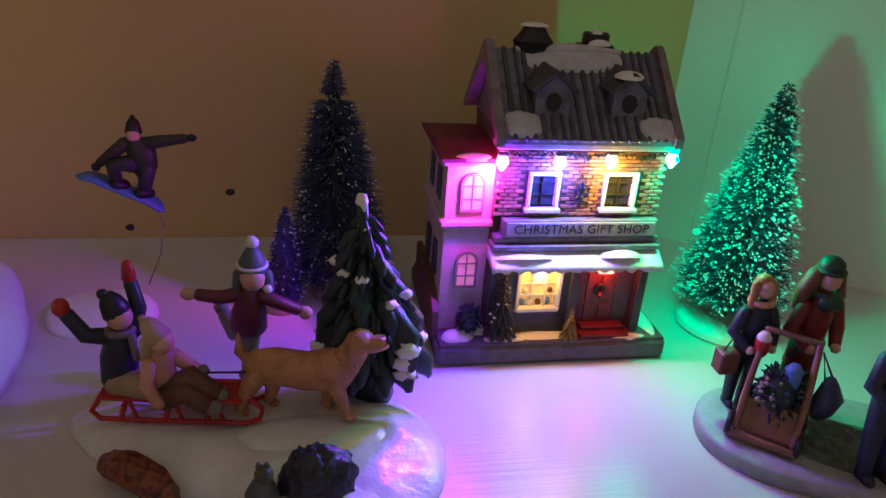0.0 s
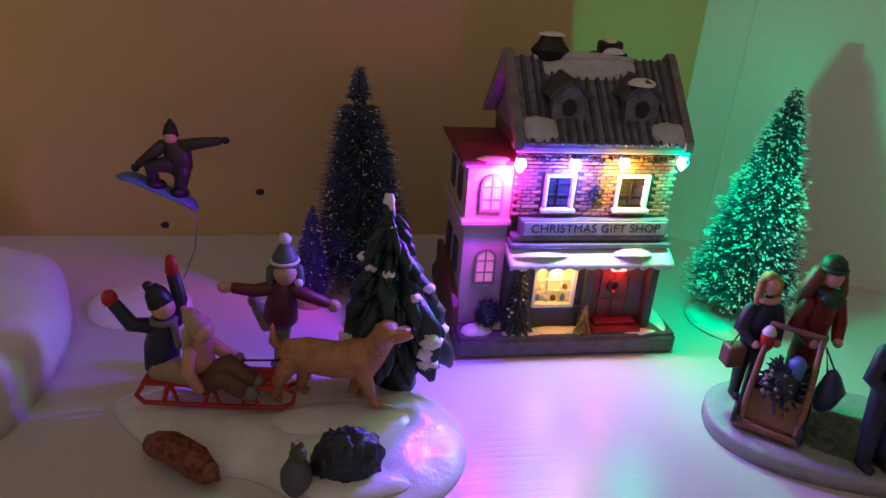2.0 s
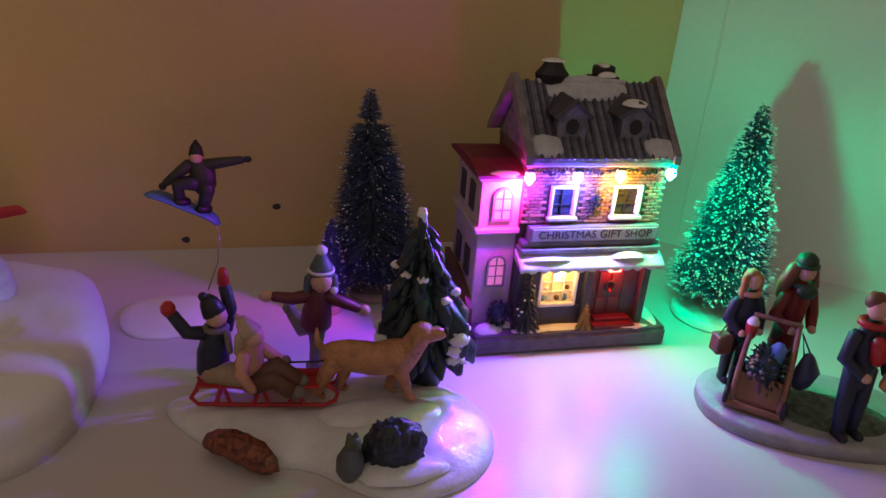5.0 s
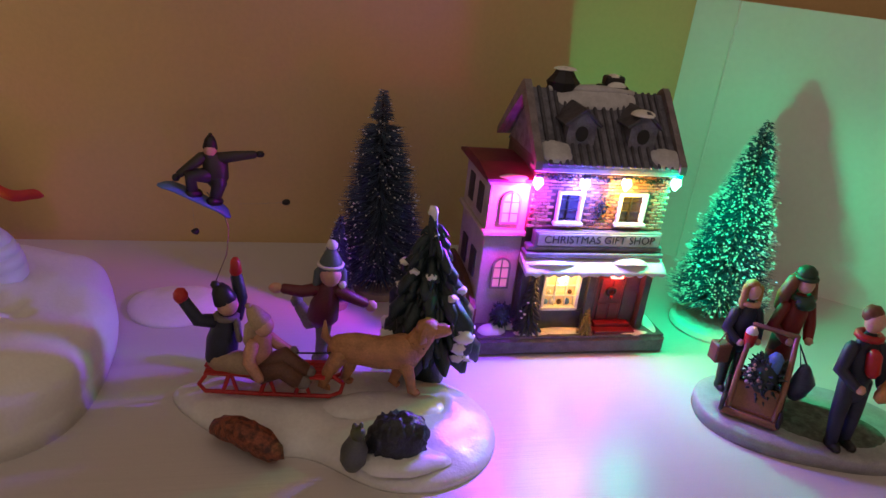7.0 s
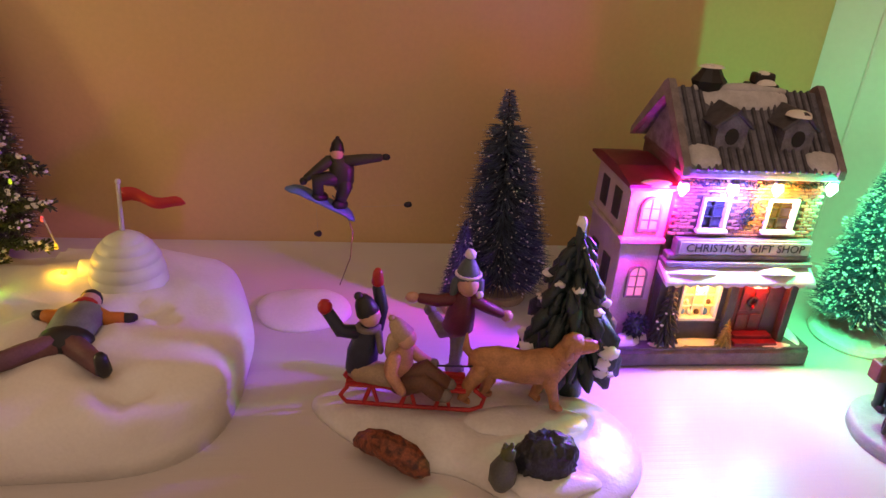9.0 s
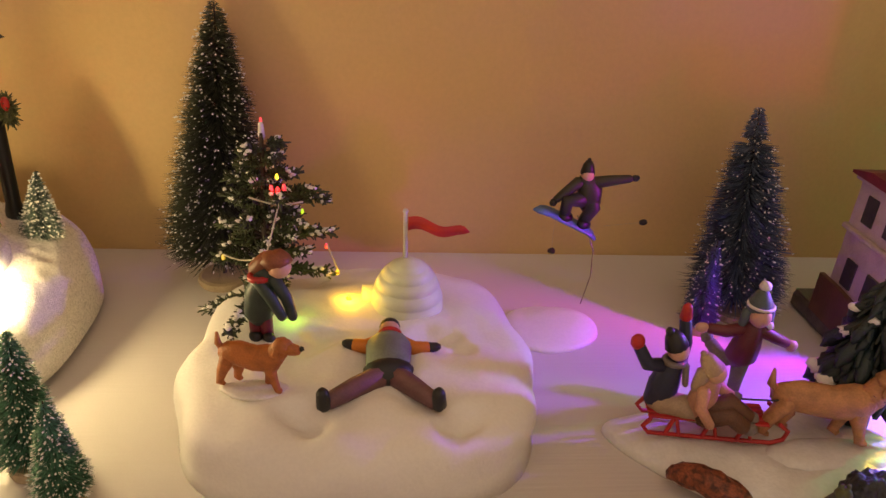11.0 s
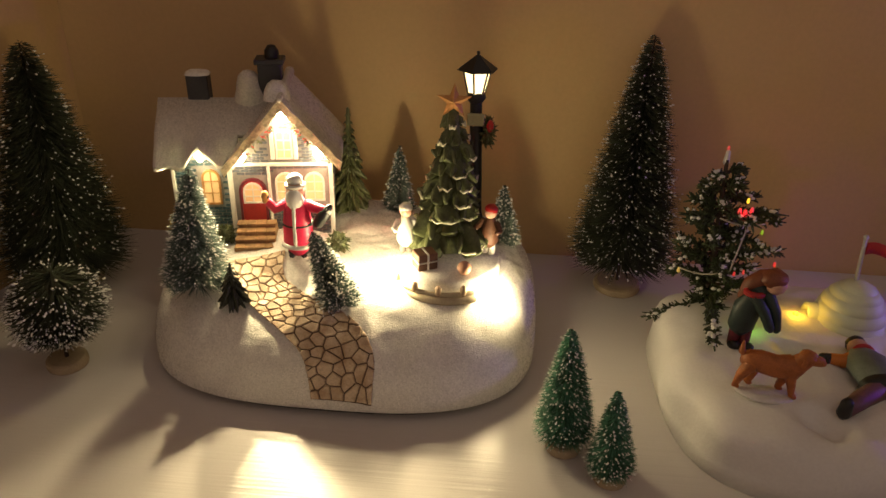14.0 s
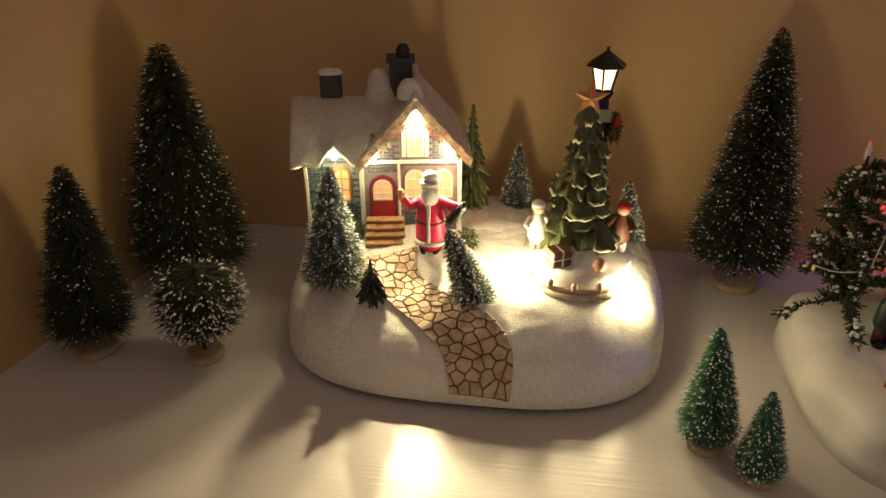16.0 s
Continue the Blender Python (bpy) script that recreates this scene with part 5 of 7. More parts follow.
child("child_figure", (-0.5665, 0.386, 0.0785), 0.3, TRIM, GREYCLOTH, TRIM, label="pale painted child figure beside the tree")
child("child_figure", (-0.5085, 0.392, 0.0785), -0.4, BROWN, TRIM, RED, label="child figure in a brown coat and red hat")
m = Mesh().box((-0.5580, 0.3600, 0.0785), (-0.5440, 0.3720, 0.0905), 0, 0.0006, Matrix.Rotation(0.5, 3, "Z"))
for a in (0, 1):
    m.box((-0.5582, 0.3598, 0.0840), (-0.5438, 0.3722, 0.0852), 1, 0.0002, Matrix.Rotation(0.5, 3, "Z"))
m.box((-0.5517, 0.3597, 0.0786), (-0.5503, 0.3723, 0.0908), 1, 0.0002, Matrix.Rotation(0.5, 3, "Z"))
m.done("gift_box", [BROWN, TRIM], cot, "dark gift box with white ribbon")
Mesh().ball((-0.5240, 0.3600, 0.0830), 0.0048, 0, 12).done("toy_ball", PEACH, cot)
m = Mesh()
m.tube([BC + Vector((0.0420 * math.cos(a), 0.0420 * math.sin(a), -0.0020)) for a in np.linspace(radians(205), radians(300), 18)], 0.0016, 0, 8)
m.tube([BC + Vector((0.0432 * math.cos(a), 0.0432 * math.sin(a), -0.0060)) for a in np.linspace(radians(205), radians(300), 18)], 0.0030, 0, 8)
rail = m.done("low_rail", mat("beige_rail_paint", (0.48, 0.40, 0.28), 0.55, spread=0.25), cot, "low curved beige rail")
for a in np.linspace(radians(222), radians(290), 4):
    c = BC + Vector((0.0420 * math.cos(a), 0.0420 * math.sin(a), -0.0020))
    Mesh().tube([c, c + Vector((0, 0, 0.0045))], 0.0022, 0, 8).done("post", BEIGE, rail)
for p in ((-0.5765, 0.3640, 0.0725), (-0.5005, 0.3660, 0.0630)):
    Mesh().ball(p, (0.0052, 0.0042, 0.0032), 0, 12).done("base_bulb", LAMP_WHITE, cot, "bright warm white bulb")
# lamp post
lb, lt = Vector((-0.5195, 0.4480, 0.066)), Vector((-0.5245, 0.4640, 0.1700))
m = Mesh().tube([lb, lb.lerp(lt, 0.12), lb.lerp(lt, 0.16), lb.lerp(lt, 0.96), lt], [0.0064, 0.0058, 0.0048, 0.0045, 0.0048], 0, 12)
post = m.done("lamp_post", BLACK, cot, "black lamp post with lit lantern")
m = Mesh()
n = 6
c = lt + Vector((0, 0, 0.002))
prof = [(0.0062, 0.0), (0.0105, 0.0180)]
ring = [[c + Vector((r * math.cos(6.283 * k / n + 0.3), r * math.sin(6.283 * k / n + 0.3), z)) for k in range(n)] for r, z in prof]
m.add(ring[0] + ring[1], [(k, (k + 1) % n, n + (k + 1) % n, n + k) for k in range(n)] + [tuple(range(n))[::-1]], 0, False)
m.done("lantern_glass", LANTERN, post, "glowing warm lantern glass")
m = Mesh()
for k in range(n):
    m.tube([ring[0][k] + (ring[0][k] - c) * 0.03, ring[1][k] + (ring[1][k] - c) * 0.02], 0.0008, 0, 5)
m.tube([c + Vector((0, 0, -0.003)), c], [0.0075, 0.0065], 0, 12)
hx = [c + Vector((0.0155 * math.cos(6.283 * k / n + 0.3), 0.0155 * math.sin(6.283 * k / n + 0.3), 0.0175)) for k in range(n)]
m.add(hx + [c + Vector((0, 0, 0.0290))], [(k, (k + 1) % n, n) for k in range(n)] + [tuple(range(n))[::-1]], 0, False)
m.ball(c + Vector((0, 0, 0.0295)), 0.0014, 0, 8)
m.done("lantern_frame", BLACK, post)
m = Mesh().box((-0.5300, 0.4535, 0.1500), (-0.5175, 0.4575, 0.1590), 0, 0.0008)
m.done("sign_plate", mat("pale_green_plate_paint", (0.42, 0.44, 0.24), 0.5, spread=0.2), post, "small pale green plate")
Mesh().ball((-0.5130, 0.4560, 0.1500), (0.0028, 0.0022, 0.0050), 0, 10, 0.2, 3, 400).done("bow", RED, post, "red bow")
shrub("post_wreath", cot, (-0.5145, 0.4600, 0.1440), 0.0055, 0.0120, LEAF, 110, 6, 0.0028)
for c, rx, ry, h, k in (((-0.597, 0.425, 0.0715), 0.022, 0.020, 0.008, 8),):
    blob_patch(Mesh(), c, rx, ry, h, 0, None, k).done("snow_drift", GLITTER, cot, "low drift of glitter snow")
# trees on the hill
bristle_tree("frosted_tree", (-0.7020, 0.3450, 0.066), (-0.7065, 0.3650, 0.141), 0.0265, PALE_GREEN, "frosted grey-green bristle tree", 41, 5000, snow=0.30, blob=0.00045, lo=0.02, disc=0, parent=cot, bulge=0.8)
bristle_tree("frosted_tree", (-0.6030, 0.3400, 0.058), (-0.6270, 0.3640, 0.101), 0.0175, PALE_GREEN, "small leaning frosted bristle tree", 42, 3600, snow=0.35, blob=0.00045, lo=0.02, disc=0, parent=cot, bulge=0.6)
bristle_tree("frosted_tree", (-0.4985, 0.4350, 0.066), (-0.4990, 0.4470, 0.108), 0.0160, PALE_GREEN, "small frosted bristle tree", 43, 2800, snow=0.35, blob=0.00045, lo=0.02, disc=0, parent=cot)
bristle_tree("frosted_tree", (-0.5830, 0.4680, 0.060), (-0.5840, 0.4860, 0.120), 0.0185, PALE_GREEN, "dim frosted bristle tree", 44, 3000, snow=0.25, blob=0.00045, lo=0.02, disc=0, parent=cot)
resin_conifer("tall_conifer", cot, (-0.6190, 0.4550, 0.066), 0.095, 0.0150, mat("gold_green_paint", (0.10, 0.11, 0.04), 0.35, spread=0.5, scale=300), 14, 25, None, "tall gold-flecked green conifer")
resin_conifer("dark_conifer", cot, (-0.6735, 0.3330, 0.0600), 0.031, 0.0095, mat("dim_green_paint", (0.03, 0.035, 0.02), 0.5, spread=0.4), 7, 26, None, "small dark green conifer")
shrub("bush", cot, (-0.6985, 0.3930, 0.0790), 0.0070, 0.0080, LEAF, 110, 7)
shrub("bush", cot, (-0.6155, 0.3900, 0.0800), 0.0085, 0.0085, LEAF, 110, 8)

# ---- snow angel ornament: hill, igloo, decorated tree, figures ----
ang = thing("snow_angel_ornament", (-0.282, 0.36, 0), "white snow hill ornament with igloo, lit tree and snow angel", "ornament")


def ang_out(a):
    x, y = math.cos(a), math.sin(a)
    k = (abs(x) ** 3.4 + abs(y) ** 3.4) ** (-1 / 3.4)
    w = 1 + 0.035 * noise.noise(Vector((x * 1.5, y * 1.5, 4.2)))
    return (-0.283 + 0.104 * k * x * w, 0.352 + 0.100 * k * y * w)


def ang_height(x, y):
    return 0.0455 + 0.003 * noise.noise(Vector((x, y, 2.0)) * 30) - 0.010 * max(0.0, (y - 0.40) / 0.05) * (x < -0.31)


m = Mesh()
marks = [(x, y, 0.0080, 0.0075, 0.0058) for x, y in ((-0.312, 0.336), (-0.307, 0.350), (-0.296, 0.358), (-0.284, 0.351), (-0.247, 0.345), (-0.241, 0.353), (-0.229, 0.350), (-0.2215, 0.338), (-0.313, 0.283), (-0.304, 0.276), (-0.232, 0.272), (-0.224, 0.280))]
marks += [(-0.297, 0.342, 0.012, 0.011, 0.0024), (-0.235, 0.339, 0.012, 0.011, 0.0024), (-0.286, 0.294, 0.013, 0.010, 0.0026), (-0.248, 0.293, 0.013, 0.010, 0.0026), (-0.266, 0.325, 0.017, 0.022, 0.0030)]
mound(m, ang_out, ang_height, p=5.0, rings=60, segs=130, bumps=0.0035, freq=38, dents=marks, lumpy=0.07)
m.done("hill", SNOW, ang, "smooth white snow hill with pressed angel marks")


def dome(mesh, c, r, h, rows=6, n=26, slot=0):
    """Igloo shell: courses of blocks, each stepped in a little from the one below."""
    vs, fs = [], []
    c = Vector(c)
    for i in range(rows):
        a0, a1 = math.pi / 2 * i / rows, math.pi / 2 * (i + 0.86) / rows
        for a, k in ((a0, 1.0), (a1, 1.0), (a1 + 0.012, 0.955)):
            vs += [c + Vector((r * k * math.cos(a) * math.cos(6.2832 * j / n), r * k * math.cos(a) * math.sin(6.2832 * j / n), h * math.sin(a))) for j in range(n)]
    L = rows * 3
    for i in range(L - 1):
        fs += [(i * n + j, i * n + (j + 1) % n, (i + 1) * n + (j + 1) % n, (i + 1) * n + j) for j in range(n)]
    fs.append([(L - 1) * n + j for j in range(n)])
    return mesh.add(vs, fs, slot)


IGLOO = mat("pale_igloo_plastic", (0.66, 0.70, 0.56), 0.45, spread=0.05, scale=80, bump=0.04)
m = dome(Mesh(), (-0.2535, 0.388, 0.0425), 0.0238, 0.0340)
ig = m.done("igloo", IGLOO, ang, "pale igloo with stepped block courses")
m = Mesh()
n = 14
o = Vector((-0.2720, 0.3905, 0.0430))
vs = [o + Vector((dx, s * 0.0085 * math.cos(a) * 0.95, s * 0.0125 * math.sin(a))) for dx, s in ((0.006, 1.0), (-0.0105, 1.0), (-0.0105, 0.72), (0.004, 0.72)) for a in np.linspace(0, math.pi, n)]
m.add(vs, [(i * n + j, (i + 1) * n + j, (i + 1) * n + j + 1, i * n + j + 1) for i in range(3) for j in range(n - 1)], 0)
m.done("tunnel", IGLOO, ig)
r = random.Random(3)
m = Mesh()
for i in range(5):
    for j in range(13):
        a = 6.283 * (j + 0.5 * (i % 2)) / 13
        b0, b1 = math.pi / 2 * i / 6 + 0.02, math.pi / 2 * (i + 0.84) / 6
        P = lambda b, k=1.012: Vector((-0.2535, 0.388, 0.0425)) + Vector((0.0225 * k * math.cos(b) * math.cos(a), 0.0225 * k * math.cos(b) * math.sin(a), 0.0275 * math.sin(b)))
        m.tube([P(b0), P(b1)], 0.00022, 0, 4)
m.done("block_joints", mat("grey_joint_paint", (0.55, 0.57, 0.48), 0.6), ig, kind="stuff")
m = Mesh().tube([(-0.2550, 0.3900, 0.068), (-0.2555, 0.3955, 0.1050)], [0.0016, 0.0013], 0, 8).ball((-0.2555, 0.3957, 0.1065), 0.0019, 0, 8)
pole = m.done("flagpole", mat("striped_pole_paint", (0.55, 0.53, 0.50), 0.4, spread=0.2), ang, "pale flagpole on the igloo")
vs, fs = [], []
K = 14
for k in range(K + 1):
    f = k / K
    x = -0.2538 + 0.0385 * f
    y = 0.3945 - 0.006 * f + 0.0014 * math.sin(f * 9)
    mid, half = 0.0985 - 0.0035 * f + 0.0012 * math.sin(f * 8.5), 0.0046 * (1 - 0.35 * f) if f < 0.9 else 0.0046 * (1 - f) * 6.5 + 0.0003
    for s in (-0.0003, 0.0003):
        vs += [(x, y + s, mid + half), (x, y + s, mid - half)]
for k in range(K):
    a = 4 * k
    fs += [(a, a + 1, a + 5, a + 4), (a + 2, a + 6, a + 7, a + 3), (a, a + 4, a + 6, a + 2), (a + 1, a + 3, a + 7, a + 5)]
fs += [(0, 2, 3, 1), (4 * K, 4 * K + 1, 4 * K + 3, 4 * K + 2)]
Mesh().add(vs, fs).done("flag", mat("red_flag_plastic", (0.50, 0.02, 0.02), 0.45, spread=0.15), pole, "red waving pennant")

# figure lying in the snow
m = Mesh()
z = 0.0475
m.tube([(-0.2655, 0.3070, z), (-0.2655, 0.3180, z + 0.001), (-0.2650, 0.3330, z + 0.001), (-0.2645, 0.3410, z + 0.001)], [0.0072, 0.0080, 0.0086, 0.0060], 0, 14, 1.6)
m.tube([(-0.2650, 0.3060, z), (-0.2652, 0.3110, z)], [0.0080, 0.0090], 1, 14, 1.6)
m.tube([(-0.2690, 0.3060, z), (-0.2830, 0.2965, z), (-0.2965, 0.2850, z)], [0.0066, 0.0058, 0.0046], 2, 10)
m.tube([(-0.2610, 0.3060, z), (-0.2510, 0.2960, z), (-0.2405, 0.2845, z)], [0.0066, 0.0058, 0.0046], 2, 10)
for x in (-0.2985, -0.2385):
    m.tube([(x, 0.2830, z - 0.001), (x - 0.0005, 0.2820, z + 0.008)], [0.0042, 0.0034], 1, 10)
m.tube([(-0.2720, 0.3370, z), (-0.2790, 0.3340, z), (-0.2855, 0.3360, z)], [0.0050, 0.0044, 0.0036], 3, 10)
m.tube([(-0.2580, 0.3370, z), (-0.2500, 0.3320, z), (-0.2420, 0.3330, z)], [0.0050, 0.0044, 0.0036], 3, 10)
m.tube([(-0.2860, 0.3360, z), (-0.2905, 0.3375, z)], [0.0034, 0.0026], 1, 8).tube([(-0.2415, 0.3330, z), (-0.2365, 0.3340, z)], [0.0034, 0.0026], 1, 8)
m.ball((-0.2645, 0.3475, z + 0.002), (0.0066, 0.0064, 0.0060), 4, 12)
m.ball((-0.2645, 0.3515, z + 0.002), (0.0064, 0.0046, 0.0062), 1, 12)
m.tube([(-0.2645 + 0.0060 * math.cos(a), 0.3400 + 0.0022 * math.sin(a), z + 0.003 + 0.004 * math.sin(a)) for a in np.linspace(0, 6.28, 13)], 0.0018, 5, 6)
m.box((-0.2652, 0.322, z + 0.0073), (-0.2644, 0.332, z + 0.0086), 6, 0.0002)
m.done("angel_figure", [mat("grey_green_vest_paint", (0.19, 0.23, 0.20), 0.5, spread=0.3), BLACK, mat("plum_trouser_paint", (0.17, 0.08, 0.09), 0.55, spread=0.3), ORANGE, PINK, RED, TRIM], ang, "figure lying on its back in a green vest and orange sleeves")


def dog(name, parent, hind, fore, h, material, collar, label, tail_up=True, head_turn=(0, 0, 0)):
    """A modelled dog standing from the hind feet to the fore feet, h high at the back."""
    m = Mesh()
    a, b = Vector(hind), Vector(fore)
    d = (b - a)
    L = d.length
    d.normalize()
    s = Vector((-d.y, d.x, 0)).normalized()
    up = Vector((0, 0, 1))
    body = [a + up * h * 0.80 - d * L * 0.06, a + up * h * 0.80 + d * L * 0.20, a + up * h * 0.74 + d * L * 0.62, b + up * h * 0.80 + d * L * 0.02, b + up * h * 0.95 + d * L * 0.15]
    m.tube(body, [h * 0.25, h * 0.29, h * 0.30, h * 0.33, h * 0.24], 0, 16, 0.85)
    hd = b + up * h * 1.12 + d * L * 0.30 + Vector(head_turn)
    m.tube([body[-1], hd], [h * 0.23, h * 0.19], 0, 12)
    m.ball(hd + up * h * 0.03, (h * 0.22, h * 0.21, h * 0.20), 0, 14)
    m.tube([hd + d * h * 0.08, hd + d * h * 0.33 - up * h * 0.03 + Vector(head_turn) * 0.5], [h * 0.15, h * 0.115], 0, 10)
    m.ball(hd + d * h * 0.42 + up * h * 0.03 + Vector(head_turn) * 0.5, h * 0.05, 1, 8)
    for k in (-1, 1):
        m.tube([hd + s * h * 0.15 * k + up * h * 0.12 - d * h * 0.03, hd + s * h * 0.22 * k - d * h * 0.08 - up * h * 0.10], [h * 0.05, h * 0.085], 0, 8, 0.5)
        hip, sho = a + up * h * 0.72 + s * h * 0.11 * k, b + up * h * 0.66 + s * h * 0.11 * k
        f = 0.16 * k
        m.tube([hip, hip * 0.5 + a * 0.5 + s * h * 0.055 * k + d * L * (f - 0.02), a + s * h * 0.12 * k - d * L * (0.10 - f) + up * h * 0.06, a + s * h * 0.12 * k + d * L * (f - 0.02) + up * h * 0.03], [h * 0.18, h * 0.12, h * 0.08, h * 0.07], 0, 10)
        m.tube([sho, b + up * h * 0.34 + s * h * 0.12 * k - d * L * f * 0.6, b + s * h * 0.12 * k - d * L * f + up * h * 0.06, b + s * h * 0.12 * k + d * L * (0.07 - f) + up * h * 0.03], [h * 0.16, h * 0.10, h * 0.075, h * 0.068], 0, 10)
    t = a + up * h * 0.86 - d * L * 0.14
    m.tube([t, t - d * L * 0.13 + up * h * 0.14, t - d * L * (0.14 if tail_up else 0.24) + up * h * (0.42 if tail_up else 0.20)], [h * 0.07, h * 0.075, h * 0.03], 0, 8)
    n = body[-1] + (hd - body[-1]) * 0.25
    ax = (hd - body[-1]).normalized()
    u1 = ax.cross(s).normalized()
    m.tube([n + (s * math.cos(q) + u1 * math.sin(q)) * h * 0.185 for q in np.linspace(0, 6.283, 13)], h * 0.022, 2, 6)
    m.v = [tuple(Vector(v) + noise.noise_vector(Vector(v) * 420) * h * 0.035) for v in m.v]
    return m.done(name, [material, BLACK, collar], parent, label)


dog("dog_figure", ang, (-0.3490, 0.3040, 0.0455), (-0.3270, 0.2990, 0.0455), 0.0245, RUST, BLUE, "orange-brown dog figure on a small snow plate")
mound(Mesh(), lambda a: (-0.3360 + 0.0190 * math.cos(a) * (1 + 0.12 * math.sin(3 * a)), 0.2985 + 0.0085 * math.sin(a)), lambda x, y: 0.0024, p=3, rings=6, segs=30, floor=0.0440).done("dog_plate", TRIM, ang)

# child bending over beside the tree
m = Mesh()
m.tube([(-0.3440, 0.349, 0.046), (-0.3435, 0.349, 0.062)], [0.0036, 0.0045], 1, 8).tube([(-0.3370, 0.348, 0.046), (-0.3380, 0.348, 0.062)], [0.0036, 0.0045], 1, 8)
m.tube([(-0.3450, 0.3465, 0.0465), (-0.3425, 0.3445, 0.0465)], 0.0034, 4, 8).tube([(-0.3370, 0.3450, 0.0465), (-0.3345, 0.3430, 0.0465)], 0.0034, 4, 8)
m.tube([(-0.3415, 0.349, 0.060), (-0.3400, 0.349, 0.074), (-0.3350, 0.348, 0.088)], [0.0085, 0.0090, 0.0062], 0, 12, 0.85)
m.tube([(-0.3310, 0.346, 0.086), (-0.3240, 0.344, 0.074), (-0.3210, 0.343, 0.062)], [0.0042, 0.0036, 0.0030], 0, 8)
m.tube([(-0.3400, 0.345, 0.086), (-0.3320, 0.341, 0.075), (-0.3265, 0.340, 0.064)], [0.0042, 0.0036, 0.0030], 0, 8)
m.ball((-0.3275, 0.3465, 0.0935), (0.0070, 0.0068, 0.0070), 2, 12)
m.ball((-0.3295, 0.3480, 0.0965), (0.0088, 0.0080, 0.0064), 3, 12, 0.25, 4, 300)
m.tube([(-0.3340, 0.350, 0.0960), (-0.3410, 0.352, 0.0890), (-0.3440, 0.353, 0.0800)], [0.0058, 0.0055, 0.0030], 3, 8)
m.tube([(-0.3390 + 0.0052 * math.cos(a), 0.347 + 0.0045 * math.sin(a), 0.0865) for a in np.linspace(0, 6.28, 13)], 0.0022, 5, 6)
m.done("child_figure", [mat("dark_teal_coat_paint", (0.025, 0.045, 0.04), 0.5, spread=0.35), DARK_RED, PINK, mat("auburn_hair_paint", (0.24, 0.07, 0.03), 0.5, spread=0.4), BLACK, RED], ang, "auburn-haired figure in a dark coat bending over")

# decorated tree with tiny coloured lights
SPRIG = mat("moss_green_sprig", (0.055, 0.075, 0.03), 0.6, spread=0.5, scale=200, bump=0, island=0.5)
tree_base, tree_tip = Vector((-0.3460, 0.4010, 0.030)), Vector((-0.3470, 0.4290, 0.1480))
m = Mesh().tube([tree_base, tree_base.lerp(tree_tip, 0.5), tree_tip], [0.0032, 0.0024, 0.0012], 0, 8)
deco = m.done("decorated_tree", BARK, ang, "twiggy green tree with snow and coloured lights")
boughs = [((-0.385, 0.400, 0.030), 0.10), ((-0.358, 0.345, 0.049), 0.14), ((-0.307, 0.402, 0.058), 0.22), ((-0.305, 0.412, 0.083), 0.36), ((-0.376, 0.408, 0.066), 0.26), ((-0.372, 0.412, 0.088), 0.42), ((-0.313, 0.412, 0.112), 0.62), ((-0.308, 0.415, 0.105), 0.60), ((-0.368, 0.416, 0.106), 0.58), ((-0.366, 0.420, 0.116), 0.68), ((-0.333, 0.396, 0.112), 0.66), ((-0.346, 0.385, 0.075), 0.38), ((-0.335, 0.440, 0.090), 0.45), ((-0.355, 0.395, 0.098), 0.56), ((-0.325, 0.420, 0.120), 0.74), ((-0.358, 0.422, 0.128), 0.80), ((-0.337, 0.424, 0.130), 0.82), ((-0.322, 0.405, 0.092), 0.50)]
r = random.Random(6)
for k in range(22):
    f = 0.30 + 0.62 * k / 22
    a, reach = k * 2.4, 0.026 * (1 - f) + 0.008
    c = tree_base.lerp(tree_tip, f)
    boughs.append(((c.x + reach * math.cos(a), c.y + reach * math.sin(a), c.z + r.uniform(-0.004, 0.006)), f))
for k in range(16):
    f = 0.06 + 0.30 * k / 16
    a, c = k * 2.4 + 0.5, tree_base.lerp(tree_tip, f)
    boughs.append(((c.x + 0.0115 * math.cos(a), c.y + 0.0115 * math.sin(a), c.z + r.uniform(0.002, 0.010)), f))
for tip, f in boughs:
    tip = Vector(tip)
    root = tree_base.lerp(tree_tip, f)
    d = tip - root
    b = Mesh().tube([root, root.lerp(tip, 0.55) + Vector((0, 0, d.length * 0.06)), tip], [0.0013, 0.0010, 0.0005], 0, 5)
    for k in range(int(34 + d.length * 3200)):
        t = r.uniform(0.25, 1.03)
        p = root.lerp(tip, t) + Vector((0, 0, d.length * 0.06 * math.sin(t * 3)))
        q = Vector((r.gauss(0, 1), r.gauss(0, 1), r.gauss(0.1, 1))).normalized() + d.normalized() * 0.5
        b.tube([p, p + q * r.uniform(0.003, 0.0062)], [0.0011, 0.0005], 1, 4)
        if t > 0.72 and r.random() < 0.16:
            b.ball(p + q * 0.003 + Vector((0, 0, 0.001)), (r.uniform(.0011, .0024), 0.0016, 0.0012), 2, 6)
    b.done("bough", [BARK, SPRIG, TIP_SNOW], deco)
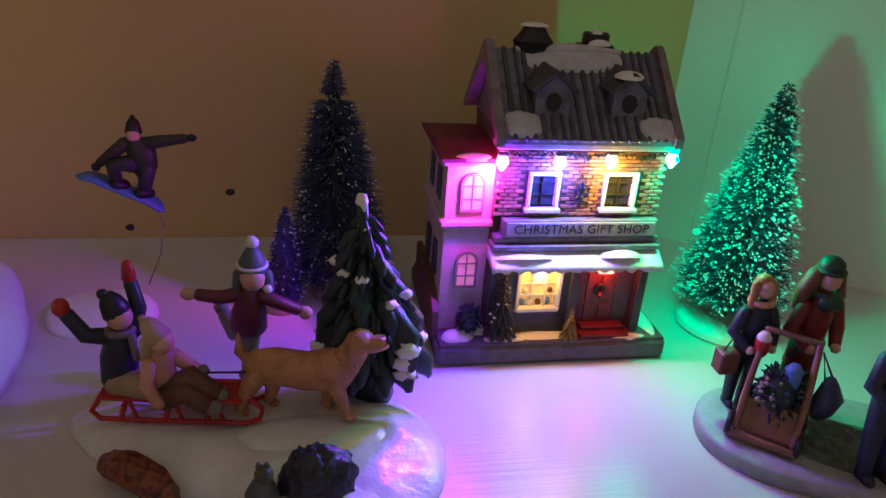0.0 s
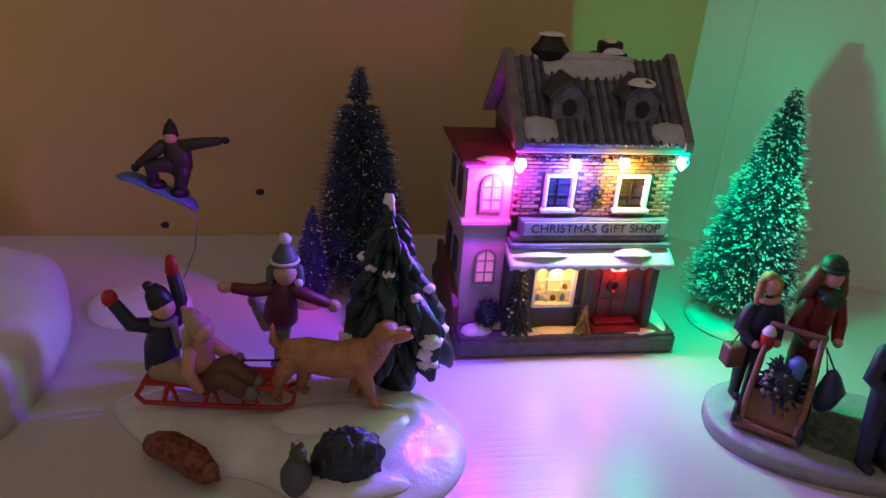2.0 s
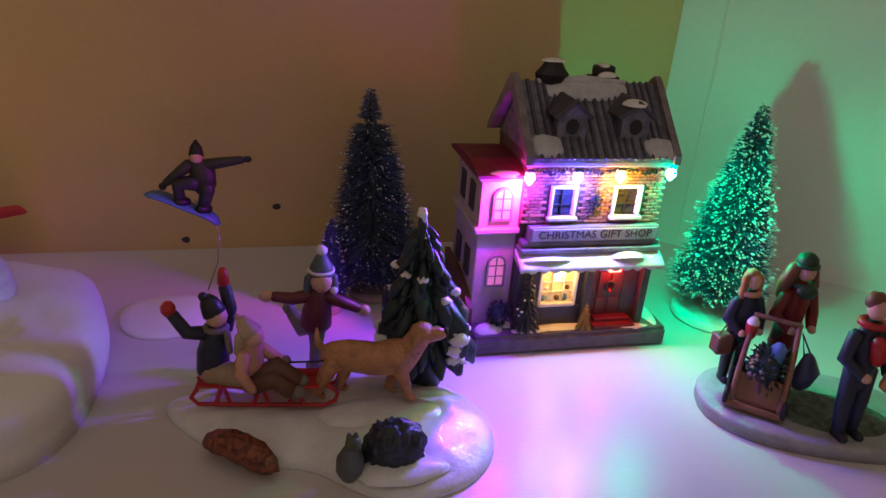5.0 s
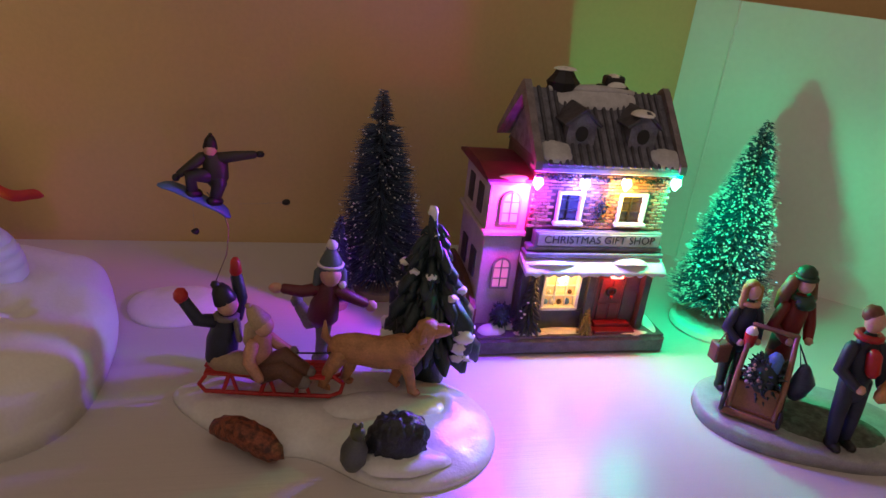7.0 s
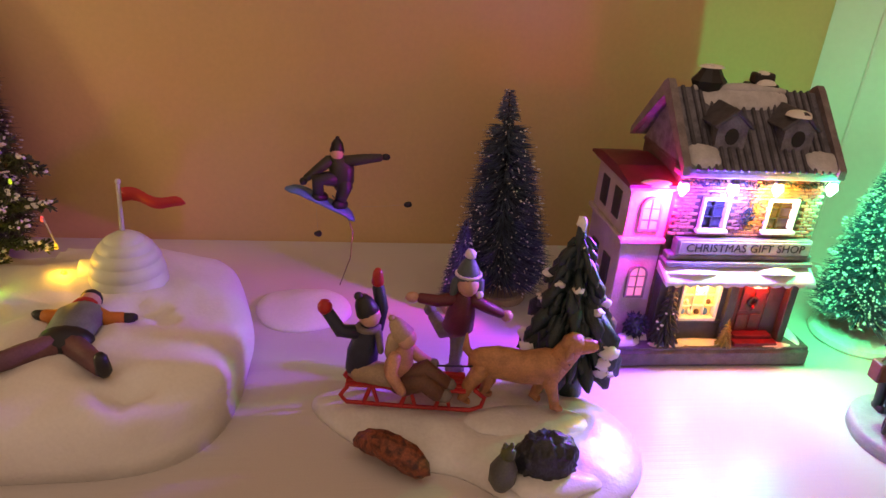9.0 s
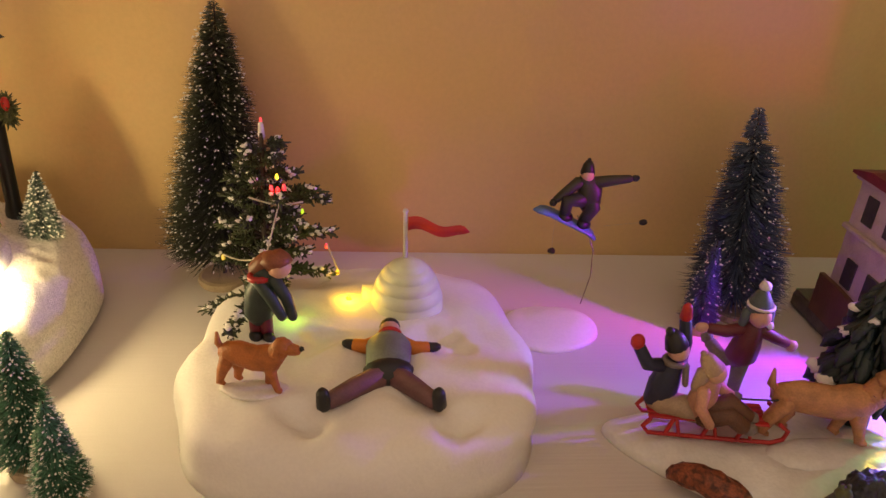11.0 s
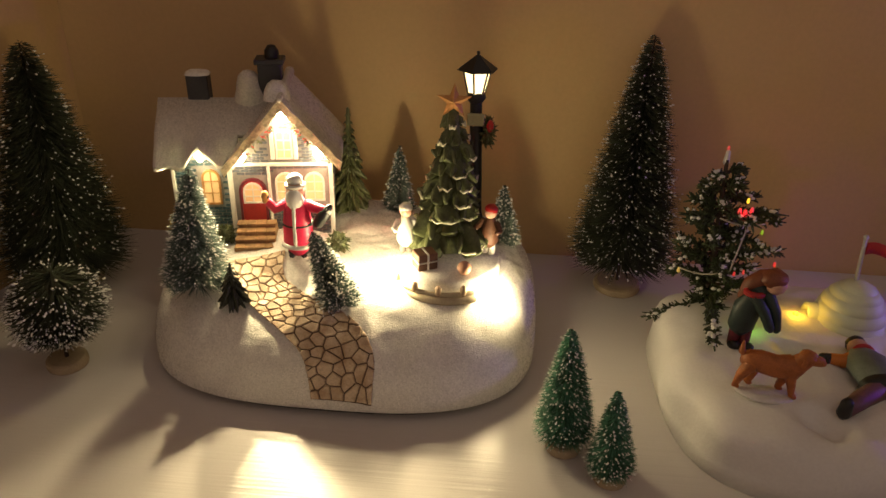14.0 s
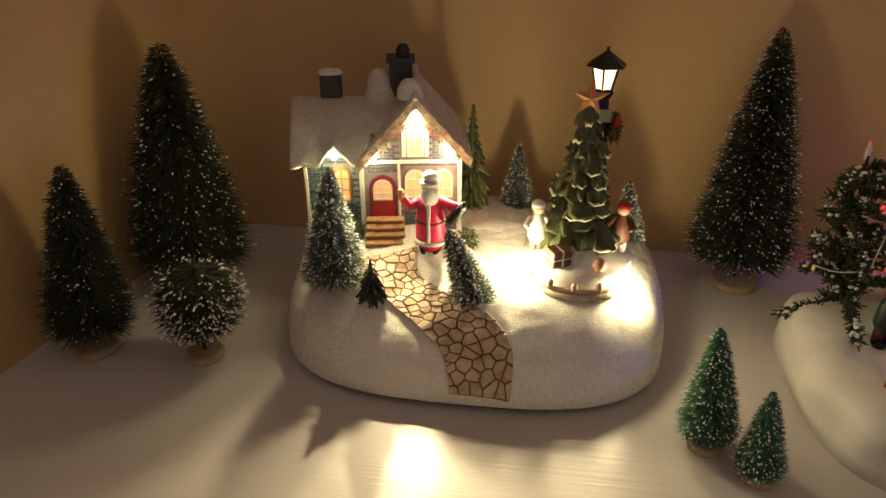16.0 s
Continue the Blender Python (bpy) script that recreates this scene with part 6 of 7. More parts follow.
for p, c, s, rad in (((-0.3350, 0.4045, 0.1150), (1.0, 0.02, 0.06), 1.6, 0.0022), ((-0.3390, 0.4040, 0.1165), (1.0, 0.02, 0.06), 1.0, 0.0020), ((-0.3310, 0.4040, 0.1175), (1.0, 0.02, 0.06), 0.9, 0.0020), ((-0.3350, 0.4040, 0.1245), (1.0, 0.62, 0.08), 3.0, 0.0016), ((-0.3205, 0.4040, 0.1015), (0.55, 0.9, 0.06), 0.9, 0.0015), ((-0.3060, 0.4040, 0.0770), (1.0, 0.05, 0.08), 1.6, 0.0017), ((-0.3250, 0.3680, 0.0500), (0.5, 1.0, 0.10), 2.2, 0.0022), ((-0.2990, 0.4000, 0.0600), (1.0, 0.6, 0.08), 1.2, 0.0018), ((-0.2910, 0.3850, 0.0465), (1.0, 0.55, 0.05), 3.5, 0.0034), ((-0.3385, 0.3880, 0.0760), (1.0, 0.04, 0.10), 1.2, 0.0014), ((-0.3330, 0.3870, 0.0785), (1.0, 0.04, 0.10), 1.2, 0.0014), ((-0.3720, 0.4020, 0.0690), (1.0, 0.65, 0.15), 0.5, 0.0018), ((-0.3470, 0.4300, 0.1520), (1.0, 0.05, 0.05), 1.1, 0.0015)):
    Mesh().tube([Vector(p) - Vector((0, 0, rad * 0.6)), Vector(p) + Vector((0, 0, rad * 0.8))], [rad * 0.75, rad * 0.55], 0, 8).done("light_bulb", glow("tiny_bulb", tuple(v if v > 0.3 else v * 0.2 for v in c), s * 0.07), deco)
m = Mesh().tube([tree_tip + Vector((0, 0, -0.006)), tree_tip + Vector((0, 0, 0.002))], [0.0024, 0.0016], 0, 8)
m.done("tip_socket", TRIM, deco)
CABLE = mat("pale_cable", (0.55, 0.52, 0.42), 0.4)
for a, b, sag in (((-0.372, 0.402, 0.071), (-0.342, 0.388, 0.078), 0.004), ((-0.342, 0.388, 0.078), (-0.333, 0.398, 0.112), 0.0), ((-0.352, 0.400, 0.112), (-0.320, 0.404, 0.108), 0.003), ((-0.299, 0.400, 0.062), (-0.306, 0.404, 0.079), 0.0)):
    a, b = Vector(a), Vector(b)
    Mesh().tube([a.lerp(b, t / 6) - Vector((0, 0, sag * math.sin(t / 6 * math.pi))) for t in range(7)], 0.0006, 0, 5).done("light_cable", CABLE, deco)

# ---- snowboarder on a wire ----
sb = thing("snowboarder_figurine", (-0.145, 0.42, 0), "snowboarder figurine held over a white snow lump by a wire", "figurine")


def lump_out(a):
    x, y = math.cos(a), math.sin(a)
    return (-0.146 + 0.034 * x - 0.004 * y, 0.4210 + 0.028 * y * (1 - 0.25 * x))


mound(Mesh(), lump_out, lambda x, y: 0.006 + 0.011 * max(0, (x + 0.165) / 0.05) * math.exp(-((y - 0.435) / 0.022) ** 2), p=2.8, rings=24, segs=60, bumps=0.0012, freq=60).done("snow_lump", SNOW, sb, "white snow lump base")
m = Mesh().tube([(-0.1205, 0.4400, 0.012), (-0.1130, 0.4500, 0.030), (-0.1115, 0.4580, 0.048), (-0.1170, 0.4620, 0.062), (-0.1270, 0.4600, 0.0755)], 0.00045, 0, 6)
m.done("wire", WIRE, sb, "thin curved steel wire")
m = Mesh()
bl, br = Vector((-0.1590, 0.4570, 0.0850)), Vector((-0.1085, 0.4590, 0.0595))
ax = (br - bl).normalized()
sd = Vector((0.15, 0.95, 0.12)).normalized()
nn = ax.cross(sd).normalized() * -1
vs, fs = [], []
K = 14
for k in range(K + 1):
    t = k / K
    w = 0.0058 * (1 - (2 * t - 1) ** 6) ** 0.5 + 0.0006
    lift = 0.004 * max(0, abs(2 * t - 1) - 0.6) ** 1.5 * 4
    c = bl.lerp(br, t) + nn * lift
    vs += [c + sd * w + nn * 0.0008, c - sd * w + nn * 0.0008, c - sd * w - nn * 0.0008, c + sd * w - nn * 0.0008]
for k in range(K):
    fs += [(4 * k + i, 4 * k + (i + 1) % 4, 4 * k + 4 + (i + 1) % 4, 4 * k + 4 + i) for i in range(4)]
fs += [(0, 3, 2, 1), (4 * K, 4 * K + 1, 4 * K + 2, 4 * K + 3)]
m.add(vs, fs, 0)
m.done("snowboard", BLUE, sb, "blue snowboard")
m = Mesh()
Y = 0.4600
m.tube([(-0.1370, Y - 0.001, 0.0765), (-0.1375, Y - 0.006, 0.0900), (-0.1260, Y - 0.002, 0.0895)], [0.0042, 0.0054, 0.0060], 1, 12)
m.tube([(-0.1215, Y + 0.002, 0.0700), (-0.1175, Y - 0.005, 0.0850), (-0.1190, Y, 0.0890)], [0.0042, 0.0054, 0.0062], 1, 12)
m.tube([(-0.1385, Y - 0.004, 0.0755), (-0.1330, Y + 0.001, 0.0740)], [0.0040, 0.0038], 3, 10).tube([(-0.1240, Y - 0.003, 0.0695), (-0.1185, Y + 0.002, 0.0680)], [0.0040, 0.0038], 3, 10)
m.tube([(-0.1200, Y, 0.0865), (-0.1205, Y, 0.0960), (-0.1235, Y, 0.1030)], [0.0088, 0.0092, 0.0066], 0, 16, 0.8)
m.tube([(-0.1290, Y, 0.1025), (-0.1370, Y - 0.002, 0.0965), (-0.1455, Y - 0.004, 0.0900)], [0.0045, 0.0038, 0.0028], 0, 10)
m.tube([(-0.1180, Y, 0.1020), (-0.1060, Y - 0.001, 0.1045), (-0.0930, Y - 0.002, 0.1065)], [0.0046, 0.0040, 0.0030], 0, 10)
m.tube([(-0.1245, Y, 0.1035), (-0.1235, Y, 0.1055)], [0.0056, 0.0050], 0, 12)
m.ball((-0.1475, Y - 0.005, 0.0880), 0.0030, 3, 8).ball((-0.0890, Y - 0.002, 0.1070), (0.0034, 0.0026, 0.0026), 3, 8)
m.ball((-0.1240, Y - 0.001, 0.1080), (0.0048, 0.0048, 0.0050), 2, 12)
m.tube([(-0.1240, Y + 0.0005, 0.1095), (-0.1238, Y + 0.0008, 0.1155)], [0.0054, 0.0040], 3, 12)
m.ball((-0.1238, Y + 0.001, 0.1190), 0.0016, 3, 8)
m.done("boarder_figure", [mat("olive_jacket_paint", (0.035, 0.035, 0.022), 0.5, spread=0.3), DARK, PINK, BLACK], sb, "crouched figure in a dark jacket and beanie")
for p, q in (((-0.0690, 0.4770, 0.0630), (-0.1050, 0.4640, 0.0655)), ((-0.1380, 0.4790, 0.0360), (-0.1400, 0.4650, 0.0790))):
    k = Mesh().tube([q, (Vector(p) + Vector(q)) / 2 + Vector((0, 0.004, -0.002)), p], 0.00012, 0, 5).done("thread", mat("clear_thread", (0.45, 0.38, 0.30), 0.3, spread=0.1), sb)
    Mesh().ball(p, (0.0032, 0.0026, 0.0026), 0, 10, 0.3, 5, 300).done("dark_bead", BLACK, k, "small dark bead")

# ---- sledding figurine ----
sled = thing("sledding_figurine", (-0.042, 0.285, 0), "resin winter figurine with children on a red sled and a dog", "figurine")


def sled_out(a):
    x, y = math.cos(a), math.sin(a)
    base = Vector((-0.043 + 0.093 * x, 0.2850 + 0.050 * y - 0.22 * 0.093 * x))
    base.y += 0.012 * math.sin(a * 2 + 0.6) + (0.014 if y < 0 else 0.0) * math.exp(-((x + 0.15) / 0.25) ** 2)
    return base


def sled_height(x, y):
    return 0.0125 + 0.003 * noise.noise(Vector((x, y, 1.0)) * 40) + 0.004 * math.exp(-((x - 0.01) ** 2 + (y - 0.285) ** 2) / 0.0012)


mound(Mesh(), sled_out, sled_height, p=2.6, rings=36, segs=120, bumps=0.0020, freq=60).done("snow_base", GLOSSY_SNOW, sled, "glossy white snow base")
# the red sled: two bowed runners, struts and slats
runner = {}
A, B = Vector((-0.116, 0.2955, 0.0150)), Vector((-0.0465, 0.2865, 0.0150))
d = (B - A).normalized()
s = Vector((-d.y, d.x, 0))
up = Vector((0, 0, 1))
for k in (0.0, 0.019):
    o = s * k
    pts = [A + o + up * 0.0105, A + o - d * 0.0035 + up * 0.005, A + o + up * 0.0005, A + o + d * 0.03, B + o, B + o + d * 0.006 + up * 0.003, B + o + d * 0.0075 + up * 0.009, B + o + d * 0.002 + up * 0.0135]
    runner[k] = pts
body = Mesh()
for i in range(5):
    o = s * (0.0015 + i * 0.004)
    body.box(A + d * 0.033 + o + up * 0.0115 - Vector((0.034, 0.0016, 0.0007)), A + d * 0.033 + o + up * 0.0115 + Vector((0.034, 0.0016, 0.0007)), 0, 0.0004, Matrix.Rotation(math.atan2(d.y, d.x), 3, "Z"))
sl = body.done("sled", RED, sled, "red sled with curved runners")
for k, pts in runner.items():
    Mesh().tube(pts, 0.0013, 0, 8).done("runner", RED, sl)
    for f in (0.14, 0.44, 0.72):
        p = A + s * k + d * (0.07 * f)
        Mesh().tube([p + up * 0.0005, p + d * 0.003 + up * 0.0108], 0.0013, 0, 6).tube([p + d * 0.008 + up * 0.0005, p + d * 0.005 + up * 0.0108], 0.0011, 0, 6).done("strut", RED, sl)


# boy at the back with both arms raised
m = Mesh()
m.tube([(-0.1085, 0.306, 0.0285), (-0.0960, 0.300, 0.0300), (-0.0850, 0.297, 0.0270)], [0.0080, 0.0075, 0.0060], 1, 12)
m.tube([(-0.1080, 0.308, 0.0290), (-0.1070, 0.308, 0.0420), (-0.1050, 0.307, 0.0560)], [0.0090, 0.0090, 0.0062], 0, 14, 0.85)
m.tube([(-0.1110, 0.307, 0.0545), (-0.1200, 0.306, 0.0560), (-0.1270, 0.306, 0.0680)], [0.0042, 0.0040, 0.0034], 0, 10)
m.tube([(-0.1000, 0.310, 0.0545), (-0.0970, 0.314, 0.0660), (-0.0995, 0.315, 0.0790)], [0.0042, 0.0038, 0.0034], 0, 10)
m.ball((-0.1285, 0.3055, 0.0715), (0.0042, 0.0038, 0.0048), 2, 10).tube([(-0.0998, 0.315, 0.0815), (-0.1000, 0.315, 0.0885)], [0.0036, 0.0026], 2, 10)
m.ball((-0.1040, 0.3060, 0.0655), (0.0062, 0.0062, 0.0066), 3, 12)
m.tube([(-0.1050, 0.3070, 0.0675), (-0.1075, 0.3075, 0.0735)], [0.0068, 0.0054], 4, 12).ball((-0.1105, 0.3075, 0.0770), 0.0027, 4, 8)
m.tube([(-0.1045 + 0.0055 * math.cos(a), 0.3065 + 0.005 * math.sin(a), 0.0580) for a in np.linspace(0, 6.28, 13)], 0.0020, 5, 6).tube([(-0.0990, 0.3030, 0.0570), (-0.0975, 0.3015, 0.0450)], [0.0022, 0.0018], 5, 6)
m.done("boy_figure", [NAVY, BEIGE, RED, PINK, BLACK, GREYCLOTH], sled, "boy figure in navy coat with raised red mittens")
# girl in front
m = Mesh()
m.tube([(-0.0890, 0.2985, 0.0290), (-0.0870, 0.2980, 0.0400), (-0.0850, 0.2975, 0.0500)], [0.0082, 0.0080, 0.0055], 0, 14, 0.85)
m.tube([(-0.0900, 0.2935, 0.0470), (-0.0920, 0.2890, 0.0380), (-0.0860, 0.2855, 0.0290)], [0.0038, 0.0036, 0.0028], 0, 10)
m.tube([(-0.0810, 0.3005, 0.0470), (-0.0745, 0.3010, 0.0410), (-0.0690, 0.2990, 0.0385)], [0.0038, 0.0034, 0.0028], 0, 10)
m.tube([(-0.0860, 0.2960, 0.0290), (-0.0720, 0.2940, 0.0380), (-0.0610, 0.2925, 0.0290)], [0.0068, 0.0058, 0.0048], 1, 10)
m.tube([(-0.0860, 0.2930, 0.0280), (-0.0740, 0.2890, 0.0330), (-0.0650, 0.2870, 0.0260)], [0.0066, 0.0056, 0.0048], 1, 10)
m.ball((-0.0590, 0.2920, 0.0285), (0.0048, 0.0040, 0.0042), 4, 8).ball((-0.0620, 0.2860, 0.0255), (0.0050, 0.0040, 0.0040), 4, 8).ball((-0.0675, 0.2985, 0.0385), 0.0034, 4, 8)
m.ball((-0.0840, 0.2965, 0.0570), (0.0058, 0.0058, 0.0062), 2, 12)
m.tube([(-0.0855, 0.2975, 0.0585), (-0.0900, 0.2990, 0.0650)], [0.0066, 0.0044], 3, 12).ball((-0.0925, 0.2995, 0.0680), 0.0020, 3, 8)
m.tube([(-0.0900, 0.2980, 0.0560), (-0.0920, 0.2990, 0.0450)], [0.0046, 0.0036], 3, 8)
m.done("girl_figure", [PEACH, BROWN, PINK, BEIGE, GREYCLOTH], sled, "girl figure in a peach coat seated on the sled")
# skating girl behind
m = Mesh()
GX, GY = -0.0470, 0.3360
m.tube([(-0.0490, 0.3330, 0.0125), (-0.0480, 0.3345, 0.0250), (-0.0475, GY, 0.0400)], [0.0036, 0.0042, 0.0060], 1, 10)
m.tube([(-0.0520, 0.3330, 0.0115), (-0.0450, 0.3310, 0.0120)], [0.0034, 0.0030], 1, 8)
m.tube([(-0.0495, GY, 0.0400), (-0.0560, 0.3420, 0.0330), (-0.0620, 0.3500, 0.0400)], [0.0060, 0.0052, 0.0040], 1, 10)
m.ball((-0.0640, 0.3520, 0.0430), (0.0042, 0.0040, 0.0048), 1, 8)
m.tube([(-0.0485, GY, 0.0400), (-0.0475, GY - 0.001, 0.0500), (-0.0460, GY - 0.002, 0.0620)], [0.0100, 0.0090, 0.0060], 0, 14, 0.8)
m.tube([(-0.0510, GY, 0.0600), (-0.0620, GY, 0.0580), (-0.0730, GY, 0.0600)], [0.0042, 0.0038, 0.0032], 0, 10)
m.tube([(-0.0410, GY - 0.002, 0.0600), (-0.0320, GY - 0.002, 0.0550), (-0.0225, GY - 0.001, 0.0500)], [0.0042, 0.0038, 0.0032], 0, 10)
m.ball((-0.0775, GY, 0.0605), (0.0046, 0.0030, 0.0034), 2, 10).ball((-0.0185, GY - 0.001, 0.0480), (0.0040, 0.0030, 0.0040), 2, 10)
m.ball((-0.0450, GY - 0.003, 0.0705), (0.0066, 0.0062, 0.0072), 2, 12)
m.tube([(-0.0450, GY, 0.0735), (-0.0449, GY + 0.001, 0.0790), (-0.0448, GY + 0.001, 0.0840)], [0.0076, 0.0068, 0.0042], 3, 14)
m.tube([(-0.0450 + 0.0074 * math.cos(a), GY - 0.0005 + 0.0072 * math.sin(a), 0.0770) for a in np.linspace(0, 6.28, 15)], 0.0010, 4, 6)
m.ball((-0.0447, GY + 0.001, 0.0890), 0.0036, 4, 10, 0.2, 1, 400)
for k in (-1, 1):
    m.tube([(-0.0450 + 0.0070 * k, GY, 0.0720), (-0.0450 + 0.0084 * k, GY, 0.0620)], [0.0030, 0.0024], 3, 8)
m.ball((-0.0375, GY - 0.003, 0.0640), 0.0026, 4, 8)
m.done("skating_figure", [mat("maroon_coat_paint", (0.13, 0.02, 0.035), 0.5, spread=0.3), GREYCLOTH, PINK, mat("teal_grey_hat_paint", (0.10, 0.14, 0.15), 0.55, spread=0.3), TRIM], sled, "girl figure skating on one leg with arms spread")
dog("dog_figure", sled, (-0.0400, 0.2950, 0.0165), (-0.0040, 0.2860, 0.0185), 0.0330, TAN, BLACK, "tan dog figure running on the snow", True, (0.0, 0.0, 0.004))
m = Mesh().tube([(-0.0650, 0.2960, 0.0390), (-0.0480, 0.2920, 0.0410), (-0.0300, 0.2890, 0.0480), (-0.0020, 0.2860, 0.0500)], 0.0006, 0, 6)
m.done("lead", BLACK, sled, "thin dark lead")
# heavy modelled pine
pine = Mesh()
pb = Vector((0.0170, 0.3110, 0.0100))
pt = Vector((0.0085, 0.3060, 0.1230))
pine.tube([pb, pb.lerp(pt, 0.5), pt], [0.0105, 0.0070, 0.0022], 0, 12)
r = random.Random(14)
for t in range(11):
    f = t / 11
    n = 9 - t // 2
    for k in range(n):
        a = 6.283 * k / n + t * 1.1 + r.uniform(-.2, .2)
        rad = (0.0225 * (1 - f) ** 0.75 + 0.0030) * r.uniform(0.82, 1.18)
        c = pb.lerp(pt, 0.27 + 0.70 * f)
        q = Vector((math.cos(a), math.sin(a), 0))
        wd = rad * 0.26
        pine.tube([c + up * rad * 0.38, c + q * rad * 0.55 + up * rad * 0.16, c + q * rad - up * rad * 0.30, c + q * rad * 1.12 - up * rad * 0.52], [wd * 0.9, wd * 1.15, wd * 0.95, wd * 0.35], 0, 7, 0.65)
        for e in (-1, 1):
            q2 = Vector((math.cos(a + 0.35 * e), math.sin(a + 0.35 * e), 0))
            pine.tube([c + q * rad * 0.45 + up * rad * 0.12, c + q2 * rad * 0.9 - up * rad * 0.36], [wd * 0.7, wd * 0.3], 0, 6, 0.65)
        if r.random() < 0.20:
            pine.ball(c + q * rad * 0.98 - up * rad * 0.16, (wd * 1.0, wd * 0.9, wd * 0.6), 1, 10, 0.4, k, 500)
pine.ball(pt + up * 0.0005, (0.0030, 0.0030, 0.0045), 1, 8)
pine.v = [tuple(Vector(v) + Vector((noise.noise(Vector(v) * 330), noise.noise(Vector(v) * 330 + Vector((9, 0, 0))), noise.noise(Vector(v) * 330 + Vector((0, 9, 0))))) * 0.0016) for v in pine.v]
pine.done("pine_tree", [PINE, SNOW], sled, "dark modelled pine with lumps of snow")
m = Mesh()
la, lb2 = Vector((-0.1080, 0.2700, 0.0085)), Vector((-0.0770, 0.2470, 0.0075))
m.tube([la.lerp(lb2, k / 9) + up * (0.0050 * math.sin(k / 9 * math.pi) ** 0.6) for k in range(10)], [0.0035 + 0.0045 * math.sin((k + 0.6) / 10.2 * math.pi) ** 0.6 for k in range(10)], 0, 14)
m.v = [tuple(Vector(v) * (1) + Vector((0, 0, 0.0030 * noise.noise(Vector(v) * 230)))) for v in m.v]
m.done("log", LOG, sled, "reddish-brown barked log")
Mesh().ball((-0.0135, 0.2440, 0.0150), (0.0170, 0.0120, 0.0175), 0, 44, 0.22, 3, 330).done("rock", ROCK, sled, "dark rough boulder")
m = Mesh()
m.tube([(-0.0375, 0.2360, 0.0100), (-0.0370, 0.2365, 0.0170), (-0.0365, 0.2370, 0.0240)], [0.0070, 0.0074, 0.0040], 0, 12)
m.ball((-0.0360, 0.2360, 0.0275), (0.0042, 0.0042, 0.0044), 1, 10).ball((-0.0380, 0.2365, 0.0315), (0.0014, 0.0014, 0.0026), 1, 6).ball((-0.0345, 0.2365, 0.0315), (0.0014, 0.0014, 0.0026), 1, 6)
m.done("squirrel_figure", [mat("grey_green_squirrel_paint", (0.10, 0.11, 0.10), 0.5, spread=0.35), LEAF], sled, "small grey-green squirrel figure")
blob_patch(Mesh(), (-0.012, 0.2350, 0.0085), 0.026, 0.012, 0.0050, 0, None, 6).done("snow_ridge", GLOSSY_SNOW, sled)
blob_patch(Mesh(), (-0.014, 0.2790, 0.0128), 0.034, 0.016, 0.0045, 0, None, 8).done("snow_ridge", GLOSSY_SNOW, sled)

# ---- shoppers figurine ----
shp = thing("shoppers_figurine", (0.255, 0.26, 0), "painted shoppers figurine with a loaded cart on a grey plate", "figurine")


def plate_out(a):
    x, y = math.cos(a), math.sin(a)
    k = (abs(x) ** 2.4 + abs(y) ** 2.4) ** (-1 / 2.4)
    return Vector((0.2560, 0.2560)) + Matrix.Rotation(radians(-22), 2) @ Vector((0.069 * k * x, 0.042 * k * y))


mound(Mesh(), plate_out, lambda x, y: 0.0105, p=9, rings=18, segs=80, bumps=0.0004, freq=200).done("plate", PLATE, shp, "grey rounded resin plate")
mound(Mesh(), lambda a: Vector((0.258, 0.246)) + Matrix.Rotation(radians(-25), 2) @ Vector((0.040 * math.cos(a), 0.022 * math.sin(a))), lambda x, y: 0.0014, p=3, rings=8, segs=50, floor=0.0100, bumps=0.0006, freq=300).done("mossy_ground", MOSS, shp, "rough mossy ground patch")


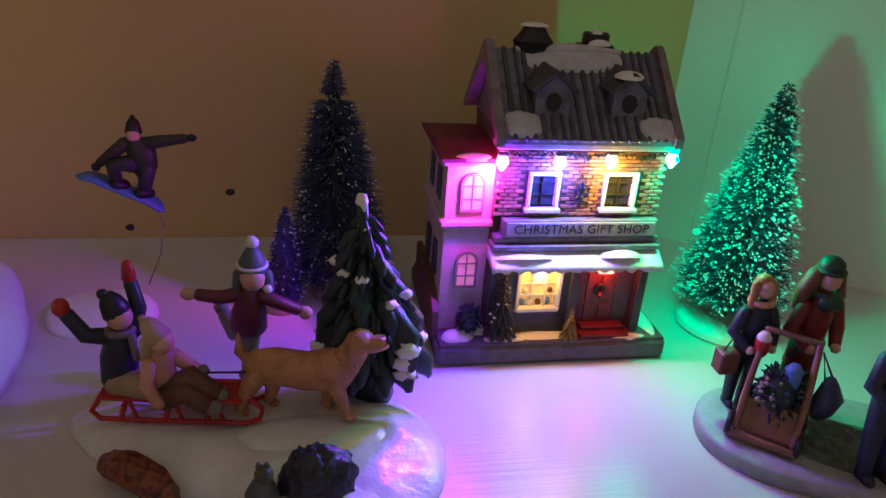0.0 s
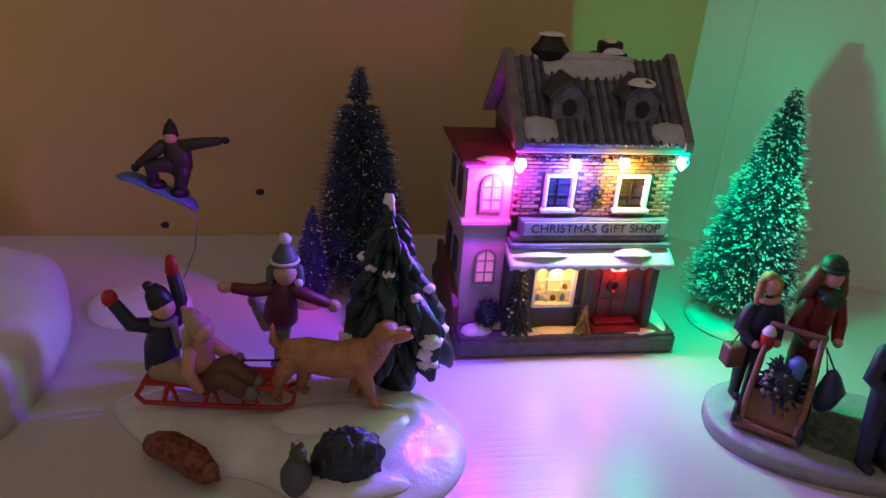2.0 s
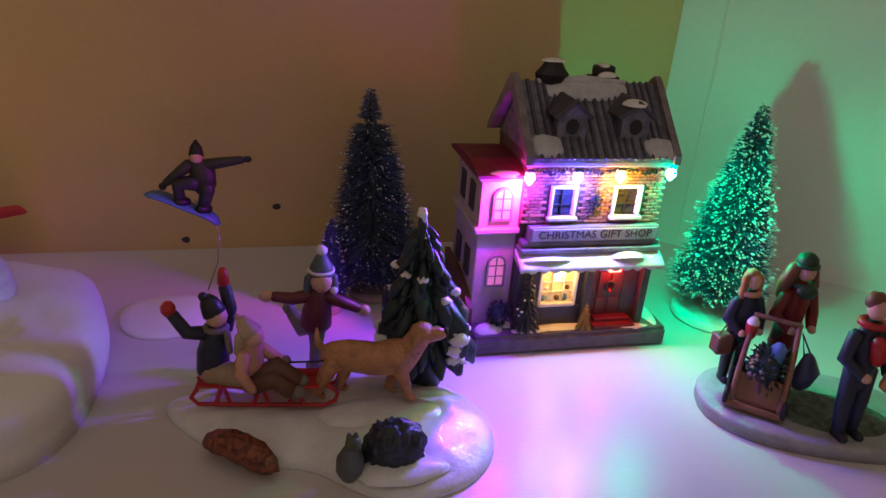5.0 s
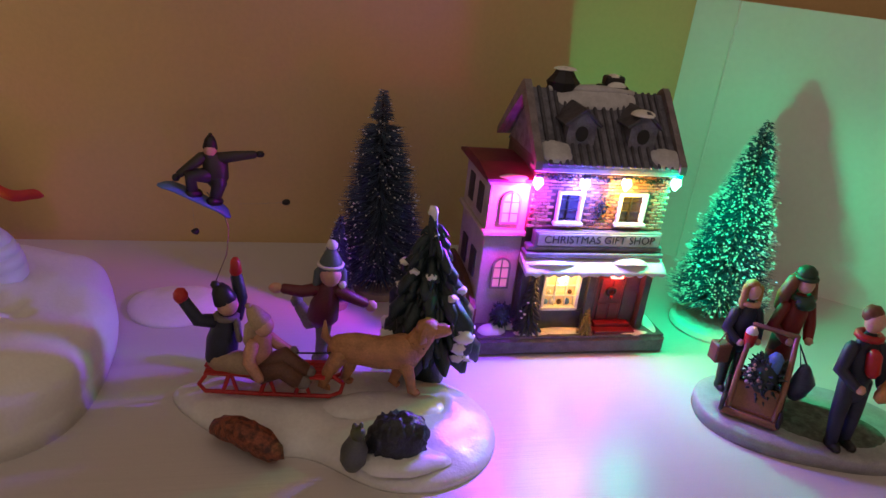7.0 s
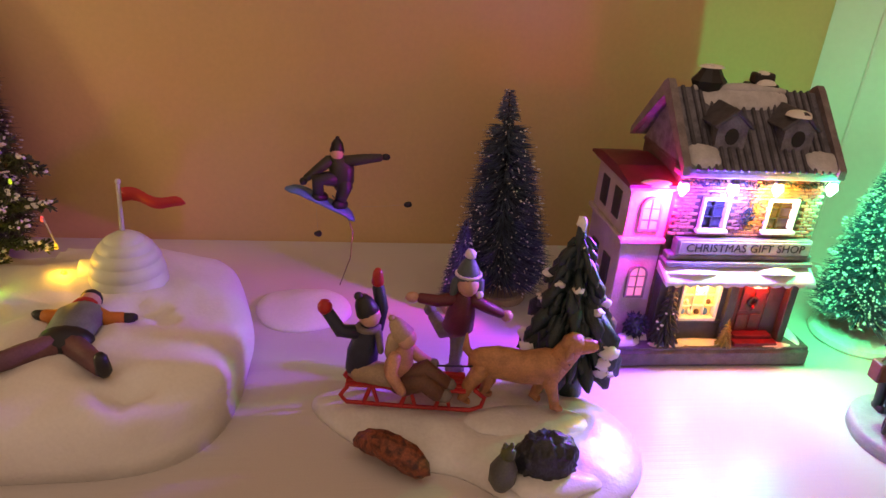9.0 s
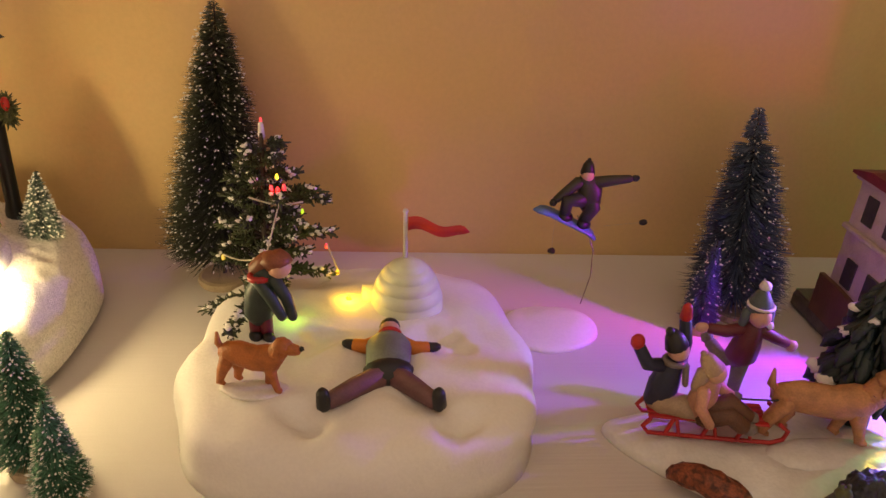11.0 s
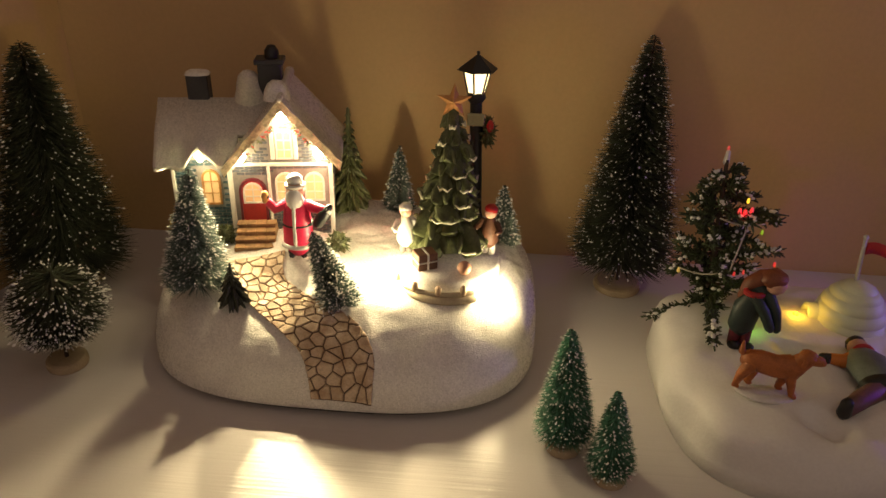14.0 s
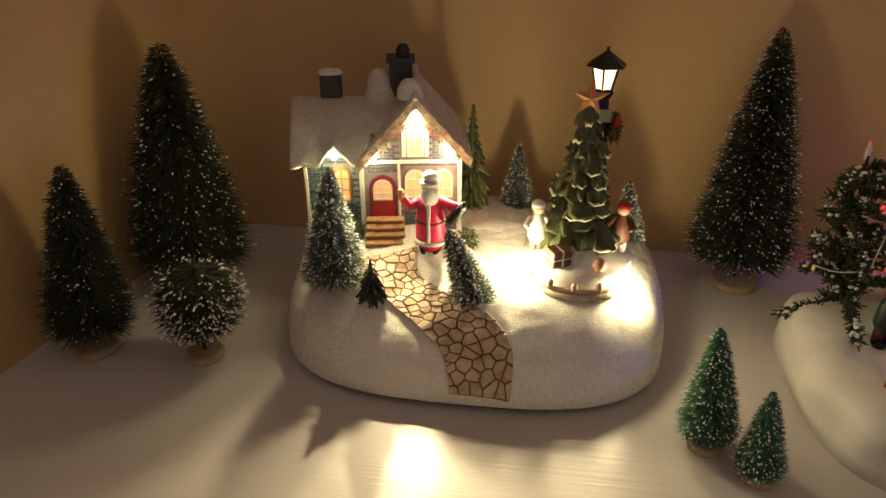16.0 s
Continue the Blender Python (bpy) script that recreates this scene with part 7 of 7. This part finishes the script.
def grown(name, foot, h, coat, trousers, hair, hat, scarf, label, extra=None, bend=(0, 0), skirt=False):
    """A standing modelled figure h high: legs, coat, bent arms, head with hair or hat."""
    m = Mesh()
    o = Vector(foot)
    tall = h / 0.085
    k = tall * 0.84
    P = lambda x, y, z: o + Vector(((x * 0.88 + bend[0] * z / 0.085) * tall, (y * 0.9 + bend[1] * z / 0.085) * tall, z * tall))
    for e in (-1, 1):
        m.tube([P(0.0055 * e, 0.001 * e, 0.002), P(0.0055 * e, 0, 0.020), P(0.0045 * e, 0, 0.040)], [0.0036 * k, 0.0046 * k, 0.0058 * k], 1, 10)
        m.tube([P(0.0055 * e, -0.006, 0.0015), P(0.0055 * e, 0.001, 0.002)], [0.0030 * k, 0.0034 * k], 4, 8)
    m.tube([P(0, 0, 0.028 if skirt else 0.034), P(0, 0, 0.045), P(0, 0, 0.056), P(0, 0, 0.065)], [(0.0108 if skirt else 0.0088) * k, 0.0085 * k, 0.0094 * k, 0.0058 * k], 0, 16, 0.75)
    for e, dx in ((-1, 0), (1, 0)):
        m.tube([P(0.0090 * e, 0, 0.0605), P(0.0140 * e, -0.001, 0.0480), P(0.0085 * e, -0.0095, 0.0420)], [0.0044 * k, 0.0042 * k, 0.0032 * k], 0, 10)
        m.ball(P(0.0075 * e, -0.0115, 0.0420), 0.0030 * k, 2, 8)
    m.ball(P(0, -0.0008, 0.0745), (0.0056 * k, 0.0058 * k, 0.0070 * k), 2, 12)
    m.ball(P(0, 0.0016, 0.0775), (0.0062 * k, 0.0060 * k, 0.0058 * k), 3, 12, 0.12, 2, 500)
    m.tube([P(0.0062 * math.cos(a), 0.0055 * math.sin(a), 0.0665) for a in np.linspace(0, 6.28, 13)], 0.0024 * k, 6, 6)
    if hat:
        m.ball(P(0, 0.0015, 0.0800), (0.0072 * k, 0.0070 * k, 0.0062 * k), 5, 12)
        m.tube([P(0.0064 * math.cos(a), 0.001 + 0.0064 * math.sin(a), 0.0782) for a in np.linspace(0, 6.28, 15)], 0.0015 * k, 5, 6)
    if extra:
        extra(m, P, k)
    return m.done(name, [coat, trousers, PINK, hair, BLACK, hat or BLACK, scarf, RED, TRIM, BROWN, GOLD], shp, label)


BLOND = mat("blond_hair_paint", (0.42, 0.20, 0.07), 0.5, spread=0.35)
DKHAIR = mat("brown_hair_paint", (0.16, 0.06, 0.03), 0.5, spread=0.35)


def woman_extra(m, P, k):
    m.box(P(-0.0230, -0.010, 0.0250), P(-0.0105, 0.001, 0.0385), 9, 0.001)
    m.tube([P(-0.0200, -0.005, 0.0390), P(-0.0160, -0.005, 0.0460), P(-0.0120, -0.005, 0.0390)], 0.0007 * k, 9, 6)
    m.tube([P(-0.002, -0.0140, 0.0420), P(-0.002, -0.0140, 0.0495)], [0.0042 * k, 0.0050 * k], 7, 10)
    m.tube([P(-0.002, -0.0140, 0.0505), P(-0.002, -0.0140, 0.0520)], [0.0046 * k, 0.0046 * k], 8, 10)
    for e in (-1, 1):
        m.tube([P(0.0058 * e, 0.0005, 0.0770), P(0.0066 * e, -0.001, 0.0640)], [0.0032 * k, 0.0026 * k], 3, 8)


def cartwoman_extra(m, P, k):
    m.tube([P(0.0060, 0.003, 0.0760), P(0.0100, 0.003, 0.0640), P(0.0110, 0.004, 0.0520)], [0.0046 * k, 0.0050 * k, 0.0028 * k], 3, 8)
    m.tube([P(-0.0060, 0.003, 0.0760), P(-0.0100, 0.003, 0.0660), P(-0.0110, 0.004, 0.0580)], [0.0046 * k, 0.0050 * k, 0.0028 * k], 3, 8)
    m.ball(P(0, -0.0060, 0.0640), (0.0085 * k, 0.0042 * k, 0.0048 * k), 6, 10, 0.25, 4, 400)


def man_extra(m, P, k):
    m.tube([P(0.0020, -0.0160, 0.0400), P(0.0080, -0.0180, 0.0480), P(0.0160, -0.0170, 0.0540)], [0.0042 * k, 0.0062 * k, 0.0050 * k], 10, 10)
    m.ball(P(0.0180, -0.0170, 0.0600), (0.0050 * k, 0.0050 * k, 0.0056 * k), 2, 10)
    m.ball(P(0.0185, -0.0160, 0.0635), (0.0056 * k, 0.0056 * k, 0.0048 * k), 7, 10)
    m.tube([P(-0.002, -0.0085, 0.0600), P(0, -0.0085, 0.0500)], [0.0042 * k, 0.0042 * k], 7, 8)


grown("woman_figure", (0.2165, 0.2880, 0.0105), 0.082, NAVY, BLACK, BLOND, None, PEACH, "blonde woman figure with cup and tan bag", woman_extra)
grown("cart_woman_figure", (0.2440, 0.2810, 0.0105), 0.094, mat("deep_red_coat_paint", (0.20, 0.012, 0.014), 0.45, spread=0.35), DARK, DKHAIR, GREEN_CLOTH, GREEN_CLOTH, "woman figure in red coat and green hat", cartwoman_extra, (0.0, -0.003), True)
grown("man_figure", (0.2545, 0.2250, 0.0105), 0.098, NAVY, NAVY, DKHAIR, None, RED, "man figure in navy coat holding a child in yellow", man_extra, (-0.008, 0.0))
m = Mesh()
ca, cb = Vector((0.2104, 0.2506, 0.0130)), Vector((0.2270, 0.2700, 0.0640))
wdir = Vector((0.0104, -0.0089, 0))
back = Vector((0.65, 0.76, 0))
# sloping box with a front board, two tall side rails and the handle bar
for e in (-1, 1):
    m.tube([ca + wdir * e + up * 0.004, ca + wdir * e * 1.02 + back * 0.006 + up * 0.018, ca.lerp(cb, 0.62) + wdir * e, cb + wdir * e * 0.90], [0.0019, 0.0019, 0.0017, 0.0016], 0, 8)
    m.tube([ca + wdir * e + up * 0.004, ca + wdir * e + back * 0.026 + up * 0.006], [0.0018, 0.0016], 0, 8)
    m.tube([ca + wdir * e + back * 0.025 + up * 0.006, ca.lerp(cb, 0.62) + wdir * e], [0.0014, 0.0014], 0, 6)
m.tube([cb - wdir * 0.95, cb + wdir * 0.95], 0.0016, 0, 8)
m.tube([ca - wdir * 1.1 - back * 0.002 + up * 0.001, ca + wdir * 1.1 - back * 0.002 + up * 0.001], [0.0026, 0.0026], 0, 8, 0.6)
for lo, hi, thick in ((up * 0.003, back * 0.007 + up * 0.019, back * 0.0022), (up * 0.003, back * 0.026 + up * 0.005, up * 0.0020)):
    q = [ca - wdir + lo, ca + wdir + lo, ca + wdir + hi, ca - wdir + hi]
    m.add(q + [p + thick for p in q], [(0, 1, 2, 3), (7, 6, 5, 4), (0, 4, 5, 1), (1, 5, 6, 2), (2, 6, 7, 3), (3, 7, 4, 0)], 0, False)
for e in (-1, 1):
    tri = [ca + wdir * e * 0.97 + up * 0.005, ca + wdir * e * 0.97 + back * 0.025 + up * 0.007, ca.lerp(cb, 0.74) + wdir * e * 0.97, ca.lerp(cb, 0.30) + wdir * e * 0.97 + up * 0.004]
    m.add(tri + [p - wdir * e * 0.09 for p in tri], [(0, 1, 2, 3), (7, 6, 5, 4), (0, 4, 5, 1), (1, 5, 6, 2), (2, 6, 7, 3), (3, 7, 4, 0)], 0, False)
cart = m.done("cart", mat("copper_brown_cart_paint", (0.26, 0.12, 0.07), 0.4, spread=0.3), shp, "brown wooden hand cart full of greenery")
for e, off in ((-1, 0.0), (1, 0.0), (-1, 1), (1, 1)):
    c = ca + wdir * e * 1.22 + Vector((0.001, 0.002, 0.0042)) + (back * 0.024 if off else Vector((0, 0, 0)))
    ax = wdir.normalized()
    u1 = Vector((0, 0, 1)).cross(ax).normalized()
    w = Mesh().tube([c + (u1 * math.cos(q) + up * math.sin(q)) * 0.0050 for q in np.linspace(0, 6.283, 17)], 0.0016, 0, 6)
    wh = w.done("wheel", BLACK, cart)
    h = Mesh()
    for q in range(4):
        v = (u1 * math.cos(q * 0.785) + up * math.sin(q * 0.785)) * 0.0048
        h.tube([c - v, c + v], 0.0005, 0, 5)
    h.done("spoke", BROWN, wh)
shrub("cart_greenery", shp, (0.2200, 0.2615, 0.0330), 0.0140, 0.0200, mat("dim_blue_green_paint", (0.03, 0.05, 0.06), 0.5, spread=0.4), 170, 12, 0.0032)
r = random.Random(8)
m = Mesh()
for k in range(34):
    a, b = r.uniform(0, 6.28), r.uniform(-0.2, 1.2)
    m.ball((0.2150 + 0.0070 * math.cos(a) * math.cos(b), 0.2600 + 0.0070 * math.sin(a) * math.cos(b), 0.0350 + 0.0110 * math.sin(b)), r.uniform(0.0009, 0.0016), 0, 6)
m.done("berry_cluster", mat("pale_berry_paint", (0.45, 0.30, 0.26), 0.4, spread=0.3), shp, kind="stuff")
m = Mesh().tube([(0.2245, 0.2600, 0.0400), (0.2245, 0.2600, 0.0500)], [0.0042, 0.0046], 0, 12)
m.done("blue_jar", BLUE, shp, "blue jar in the cart")
m = Mesh().tube([(0.2440, 0.2560, 0.0270), (0.2450, 0.2550, 0.0350), (0.2440, 0.2560, 0.0440)], [0.0070, 0.0085, 0.0045], 0, 12, 0.7).tube([(0.2410, 0.2560, 0.0440), (0.2380, 0.2600, 0.0600), (0.2460, 0.2550, 0.0440)], 0.0007, 0, 5)
m.done("shopping_bag", mat("blue_bag_paint", (0.06, 0.07, 0.16), 0.4, spread=0.35), shp, "blue bag hanging from the cart")
